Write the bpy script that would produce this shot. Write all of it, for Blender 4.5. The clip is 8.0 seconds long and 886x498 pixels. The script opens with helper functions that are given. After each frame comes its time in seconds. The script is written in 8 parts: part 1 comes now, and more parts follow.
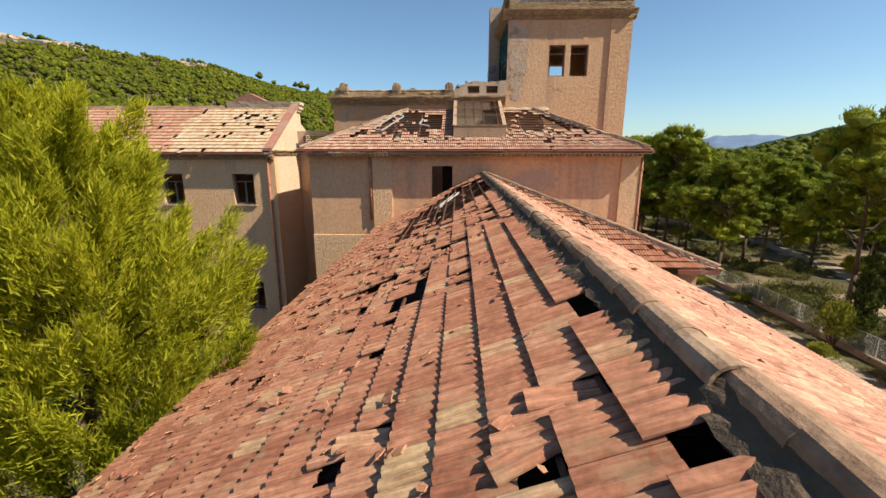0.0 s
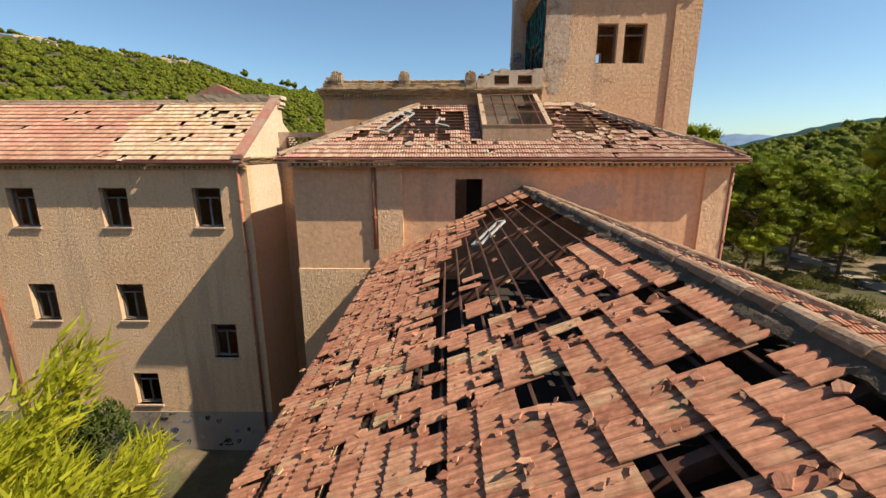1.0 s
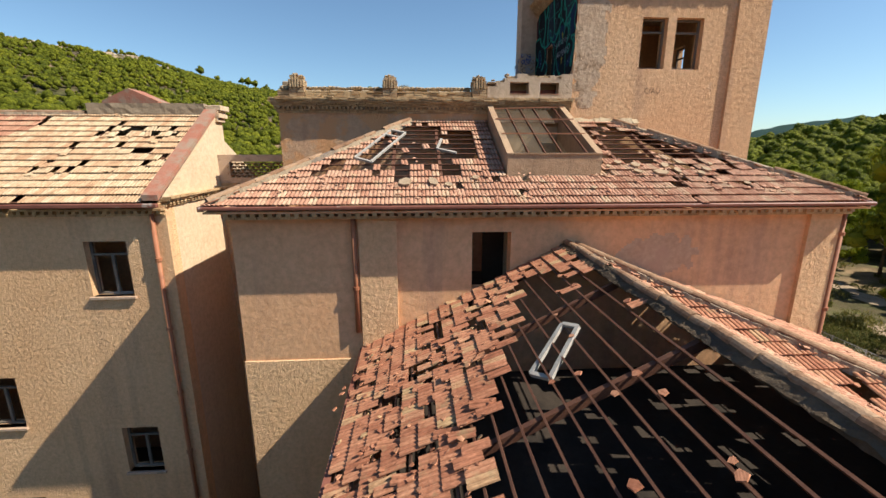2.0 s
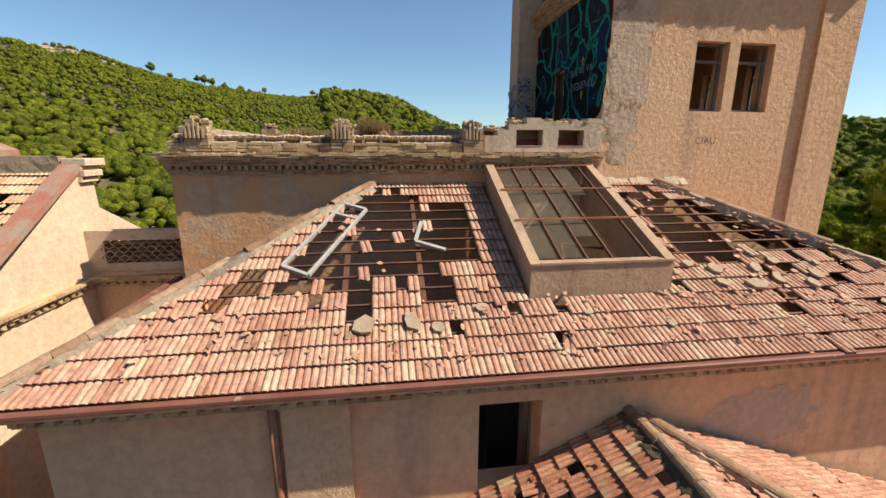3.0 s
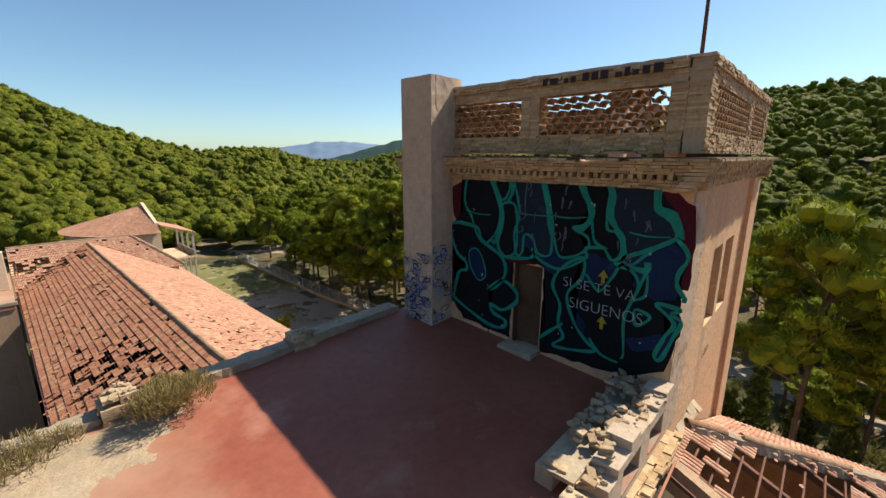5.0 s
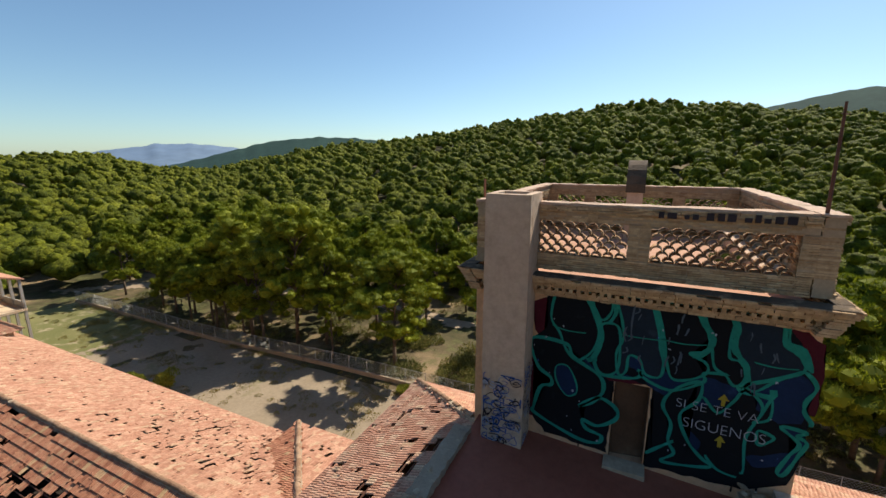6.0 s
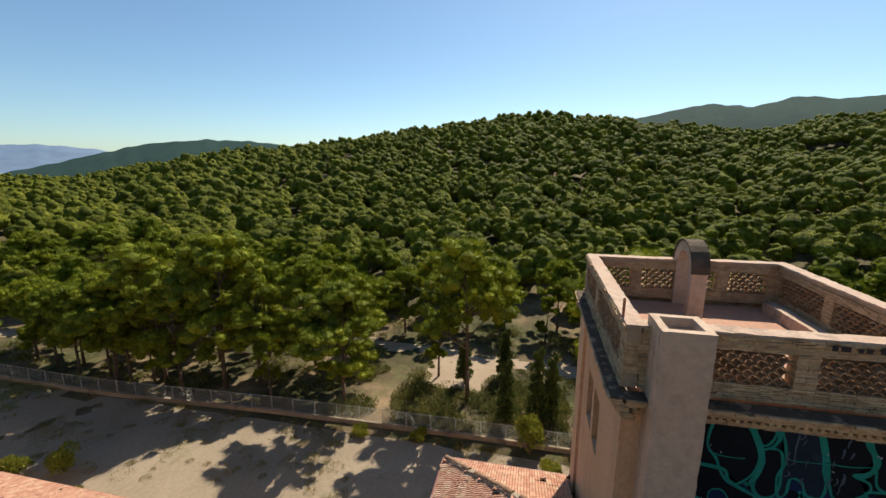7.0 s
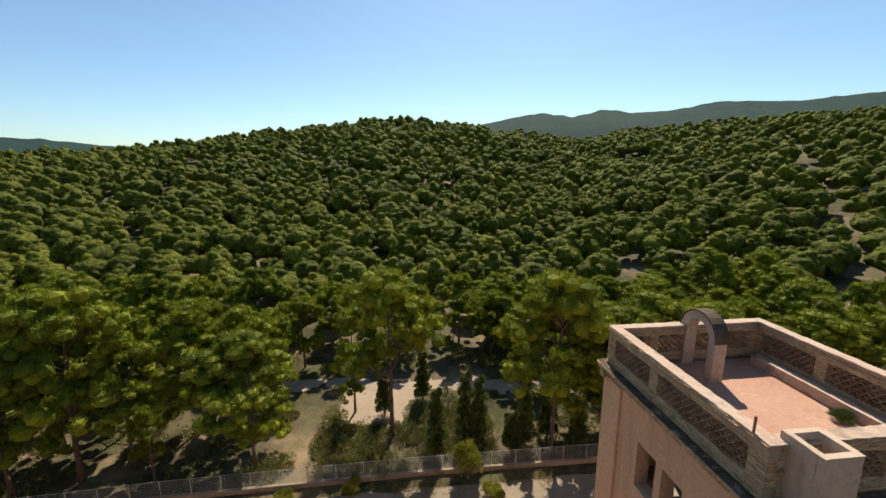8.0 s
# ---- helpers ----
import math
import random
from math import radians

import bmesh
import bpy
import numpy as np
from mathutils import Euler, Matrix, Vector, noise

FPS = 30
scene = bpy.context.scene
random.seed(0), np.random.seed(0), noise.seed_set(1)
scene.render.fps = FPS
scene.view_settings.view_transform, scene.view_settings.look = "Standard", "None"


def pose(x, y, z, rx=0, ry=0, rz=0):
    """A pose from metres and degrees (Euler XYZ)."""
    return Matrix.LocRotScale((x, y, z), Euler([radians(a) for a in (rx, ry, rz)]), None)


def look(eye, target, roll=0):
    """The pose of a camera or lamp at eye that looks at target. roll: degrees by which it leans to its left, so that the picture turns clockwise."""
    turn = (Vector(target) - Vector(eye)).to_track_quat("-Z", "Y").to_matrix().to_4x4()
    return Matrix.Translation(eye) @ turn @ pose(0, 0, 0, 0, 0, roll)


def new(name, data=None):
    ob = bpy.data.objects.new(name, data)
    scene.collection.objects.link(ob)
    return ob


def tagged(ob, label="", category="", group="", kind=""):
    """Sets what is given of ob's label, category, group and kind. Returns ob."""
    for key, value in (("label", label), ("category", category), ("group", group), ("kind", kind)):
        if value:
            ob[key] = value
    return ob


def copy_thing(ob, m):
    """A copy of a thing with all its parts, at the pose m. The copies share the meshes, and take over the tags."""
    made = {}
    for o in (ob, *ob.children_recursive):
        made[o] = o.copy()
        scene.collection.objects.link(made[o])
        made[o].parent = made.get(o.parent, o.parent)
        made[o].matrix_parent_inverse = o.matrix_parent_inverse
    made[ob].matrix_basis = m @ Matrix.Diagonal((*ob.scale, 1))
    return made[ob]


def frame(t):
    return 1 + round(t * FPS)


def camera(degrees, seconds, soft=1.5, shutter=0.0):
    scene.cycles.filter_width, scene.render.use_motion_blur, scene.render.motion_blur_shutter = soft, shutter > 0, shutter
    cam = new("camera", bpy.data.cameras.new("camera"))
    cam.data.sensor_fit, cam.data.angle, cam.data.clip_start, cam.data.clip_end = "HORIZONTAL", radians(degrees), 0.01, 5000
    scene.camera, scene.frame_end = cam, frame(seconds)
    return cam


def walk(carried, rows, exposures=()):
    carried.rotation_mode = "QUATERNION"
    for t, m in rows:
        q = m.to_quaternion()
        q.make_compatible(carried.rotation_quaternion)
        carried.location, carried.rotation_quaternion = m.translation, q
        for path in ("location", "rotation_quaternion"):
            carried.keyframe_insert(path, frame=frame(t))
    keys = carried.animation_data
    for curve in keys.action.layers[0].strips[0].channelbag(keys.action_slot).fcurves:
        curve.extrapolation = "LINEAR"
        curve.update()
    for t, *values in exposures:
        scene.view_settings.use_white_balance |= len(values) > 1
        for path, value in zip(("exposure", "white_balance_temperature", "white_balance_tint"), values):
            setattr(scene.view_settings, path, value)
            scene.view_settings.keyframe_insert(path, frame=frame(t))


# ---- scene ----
# camera and walk
cam = camera(93.8, 8.0)
METRES, EYE, TURN = 44.0, 16.28, 2.1
ROWS = [
    (0.0, 0.0, 0.0, 0.0, 0.0, -13.16, -0.02),
    (0.5, -0.0167, 0.058, 0.0022, -1.28, -13.19, 0.02),
    (1.0, -0.0326, 0.1195, 0.0076, -1.45, -13.25, 0.02),
    (2.5, -0.0573, 0.2955, 0.0505, -8.04, -13.29, -0.04),
    (3.0, -0.0489, 0.3516, 0.0732, -10.08, -13.35, -0.11),
    (3.5, -0.0447, 0.403, 0.0967, -17.75, -13.11, -0.21),
    (4.0, -0.0513, 0.4532, 0.1207, -28.73, -12.95, -0.23),
    (4.5, -0.0651, 0.5011, 0.1463, -39.61, -12.95, -0.25),
    (5.0, -0.0809, 0.5505, 0.1746, -49.31, -12.73, -0.14),
    (6.5, -0.1119, 0.709, 0.2525, -73.7, -12.06, -0.02),
    (7.0, -0.1042, 0.7711, 0.2806, -79.82, -11.84, -0.05),
    (7.5, -0.0858, 0.8403, 0.3131, -88.83, -11.86, 0.02),
    (8.0, -0.0637, 0.906, 0.3435, -98.94, -11.76, 0.06),
]
EXPOSURES = [(0.0, 0.53), (2.5, 0.58), (3.5, 0.45), (4.5, 0.58), (5.2, 0.54), (6.5, 0.36), (8.0, 0.42)]
walk(cam, [(t, pose(0, 0, EYE, 0, 0, TURN) @ pose(METRES * x, METRES * y, METRES * z, 90 + pitch, roll, yaw))
           for t, x, y, z, yaw, pitch, roll in ROWS], EXPOSURES)

# world and sun
SUN = Vector((5.6, -1.6, 6.35)).normalized()
world = bpy.data.worlds.new("sky")
scene.world = world
world.use_nodes = True
sky = world.node_tree.nodes.new("ShaderNodeTexSky")
sky.sky_type = "NISHITA"
sky.sun_disc = False
sky.sun_elevation = math.asin(SUN.z)
sky.sun_rotation = math.atan2(SUN.x, SUN.y)
sky.altitude, sky.air_density, sky.dust_density, sky.ozone_density = 700, 1.0, 0.8, 2.0
world.node_tree.nodes["Background"].inputs["Strength"].default_value = 0.098
tint = world.node_tree.nodes.new("ShaderNodeMix")
tint.data_type, tint.blend_type = "RGBA", "MULTIPLY"
tint.inputs[0].default_value, tint.inputs[7].default_value = 1.0, (0.85, 0.98, 1.0, 1.0)
world.node_tree.links.new(sky.outputs[0], tint.inputs[6])
world.node_tree.links.new(tint.outputs[2], world.node_tree.nodes["Background"].inputs["Color"])
sun = new("sun", bpy.data.lights.new("sun", "SUN"))
sun.data.energy, sun.data.angle, sun.data.color = 5.2, radians(0.5), (1.0, 0.90, 0.74)
sun.matrix_world = look(SUN * 100, (0, 0, 0))


# ---- materials ----
def ramp(nt, fac, stops):
    r = nt.nodes.new("ShaderNodeValToRGB")
    els = r.color_ramp.elements
    while len(els) < len(stops):
        els.new(0.5)
    for e, (p, c) in zip(els, stops):
        e.position, e.color = p, (*c, 1)
    nt.links.new(fac, r.inputs[0])
    return r.outputs[0]


def noise_tex(nt, scale, detail=4, rough=0.55, vec=None):
    n = nt.nodes.new("ShaderNodeTexNoise")
    n.inputs["Scale"].default_value, n.inputs["Detail"].default_value, n.inputs["Roughness"].default_value = scale, detail, rough
    nt.links.new(vec or nt.nodes["coords"].outputs["Object"], n.inputs["Vector"])
    return n.outputs["Fac"]


def mix(nt, fac, a, b, blend="MIX"):
    m = nt.nodes.new("ShaderNodeMix")
    m.data_type, m.blend_type = "RGBA", blend
    if isinstance(fac, float):
        m.inputs[0].default_value = fac
    else:
        nt.links.new(fac, m.inputs[0])
    for sock, v in ((m.inputs[6], a), (m.inputs[7], b)):
        if isinstance(v, tuple):
            sock.default_value = (*v, 1)
        else:
            nt.links.new(v, sock)
    return m.outputs[2]


def bump(nt, height, strength, distance, normal=None):
    b = nt.nodes.new("ShaderNodeBump")
    b.inputs["Strength"].default_value, b.inputs["Distance"].default_value = strength, distance
    nt.links.new(height, b.inputs["Height"])
    if normal:
        nt.links.new(normal, b.inputs["Normal"])
    return b.outputs[0]


def base_material(name, rough=0.9, metal=0.0):
    m = bpy.data.materials.new(name)
    m.use_nodes = True
    nt = m.node_tree
    c = nt.nodes.new("ShaderNodeTexCoord")
    c.name = "coords"
    p = nt.nodes["Principled BSDF"]
    p.inputs["Roughness"].default_value, p.inputs["Metallic"].default_value = rough, metal
    p.inputs["Specular IOR Level"].default_value = 0.25
    return m, nt, p


def surface(name, a, b, stain=None, big=0.35, fine=14.0, relief=0.02, rough=0.9, metal=0.0, stain_at=(0.56, 0.66), stain_scale=0.8):
    """Two tones mottled at large and fine scale, stains with an edge, and fine relief."""
    m, nt, p = base_material(name, rough, metal)
    col = mix(nt, ramp(nt, noise_tex(nt, big, 6, 0.6), [(0.35, (0, 0, 0)), (0.65, (1, 1, 1))]), a, b)
    grain = noise_tex(nt, fine, 5, 0.65)
    col = mix(nt, 0.6, col, ramp(nt, grain, [(0.25, (0.55, 0.55, 0.55)), (0.75, (1.0, 1.0, 1.0))]), "MULTIPLY")
    if stain:
        f = ramp(nt, noise_tex(nt, stain_scale, 8, 0.65), [(stain_at[0], (0, 0, 0)), (stain_at[1], (0.85, 0.85, 0.85))])
        col = mix(nt, f, col, stain)
    nt.links.new(col, p.inputs["Base Color"])
    if relief:
        nt.links.new(bump(nt, grain, 0.7, relief), p.inputs["Normal"])
    return m


def stucco_material(name, a, b, stain, coarse=9.0, depth=0.05, worn=0.66, bare=(0.52, 0.44, 0.36)):
    """Rough-cast render: lumpy relief, rain streaks down the wall and worn patches."""
    m, nt, p = base_material(name, 0.95)
    col = mix(nt, ramp(nt, noise_tex(nt, 0.3, 7, 0.62), [(0.35, (0, 0, 0)), (0.65, (1, 1, 1))]), a, b)
    mp = nt.nodes.new("ShaderNodeMapping")
    mp.inputs["Scale"].default_value = (1.6, 1.6, 0.12)
    nt.links.new(nt.nodes["coords"].outputs["Object"], mp.inputs["Vector"])
    streak = noise_tex(nt, 1.0, 6, 0.6, mp.outputs[0])
    col = mix(nt, ramp(nt, streak, [(0.52, (0, 0, 0)), (0.75, (0.55, 0.55, 0.55))]), col, stain)
    lumps = noise_tex(nt, coarse, 6, 0.7)
    col = mix(nt, 0.55, col, ramp(nt, lumps, [(0.3, (0.6, 0.58, 0.55)), (0.62, (1, 1, 1))]), "MULTIPLY")
    patch = ramp(nt, noise_tex(nt, 0.55, 9, 0.7), [(worn, (0, 0, 0)), (worn + 0.05, (0.9, 0.9, 0.9))])
    col = mix(nt, patch, col, bare)
    nt.links.new(col, p.inputs["Base Color"])
    nt.links.new(bump(nt, noise_tex(nt, coarse * 3.5, 4, 0.7), 0.35, depth * 0.5, bump(nt, lumps, 0.8, depth)), p.inputs["Normal"])
    return m


def piece_material(name, stops, rough=0.9, per_island=False, relief=0.006, lichen=None, grooved=False):
    """Pieces that differ from one another: tiles, bricks, stones."""
    m, nt, p = base_material(name, rough)
    if per_island:
        rnd = nt.nodes.new("ShaderNodeNewGeometry").outputs["Random Per Island"]
    else:
        rnd = nt.nodes.new("ShaderNodeObjectInfo").outputs["Random"]
    col = ramp(nt, rnd, stops)
    geo = nt.nodes.new("ShaderNodeNewGeometry").outputs["Position"]
    big = noise_tex(nt, 0.5, 6, 0.65, geo)
    fine = noise_tex(nt, 18, 4, 0.6, geo)
    col = mix(nt, 0.55, col, ramp(nt, big, [(0.3, (0.7, 0.66, 0.64)), (0.6, (1, 1, 1))]), "MULTIPLY")
    col = mix(nt, 0.6, col, ramp(nt, fine, [(0.3, (0.6, 0.56, 0.53)), (0.58, (1, 1, 1))]), "MULTIPLY")
    grime = noise_tex(nt, 5.0, 6, 0.7, geo)
    col = mix(nt, 0.6, col, ramp(nt, grime, [(0.36, (0.58, 0.53, 0.5)), (0.55, (1.04, 1.04, 1.04))]), "MULTIPLY")
    if grooved:
        at = nt.nodes.new("ShaderNodeAttribute")
        at.attribute_name = "grain"
        mp = nt.nodes.new("ShaderNodeMapping")
        mp.inputs["Scale"].default_value = (1.0, 0.07, 0.0)
        nt.links.new(at.outputs["Vector"], mp.inputs["Vector"])
        shift = nt.nodes.new("ShaderNodeVectorMath")
        shift.operation = "MULTIPLY_ADD"
        shift.inputs[1].default_value = (31.0, 17.0, 0.0)
        nt.links.new(rnd, shift.inputs[0])
        nt.links.new(mp.outputs[0], shift.inputs[2])
        run = noise_tex(nt, 55, 3, 0.6, shift.outputs[0])
        col = mix(nt, 0.75, col, ramp(nt, run, [(0.32, (0.55, 0.47, 0.43)), (0.62, (1.1, 1.1, 1.08))]), "MULTIPLY")
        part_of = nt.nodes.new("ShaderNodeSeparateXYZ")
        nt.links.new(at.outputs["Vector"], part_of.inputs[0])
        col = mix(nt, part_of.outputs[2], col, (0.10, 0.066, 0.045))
    if lichen:
        f = ramp(nt, noise_tex(nt, 2.2, 8, 0.7, geo), [(0.56, (0, 0, 0)), (0.7, (0.6, 0.6, 0.6))])
        col = mix(nt, f, col, lichen)
    nt.links.new(col, p.inputs["Base Color"])
    nt.links.new(bump(nt, fine, 0.6, relief), p.inputs["Normal"])
    return m


def leaf_material(name, stops, light=0.35, clumps=0.0):
    """Foliage; clumps: scale of the needle clumps drawn into broad crown surfaces, the shade between them put into the
    colour.
    """
    m, nt, p = base_material(name, 0.75)
    rnd = nt.nodes.new("ShaderNodeNewGeometry").outputs["Random Per Island"]
    pos = nt.nodes.new("ShaderNodeNewGeometry").outputs["Position"]
    col = ramp(nt, rnd, stops)
    col = mix(nt, 0.7, col, ramp(nt, noise_tex(nt, 0.12, 3, 0.6, pos), [(0.35, (0.6, 0.62, 0.5)), (0.65, (1.2, 1.08, 0.75))]), "MULTIPLY")
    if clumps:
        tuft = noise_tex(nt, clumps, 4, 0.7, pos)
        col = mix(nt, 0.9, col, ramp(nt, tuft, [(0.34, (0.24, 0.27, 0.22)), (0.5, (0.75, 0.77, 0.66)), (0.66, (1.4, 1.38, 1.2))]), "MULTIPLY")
        rough_normal = bump(nt, tuft, 1.0, 0.9 / clumps)
        nt.links.new(rough_normal, p.inputs["Normal"])
    nt.links.new(col, p.inputs["Base Color"])
    tr = nt.nodes.new("ShaderNodeBsdfTranslucent")
    nt.links.new(col, tr.inputs["Color"])
    if clumps:
        nt.links.new(rough_normal, tr.inputs["Normal"])
    ms = nt.nodes.new("ShaderNodeMixShader")
    ms.inputs[0].default_value = light
    nt.links.new(p.outputs[0], ms.inputs[1])
    nt.links.new(tr.outputs[0], ms.inputs[2])
    nt.links.new(ms.outputs[0], nt.nodes["Material Output"].inputs["Surface"])
    return m


TILE_STOPS = [(0.0, (0.44, 0.18, 0.105)), (0.25, (0.53, 0.235, 0.14)), (0.7, (0.60, 0.285, 0.17)), (0.92, (0.63, 0.33, 0.20)), (1.0, (0.64, 0.45, 0.25))]
MID_STOPS = [(0.0, (0.50, 0.26, 0.175)), (0.4, (0.59, 0.335, 0.235)), (0.8, (0.64, 0.40, 0.285)), (1.0, (0.68, 0.50, 0.35))]
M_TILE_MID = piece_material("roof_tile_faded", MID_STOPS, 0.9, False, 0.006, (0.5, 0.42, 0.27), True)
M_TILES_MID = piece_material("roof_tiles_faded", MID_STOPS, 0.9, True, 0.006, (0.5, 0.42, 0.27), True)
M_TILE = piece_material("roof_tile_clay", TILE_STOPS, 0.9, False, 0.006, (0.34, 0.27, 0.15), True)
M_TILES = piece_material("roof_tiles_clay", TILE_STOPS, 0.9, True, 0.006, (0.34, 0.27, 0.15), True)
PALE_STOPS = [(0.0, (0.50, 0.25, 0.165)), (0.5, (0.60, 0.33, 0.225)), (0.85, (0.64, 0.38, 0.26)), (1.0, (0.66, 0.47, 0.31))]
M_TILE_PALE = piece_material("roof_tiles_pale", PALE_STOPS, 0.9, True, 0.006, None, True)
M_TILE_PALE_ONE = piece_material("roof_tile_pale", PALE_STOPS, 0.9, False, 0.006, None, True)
M_CAP = piece_material("ridge_tile_clay", [(0, (0.28, 0.165, 0.1)), (0.5, (0.36, 0.225, 0.14)), (1, (0.42, 0.285, 0.185))], 0.95, False, 0.02, (0.22, 0.18, 0.13))
M_MORTAR = surface("lime_mortar", (0.42, 0.33, 0.235), (0.32, 0.25, 0.175), (0.16, 0.13, 0.11), 0.9, 16, 0.03)
M_STUCCO = stucco_material("roughcast_ochre", (0.74, 0.46, 0.255), (0.79, 0.525, 0.31), (0.36, 0.24, 0.17), 8.0, 0.06)
M_PINK = stucco_material("smooth_render_pink", (0.73, 0.405, 0.22), (0.78, 0.475, 0.275), (0.40, 0.255, 0.19), 5.0, 0.02)
M_UPPER = stucco_material("stained_upper_render", (0.52, 0.31, 0.185), (0.62, 0.41, 0.26), (0.32, 0.18, 0.12), 6.0, 0.045, 0.5, (0.60, 0.315, 0.15))
M_GABLE = stucco_material("pale_render", (0.66, 0.50, 0.34), (0.70, 0.55, 0.39), (0.5, 0.36, 0.25), 7.0, 0.03)
M_BRICK = piece_material("tan_brick", [(0, (0.34, 0.225, 0.13)), (0.5, (0.46, 0.33, 0.2)), (1, (0.56, 0.43, 0.27))], 0.92, False, 0.008, (0.20, 0.16, 0.11))
M_BRICKS = piece_material("tan_bricks", [(0, (0.44, 0.29, 0.16)), (0.5, (0.55, 0.385, 0.215)), (1, (0.63, 0.47, 0.28))], 0.92, True, 0.008, (0.20, 0.16, 0.11))
M_COPING = surface("weathered_coping", (0.54, 0.375, 0.27), (0.62, 0.46, 0.345), (0.28, 0.2, 0.145), 0.9, 18, 0.02, 0.9, 0.0, (0.52, 0.66), 1.8)
M_TERRACE = surface("red_terrace_screed", (0.29, 0.082, 0.05), (0.36, 0.118, 0.072), (0.42, 0.21, 0.14), 0.45, 6, 0.003, 0.55, 0.0, (0.6, 0.72), 0.3)
M_TERRACE.node_tree.nodes["Principled BSDF"].inputs["Specular IOR Level"].default_value = 0.25
dust_at = M_TERRACE.node_tree.nodes.new("ShaderNodeSeparateXYZ")
M_TERRACE.node_tree.links.new(M_TERRACE.node_tree.nodes.new("ShaderNodeNewGeometry").outputs["Position"], dust_at.inputs[0])
dust = M_TERRACE.node_tree.nodes.new("ShaderNodeMath")
dust.operation = "MULTIPLY_ADD"
dust.inputs[1].default_value = 4.5
M_TERRACE.node_tree.links.new(noise_tex(M_TERRACE.node_tree, 0.5, 7, 0.65), dust.inputs[0])
M_TERRACE.node_tree.links.new(dust_at.outputs[0], dust.inputs[2])
span_x = M_TERRACE.node_tree.nodes.new("ShaderNodeMapRange")
span_x.inputs["From Min"].default_value, span_x.inputs["From Max"].default_value = -0.3, -4.4
span_x.inputs["To Max"].default_value = 0.9
M_TERRACE.node_tree.links.new(dust.outputs[0], span_x.inputs["Value"])
worn_red = M_TERRACE.node_tree.nodes["Principled BSDF"].inputs["Base Color"].links[0].from_socket
M_TERRACE.node_tree.links.new(mix(M_TERRACE.node_tree, span_x.outputs[0], worn_red, (0.50, 0.37, 0.25)), M_TERRACE.node_tree.nodes["Principled BSDF"].inputs["Base Color"])
M_GRAVEL = surface("pale_grit", (0.49, 0.38, 0.255), (0.41, 0.30, 0.19), (0.3, 0.25, 0.165), 1.2, 26, 0.02)
M_CONCRETE = surface("grey_concrete", (0.40, 0.33, 0.26), (0.30, 0.245, 0.2), (0.14, 0.115, 0.1), 0.6, 14, 0.015)
# near-black base: the shade of the attic voids is put into this colour
M_DARK = surface("near_black_void", (0.03, 0.023, 0.019), (0.055, 0.042, 0.033), (0.018, 0.015, 0.013), 0.6, 8, 0.02)
M_RUST = surface("rusted_steel", (0.14, 0.065, 0.045), (0.20, 0.095, 0.06), (0.08, 0.05, 0.04), 2.5, 40, 0.002, 0.75, 0.3)
M_PIPE = surface("rust_red_pipe", (0.36, 0.14, 0.075), (0.44, 0.2, 0.11), (0.2, 0.09, 0.06), 1.5, 30, 0.003, 0.6)
M_GUTTER = surface("painted_gutter", (0.20, 0.075, 0.055), (0.27, 0.11, 0.08), (0.42, 0.36, 0.32), 1.2, 20, 0.003, 0.5, 0.0, (0.6, 0.64), 2.0)
M_REDCOPE = surface("red_coping", (0.38, 0.155, 0.105), (0.45, 0.21, 0.145), (0.30, 0.235, 0.175), 0.8, 16, 0.02, 0.9, 0.0, (0.48, 0.62), 1.6)
M_TOWER = stucco_material("tower_roughcast", (0.68, 0.415, 0.235), (0.735, 0.475, 0.285), (0.42, 0.27, 0.18), 7.0, 0.05, 0.62, (0.60, 0.43, 0.30))
M_STACK = stucco_material("stained_stack_render", (0.54, 0.40, 0.29), (0.60, 0.46, 0.34), (0.26, 0.19, 0.14), 5.0, 0.03, 0.63, (0.16, 0.12, 0.09))
M_WHITE = surface("flaking_white_paint", (0.38, 0.36, 0.33), (0.48, 0.45, 0.41), (0.24, 0.2, 0.16), 2.5, 22, 0.004, 0.7)
M_FRAME = surface("grey_window_frame", (0.13, 0.115, 0.105), (0.2, 0.175, 0.15), (0.3, 0.26, 0.22), 2.0, 30, 0.003, 0.7)
M_BARK = surface("pine_bark", (0.11, 0.075, 0.05), (0.17, 0.125, 0.09), (0.06, 0.045, 0.035), 1.5, 9, 0.05)
M_ROCK = surface("rubble_stone", (0.42, 0.32, 0.215), (0.52, 0.42, 0.29), (0.24, 0.185, 0.125), 2.6, 12, 0.03)


# ---- building blocks ----
def mesh_object(name, mesh, material, parent=None, label=""):
    ob = new(name, mesh)
    if material and not mesh.materials:
        mesh.materials.append(material)
    if parent:
        ob.parent = parent
    if label:
        tagged(ob, label)
    return ob


def part(name, bm, material, parent=None, label="", smooth=False):
    """One mesh object out of a bmesh, under a thing or a part."""
    me = bpy.data.meshes.new(name)
    bm.to_mesh(me)
    bm.free()
    if smooth:
        me.polygons.foreach_set("use_smooth", [True] * len(me.polygons))
    return mesh_object(name, me, material, parent, label)


def thing(name, label, category, group="", kind="", at=(0, 0, 0)):
    ob = new(name)
    ob.empty_display_size = 0.2
    ob.location = at
    return tagged(ob, label, category, group, kind)


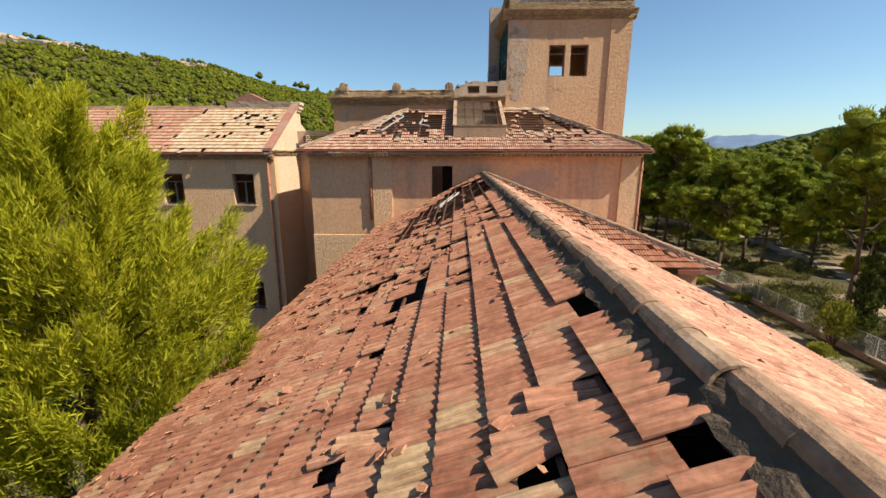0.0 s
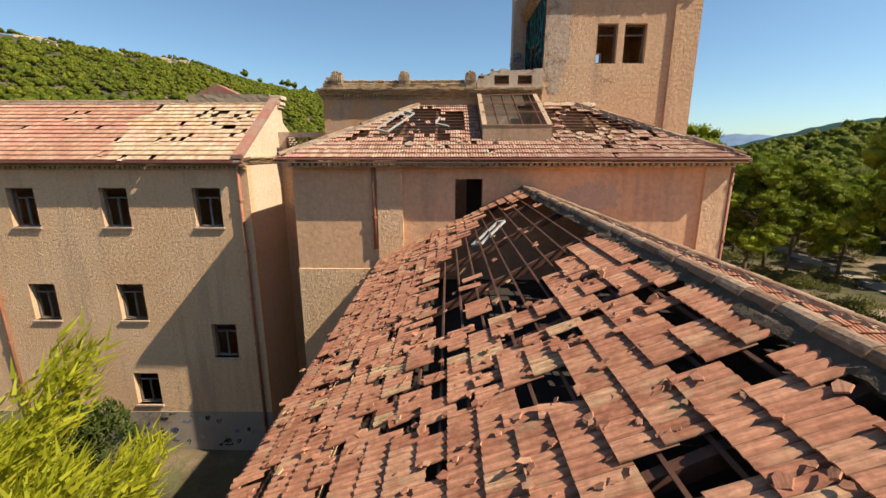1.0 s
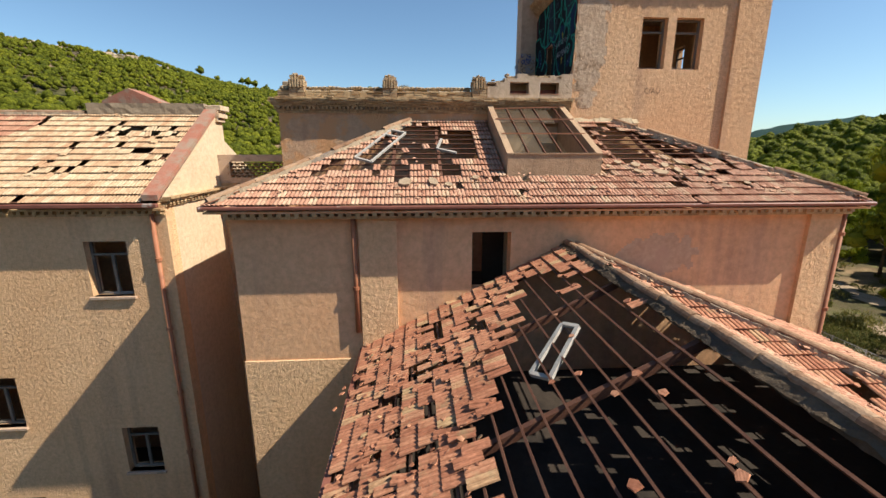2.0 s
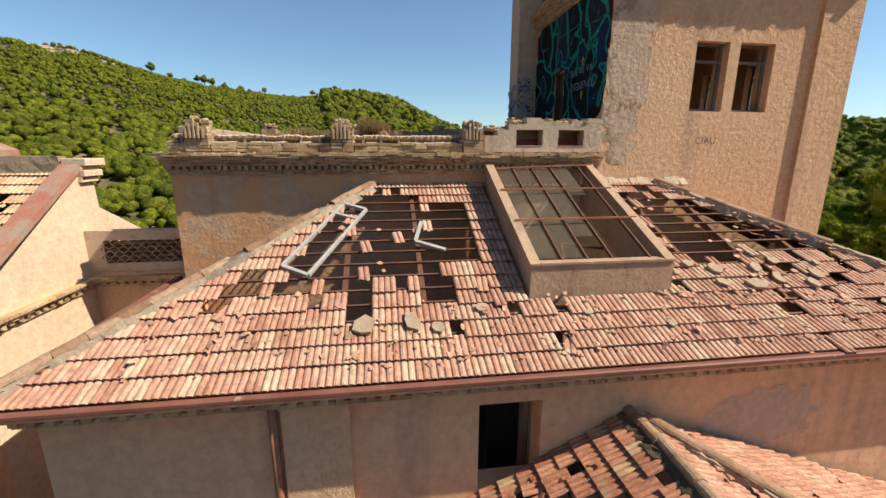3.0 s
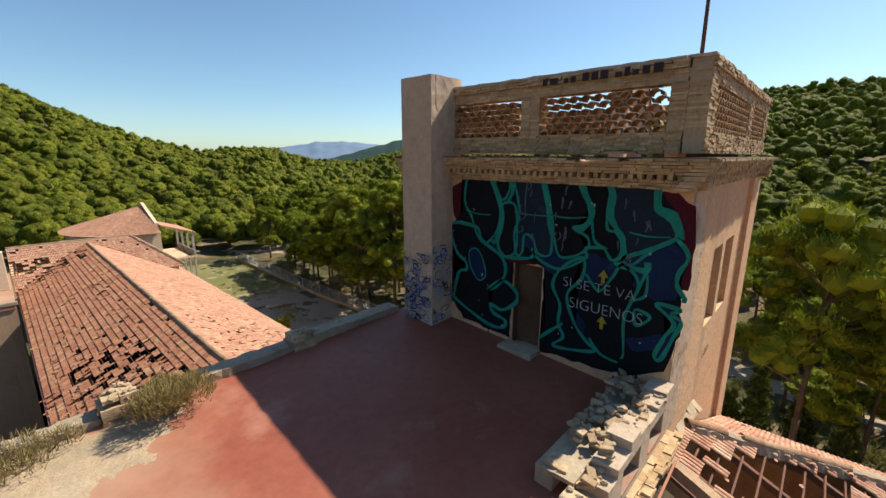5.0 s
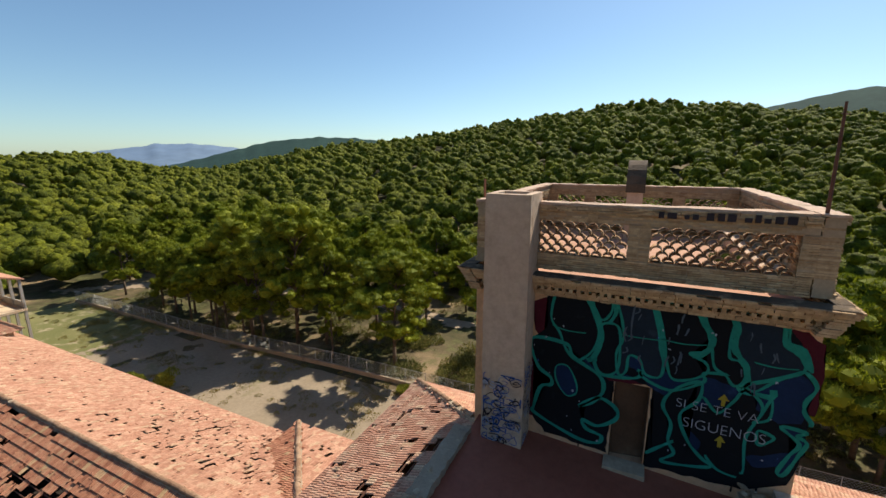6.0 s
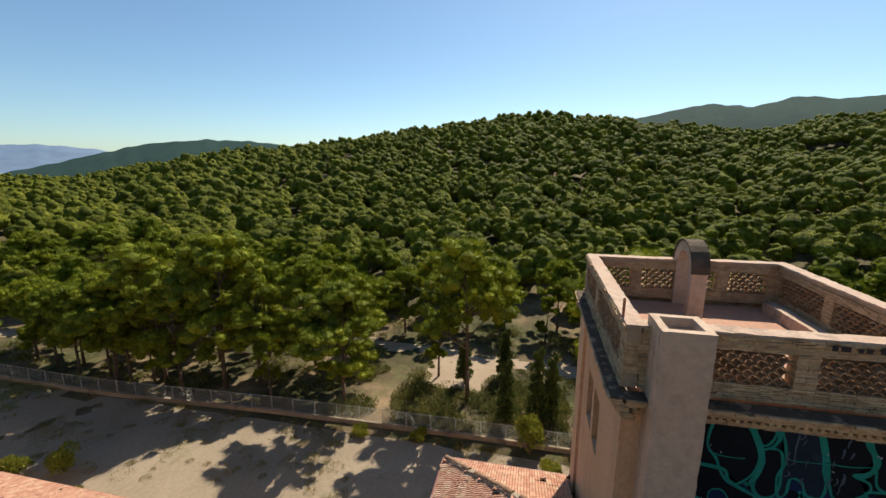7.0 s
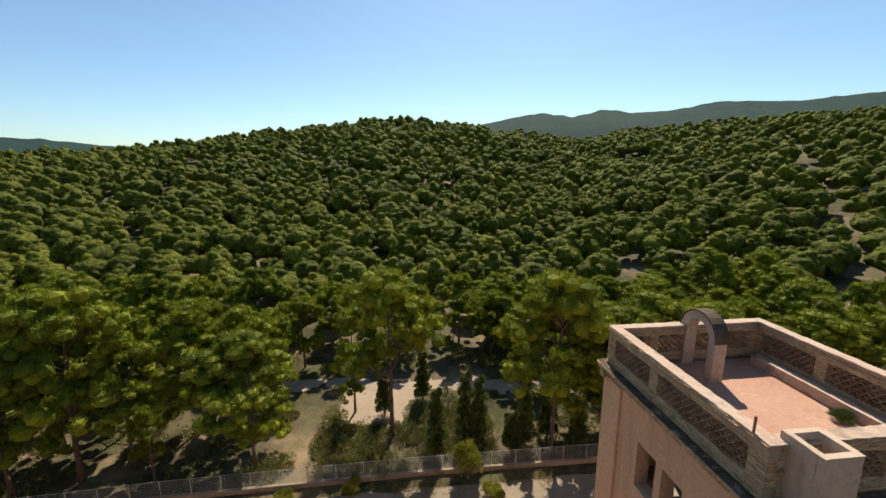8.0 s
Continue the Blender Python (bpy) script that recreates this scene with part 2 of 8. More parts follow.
def np_mesh(name, verts, faces, smooth=False, grain=None):
    """A mesh out of arrays; all faces have the same number of corners. grain: place within the piece, and 1 in its grooves."""
    me = bpy.data.meshes.new(name)
    n, k = faces.shape
    me.vertices.add(len(verts))
    me.vertices.foreach_set("co", np.ascontiguousarray(verts, dtype=np.float32).ravel())
    me.loops.add(n * k)
    me.loops.foreach_set("vertex_index", np.ascontiguousarray(faces, dtype=np.int32).ravel())
    me.polygons.add(n)
    me.polygons.foreach_set("loop_start", np.arange(0, n * k, k, dtype=np.int32))
    me.polygons.foreach_set("loop_total", np.full(n, k, dtype=np.int32))
    me.polygons.foreach_set("use_smooth", np.full(n, smooth, dtype=bool))
    if grain is not None:
        me.attributes.new("grain", "FLOAT_VECTOR", "POINT").data.foreach_set("vector", np.ascontiguousarray(grain, dtype=np.float32).ravel())
    me.update(calc_edges=True)
    return me


def spread(verts, faces, frames3, origins):
    """Copies of a template by 3x3 frames (rows: images of x, y, z) and origins, as arrays."""
    v = np.einsum("ki,nij->nkj", verts, frames3) + origins[:, None, :]
    f = faces[None] + (np.arange(len(origins)) * len(verts))[:, None, None]
    return v.reshape(-1, 3), f.reshape(-1, faces.shape[1])


def box(bm, x0, x1, y0, y1, z0, z1, bevel=0.0):
    m = Matrix.LocRotScale(((x0 + x1) / 2, (y0 + y1) / 2, (z0 + z1) / 2), None, (abs(x1 - x0), abs(y1 - y0), abs(z1 - z0)))
    vs = bmesh.ops.create_cube(bm, size=1.0, matrix=m)["verts"]
    if bevel:
        es = list({e for v in vs for e in v.link_edges})
        bmesh.ops.bevel(bm, geom=es, offset=bevel, segments=1, affect="EDGES")
    return bm


def roughen(bm, step, amp, seed):
    """Cuts the long edges of a block and wears its corners unevenly."""
    rng = random.Random(seed)
    for axis in range(3):
        es = [e for e in bm.edges if abs((e.verts[0].co - e.verts[1].co)[axis]) > 2 * step]
        if es:
            cuts = min(60, int(max(e.calc_length() for e in es) / step))
            bmesh.ops.subdivide_edges(bm, edges=es, cuts=cuts, use_grid_fill=True)
    for v in bm.verts:
        v.co += Vector((rng.uniform(-amp, amp), rng.uniform(-amp, amp), rng.uniform(-amp, amp * 0.4)))
    return bm


def bar(bm, a, b, w, h, up=(0, 0, 1)):
    """A straight bar of section w x h from a to b."""
    a, b = Vector(a), Vector(b)
    d = b - a
    y = d.normalized()
    x = y.cross(Vector(up)).normalized()
    z = x.cross(y)
    m = Matrix((x, y, z)).transposed().to_4x4()
    m.translation = (a + b) / 2
    bmesh.ops.create_cube(bm, size=1.0, matrix=m @ Matrix.Diagonal((w, d.length, h, 1)))
    return bm


def tube(bm, a, b, r0, r1, seg=8):
    a, b = Vector(a), Vector(b)
    d = b - a
    m = d.to_track_quat("Z", "Y").to_matrix().to_4x4()
    m.translation = (a + b) / 2
    bmesh.ops.create_cone(bm, cap_ends=True, segments=seg, radius1=r0, radius2=r1, depth=d.length, matrix=m)
    return bm


def prism(bm, base, lift):
    """A prism: a polygon of 3D points, moved by the vector lift."""
    lo = [bm.verts.new(p) for p in base]
    hi = [bm.verts.new(Vector(p) + Vector(lift)) for p in base]
    n = len(lo)
    bm.faces.new(lo[::-1])
    bm.faces.new(hi)
    for i in range(n):
        bm.faces.new((lo[i], lo[(i + 1) % n], hi[(i + 1) % n], hi[i]))
    bmesh.ops.recalc_face_normals(bm, faces=bm.faces)
    return bm


def wall_mesh(axis, at, thick, u0, u1, z0, z1, holes=()):
    """A wall in the plane axis = at, thick to the side of its sign, with rectangular openings (u0, u1, z0, z1) right through."""
    us = sorted({u0, u1, *(h[0] for h in holes), *(h[1] for h in holes)})
    zs = sorted({z0, z1, *(h[2] for h in holes), *(h[3] for h in holes)})
    us, zs = [u for u in us if u0 <= u <= u1], [z for z in zs if z0 <= z <= z1]
    solid = [[not any(h[0] <= (a + b) / 2 <= h[1] and h[2] <= (c + d) / 2 <= h[3] for h in holes) for c, d in zip(zs, zs[1:])] for a, b in zip(us, us[1:])]
    bm = bmesh.new()

    def p(u, z, w):
        return bm.verts.new((u, at + w, z) if axis == "y" else (at + w, u, z))

    def on(i, j):
        return 0 <= i < len(us) - 1 and 0 <= j < len(zs) - 1 and solid[i][j]

    for i, (a, b) in enumerate(zip(us, us[1:])):
        for j, (c, d) in enumerate(zip(zs, zs[1:])):
            if not solid[i][j]:
                continue
            for w in (0, thick):
                bm.faces.new((p(a, c, w), p(b, c, w), p(b, d, w), p(a, d, w)))
            for di, dj, q in ((-1, 0, (a, c, a, d)), (1, 0, (b, c, b, d)), (0, -1, (a, c, b, c)), (0, 1, (a, d, b, d))):
                if not on(i + di, j + dj):
                    bm.faces.new((p(q[0], q[1], 0), p(q[2], q[3], 0), p(q[2], q[3], thick), p(q[0], q[1], thick)))
    bmesh.ops.remove_doubles(bm, verts=bm.verts, dist=1e-4)
    bmesh.ops.recalc_face_normals(bm, faces=bm.faces)
    return bm


def window_frame(owner, axis, at, u0, u1, z0, z1, inward, state="casement", sill=True):
    """A window part in an opening: frame, mullion, bars, perhaps an open leaf, and a sill."""
    def put(bm, a, b, c, d, w0, w1):
        if axis == "y":
            box(bm, a, b, at + w0, at + w1, c, d)
        else:
            box(bm, at + w0, at + w1, a, b, c, d)

    s = 1 if inward > 0 else -1
    i0, i1, f = s * 0.22, s * 0.29, 0.07
    bm = bmesh.new()
    put(bm, u0, u0 + f, z0, z1, i0, i1)
    put(bm, u1 - f, u1, z0, z1, i0, i1)
    put(bm, u0 + f, u1 - f, z1 - f, z1, i0, i1)
    put(bm, u0 + f, u1 - f, z0, z0 + f, i0, i1)
    win = part("window", bm, M_FRAME, owner)
    zt = z1 - 0.28 * (z1 - z0)
    bm = bmesh.new()
    put(bm, u0 + f, u1 - f, zt, zt + 0.06, i0, i1)
    part("transom", bm, M_FRAME, win)
    if state == "casement":
        um = (u0 + u1) / 2
        bm = bmesh.new()
        put(bm, um - 0.04, um + 0.04, z0 + f, zt, i0, i1)
        part("mullion", bm, M_FRAME, win)
    if sill:
        bm = bmesh.new()
        put(bm, u0 - 0.06, u1 + 0.06, z0 - 0.07, z0, -s * 0.09, s * 0.2)
        part("window_sill", bm, M_COPING, win)
    return win


def drainpipe(owner, x, y, z0, z1, r=0.065):
    bm = bmesh.new()
    tube(bm, (x, y, z0), (x, y, z1), r, r, 10)
    pipe = part("drainpipe", bm, M_PIPE, owner, "rust-red cast drainpipe", True)
    z = z0 + 1.2
    while z < z1 - 0.3:
        b = bmesh.new()
        tube(b, (x, y, z), (x, y, z + 0.1), r + 0.03, r + 0.03, 10)
        part("pipe_collar", b, M_PIPE, pipe)
        z += 2.2
    return pipe


# ---- terrain ----
# azimuth from north, elevation of the skyline, distance of the crest
CREST = [(-180, 5, 400), (-120, 8.5, 320), (-60, 9.9, 300), (-46, 10.2, 300), (-33, 9.6, 310), (-25, 7.6, 330), (-17, 6.6, 350), (-8, 6.5, 380),
         (0, 6.2, 400), (5, 4.2, 400), (10, 1.9, 400), (16, 0.2, 420), (24, 0.6, 450), (30, -0.9, 450), (36, -1.2, 400), (45, 1.0, 380),
         (52, 1.9, 370), (60, 2.7, 360), (73, 4.7, 350), (87, 6.5, 340), (97, 5.9, 340), (103, 4.9, 350), (113, 3.9, 380), (125, 5.2, 380),
         (135, 5.7, 380), (145, 6.2, 380), (180, 5, 400)]
CA, CE, CR = (np.array([row[k] for row in CREST], float) for k in range(3))
MID = Vector((0, 28, 0))


def lump(x, y, s, seed=0):
    return noise.noise(Vector((x / s, y / s, seed)))


def near_ground(x, y):
    k = min(1, max(0, (x + 12) / 40))
    return 2.2 - 1.9 * k


def crest(az):
    return float(np.interp(az, CA, CE)), float(np.interp(az, CA, CR))


def terrain(x, y):
    dx, dy = x - MID.x, y - MID.y
    r = math.hypot(dx, dy)
    az = math.degrees(math.atan2(dx, dy))
    e, R = crest(az)
    g = near_ground(x, y)
    top = 25 + R * math.tan(radians(e)) - 6.0
    r0 = 62.0
    if r <= r0:
        return g
    t = (r - r0) / (R - r0)
    if t <= 1:
        h = g + (top - g) * (0.55 * t + 0.45 * t * t * (3 - 2 * t))
    else:
        h = top - min(60, (r - R) * 0.22)
    return h + min(1, (r - r0) / 80) * 3.0 * lump(x, y, 45, 3)


def ground_material():
    m, nt, p = base_material("dry_ground", 0.95)
    n1 = noise_tex(nt, 0.09, 6, 0.6)
    col = ramp(nt, n1, [(0.42, (0.055, 0.055, 0.02)), (0.53, (0.13, 0.1, 0.055)), (0.66, (0.31, 0.22, 0.13))])
    col = mix(nt, ramp(nt, noise_tex(nt, 0.5, 7, 0.65), [(0.5, (0, 0, 0)), (0.62, (0.8, 0.8, 0.8))]), col, (0.13, 0.13, 0.05))
    fine = noise_tex(nt, 5, 6, 0.7)
    col = mix(nt, 0.6, col, ramp(nt, fine, [(0.3, (0.5, 0.48, 0.45)), (0.65, (1, 1, 1))]), "MULTIPLY")
    nt.links.new(col, p.inputs["Base Color"])
    nt.links.new(bump(nt, fine, 0.8, 0.08), p.inputs["Normal"])
    return m


M_GROUND = ground_material()
M_YARD = surface("packed_yard_earth", (0.35, 0.28, 0.2), (0.285, 0.225, 0.155), (0.15, 0.14, 0.06), 0.12, 3, 0.03, 0.95, 0.0, (0.58, 0.68), 0.16)
M_GRASS = surface("mown_grass", (0.14, 0.145, 0.05), (0.22, 0.2, 0.08), (0.34, 0.28, 0.18), 0.1, 8, 0.04)
M_TRACK = surface("dirt_track", (0.36, 0.27, 0.185), (0.42, 0.325, 0.23), (0.24, 0.16, 0.09), 0.3, 6, 0.02)


def build_ground():
    rs = [0.0]
    while rs[-1] < 900:
        rs.append(rs[-1] + max(4.0, rs[-1] * 0.035))
    n = 240
    pts = [(MID.x + r * math.sin(2 * math.pi * i / n), MID.y + r * math.cos(2 * math.pi * i / n)) for r in rs[1:] for i in range(n)]
    verts = [(MID.x, MID.y, near_ground(MID.x, MID.y))] + [(x, y, terrain(x, y)) for x, y in pts]
    quads = [(1 + k * n + i, 1 + (k + 1) * n + i, 1 + (k + 1) * n + (i + 1) % n, 1 + k * n + (i + 1) % n) for k in range(len(rs) - 2) for i in range(n)]
    fan = [(0, 1 + i, 1 + (i + 1) % n) for i in range(n)]
    me = bpy.data.meshes.new("ground")
    me.from_pydata(verts, [], quads + fan)
    me.polygons.foreach_set("use_smooth", [True] * len(me.polygons))
    tagged(mesh_object("ground", me, M_GROUND), "dry hillside earth with scrub and pine litter", "ground", kind="structure")


def draped(name, ring, material, label, lift=0.03, step=1.5, kind="structure"):
    """A sheet over the ground inside a ring of plan points."""
    xs, ys = [p[0] for p in ring], [p[1] for p in ring]

    def inside(x, y):
        c = False
        x, y = x + 1.6 * lump(x, y, 3.5, 61) + 0.7 * lump(x, y, 1.4, 62), y + 1.6 * lump(x, y, 3.5, 63)
        for (x0, y0), (x1, y1) in zip(ring, ring[1:] + ring[:1]):
            if (y0 > y) != (y1 > y) and x < (x1 - x0) * (y - y0) / (y1 - y0) + x0:
                c = not c
        return c

    bm, grid = bmesh.new(), {}

    def v(i, j):
        if (i, j) not in grid:
            x, y = min(xs) + i * step, min(ys) + j * step
            jx, jy = x + 0.5 * lump(x, y, 2.2, 7), y + 0.5 * lump(x, y, 2.2, 9)
            grid[i, j] = bm.verts.new((jx, jy, terrain(jx, jy) + lift))
        return grid[i, j]

    for i in range(int((max(xs) - min(xs)) / step)):
        for j in range(int((max(ys) - min(ys)) / step)):
            if inside(min(xs) + (i + 0.5) * step, min(ys) + (j + 0.5) * step):
                bm.faces.new((v(i, j), v(i + 1, j), v(i + 1, j + 1), v(i, j + 1)))
    return tagged(part(name, bm, material), label, "ground", kind=kind)


build_ground()
draped("yard", [(8, -20), (31, -20), (31.5, 40), (31, 62), (30, 94), (8, 94)], M_YARD, "pale packed earth yard with dry weeds beside the wings")
draped("lawn", [(9, 92), (30, 92), (29, 116), (12, 116)], M_GRASS, "patchy green grass inside the boundary fence")
draped("dirt_track", [(44.4, -30), (43.8, 12), (47.4, 29), (48.6, 40), (50.2, 51), (52.0, 68), (52.4, 82), (49, 90.5), (42, 107), (30, 125), (30, 129), (44, 111), (51.5, 93.5), (55.6, 83), (55, 68), (53, 51), (51.4, 40), (50.6, 29), (47, 12), (47.6, -30)], M_TRACK, "pale dirt track between the pines", 0.06, 0.8)
draped("clearing", [(39, 42.5), (41, 39), (49, 37.5), (51, 47), (45, 47.5), (41.5, 45.5)], M_TRACK, "bare reddish clearing among the pines", 0.045, 0.8)


def ridge_line(name, rows, R, depth, material, label):
    """A far ridge: a wedge of hillside whose crest follows rows of azimuth and elevation."""
    az = np.linspace(rows[0][0], rows[-1][0], 90)
    el = np.interp(az, [r[0] for r in rows], [r[1] for r in rows])
    bm, cols = bmesh.new(), []
    for a, e in zip(az, el):
        s, c = math.sin(radians(a)), math.cos(radians(a))
        h = 25 + R * math.tan(radians(float(e))) + R * 0.003 * noise.noise(Vector((float(a) * 0.9, R, 0)))
        cols.append([bm.verts.new((MID.x + rr * s, MID.y + rr * c, zz)) for rr, zz in ((R - depth, -20), (R - depth * 0.4, h * 0.62 - 10), (R, h), (R + depth, -20))])
    for p, q in zip(cols, cols[1:]):
        for k in range(3):
            bm.faces.new((p[k], q[k], q[k + 1], p[k + 1]))
    bmesh.ops.recalc_face_normals(bm, faces=bm.faces)
    return tagged(part(name, bm, material, smooth=True), label, "hill", kind="structure")


# blue-green base: a little distance haze is put into the woods' colour
M_FARWOOD = surface("haze_tinted_pinewood", (0.018, 0.044, 0.04), (0.026, 0.058, 0.05), (0.045, 0.08, 0.068), 0.012, 0.12, 1.0, 1.0, 0.0, (0.6, 0.75), 0.02)
M_FARWOOD.node_tree.nodes["Principled BSDF"].inputs["Specular IOR Level"].default_value = 0.1
# the range's distance haze is put into this pale blue base colour
M_FARBLUE = surface("haze_painted_range", (0.13, 0.20, 0.31), (0.16, 0.23, 0.33), None, 0.002, 0.01, 0.0, 1.0)
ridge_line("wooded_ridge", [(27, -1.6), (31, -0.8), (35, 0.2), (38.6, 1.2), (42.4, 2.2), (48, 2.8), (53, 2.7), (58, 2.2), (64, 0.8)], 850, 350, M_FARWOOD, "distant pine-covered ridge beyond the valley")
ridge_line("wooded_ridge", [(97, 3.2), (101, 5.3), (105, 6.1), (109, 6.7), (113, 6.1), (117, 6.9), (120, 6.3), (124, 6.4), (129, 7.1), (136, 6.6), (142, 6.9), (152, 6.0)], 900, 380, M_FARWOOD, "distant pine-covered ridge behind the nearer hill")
ridge_line("mountain_range", [(14, -0.5), (20, 0.3), (24, 0.6), (27, 1.0), (31, 1.65), (35, 1.7), (38.6, 1.3), (42, 0.6), (46, 0.0)], 3200, 600, M_FARBLUE, "mountain range on the horizon, painted pale blue for haze")


# ---- roofs ----
# old mortar, darkened further to put the ridge's near-black shade into its colour
M_OLDMORTAR = surface("dark_old_mortar", (0.15, 0.105, 0.068), (0.09, 0.068, 0.046), (0.06, 0.05, 0.04), 1.8, 20, 0.04)
TW, TC, TL = 0.205, 0.352, 0.43     # width, course and length of a roof tile


def tile_template(plain=False):
    """A flat interlocking clay tile with two ribs: corrugated top, thick edges. x across, y up the slope, z off the roof."""
    rib = [(0.0, 0.002), (0.022, 0.022), (0.05, 0.028), (0.078, 0.022)]
    if plain:
        rib = [(0.0, 0.004), (0.05, 0.026)]
    prof = [(x + TW / 2 * k, z) for k in range(2) for x, z in rib] + [(TW - 0.002, 0.002)]
    n = len(prof)
    top0, rise = 0.05, -0.004
    v = [(x, 0.0, z + top0) for x, z in prof] + [(x, TL, z + rise) for x, z in prof]
    v += [(x, 0.0, top0 - 0.012 if z < 0.01 else top0 + 0.006) for k, (x, z) in enumerate(prof)]
    f = []
    for i in range(n - 1):
        f.append((i, i + 1, n + i + 1, n + i))
        f.append((2 * n + i, 2 * n + i + 1, i + 1, i))
    f.append((2 * n, 0, n, n))
    f.append((n - 1, 3 * n - 1, 2 * n - 1, 2 * n - 1))
    tris = []
    for q in f:
        a, b, c, d = q
        tris.append((a, b, c))
        if c != d:
            tris.append((a, c, d))
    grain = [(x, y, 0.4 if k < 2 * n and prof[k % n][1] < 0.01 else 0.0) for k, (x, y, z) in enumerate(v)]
    return np.array(v, float), np.array(tris, int), np.array(grain, float)


def shard_template():
    """A broken corner of a tile."""
    v = [(0, 0, 0), (0.1, 0.0, 0), (0.14, 0.09, 0), (0.05, 0.16, 0), (0, 0.1, 0)]
    v = v + [(x * 0.94, y * 0.94, 0.022) for x, y, z in v]
    f = [(5, 6, 7), (5, 7, 8), (5, 8, 9)]
    for i in range(5):
        j = (i + 1) % 5
        f += [(i, j, 5 + j), (i, 5 + j, 5 + i)]
    return np.array(v, float), np.array(f, int)


TILE_V, TILE_F, TILE_G = tile_template()
FAR_V, FAR_F, FAR_G = tile_template(True)
SHARD_V, SHARD_F = shard_template()
SHARD_G = SHARD_V * np.array([1.0, 1.0, 0.0])
TILE_MESH = np_mesh("tile", TILE_V, TILE_F, False, TILE_G)
TILE_MESH.materials.append(M_TILE)
TILE_MESH_PALE = np_mesh("tile", TILE_V, TILE_F, False, TILE_G)
TILE_MESH_PALE.materials.append(M_TILE_PALE_ONE)
TILE_MESH_MID = np_mesh("tile", TILE_V, TILE_F, False, TILE_G)
TILE_MESH_MID.materials.append(M_TILE_MID)
CREAM_STOPS = [(0.0, (0.56, 0.36, 0.22)), (0.4, (0.66, 0.48, 0.31)), (0.8, (0.70, 0.55, 0.37)), (1.0, (0.72, 0.60, 0.42))]
M_TILES_CREAM = piece_material("roof_tiles_cream", CREAM_STOPS, 0.9, True, 0.006, None, True)
TONES = {"cream": (M_TILES_CREAM, TILE_MESH_PALE), False: (M_TILES, TILE_MESH), True: (M_TILE_PALE, TILE_MESH_PALE), "faded": (M_TILES_MID, TILE_MESH_MID)}


class Slope:
    """A roof plane: origin at an end of its eave, u along the eave, v up the slope, n off the roof."""

    def __init__(self, origin, along, up):
        self.o, self.u = np.array(origin, float), np.array(along, float)
        self.u /= np.linalg.norm(self.u)
        v = np.array(up, float)
        self.v = v / np.linalg.norm(v)
        self.n = np.cross(self.u, self.v)
        if self.n[2] < 0:
            self.n = -self.n

    def at(self, u, v, n=0.0):
        return self.o + self.u * u + self.v * v + self.n * n


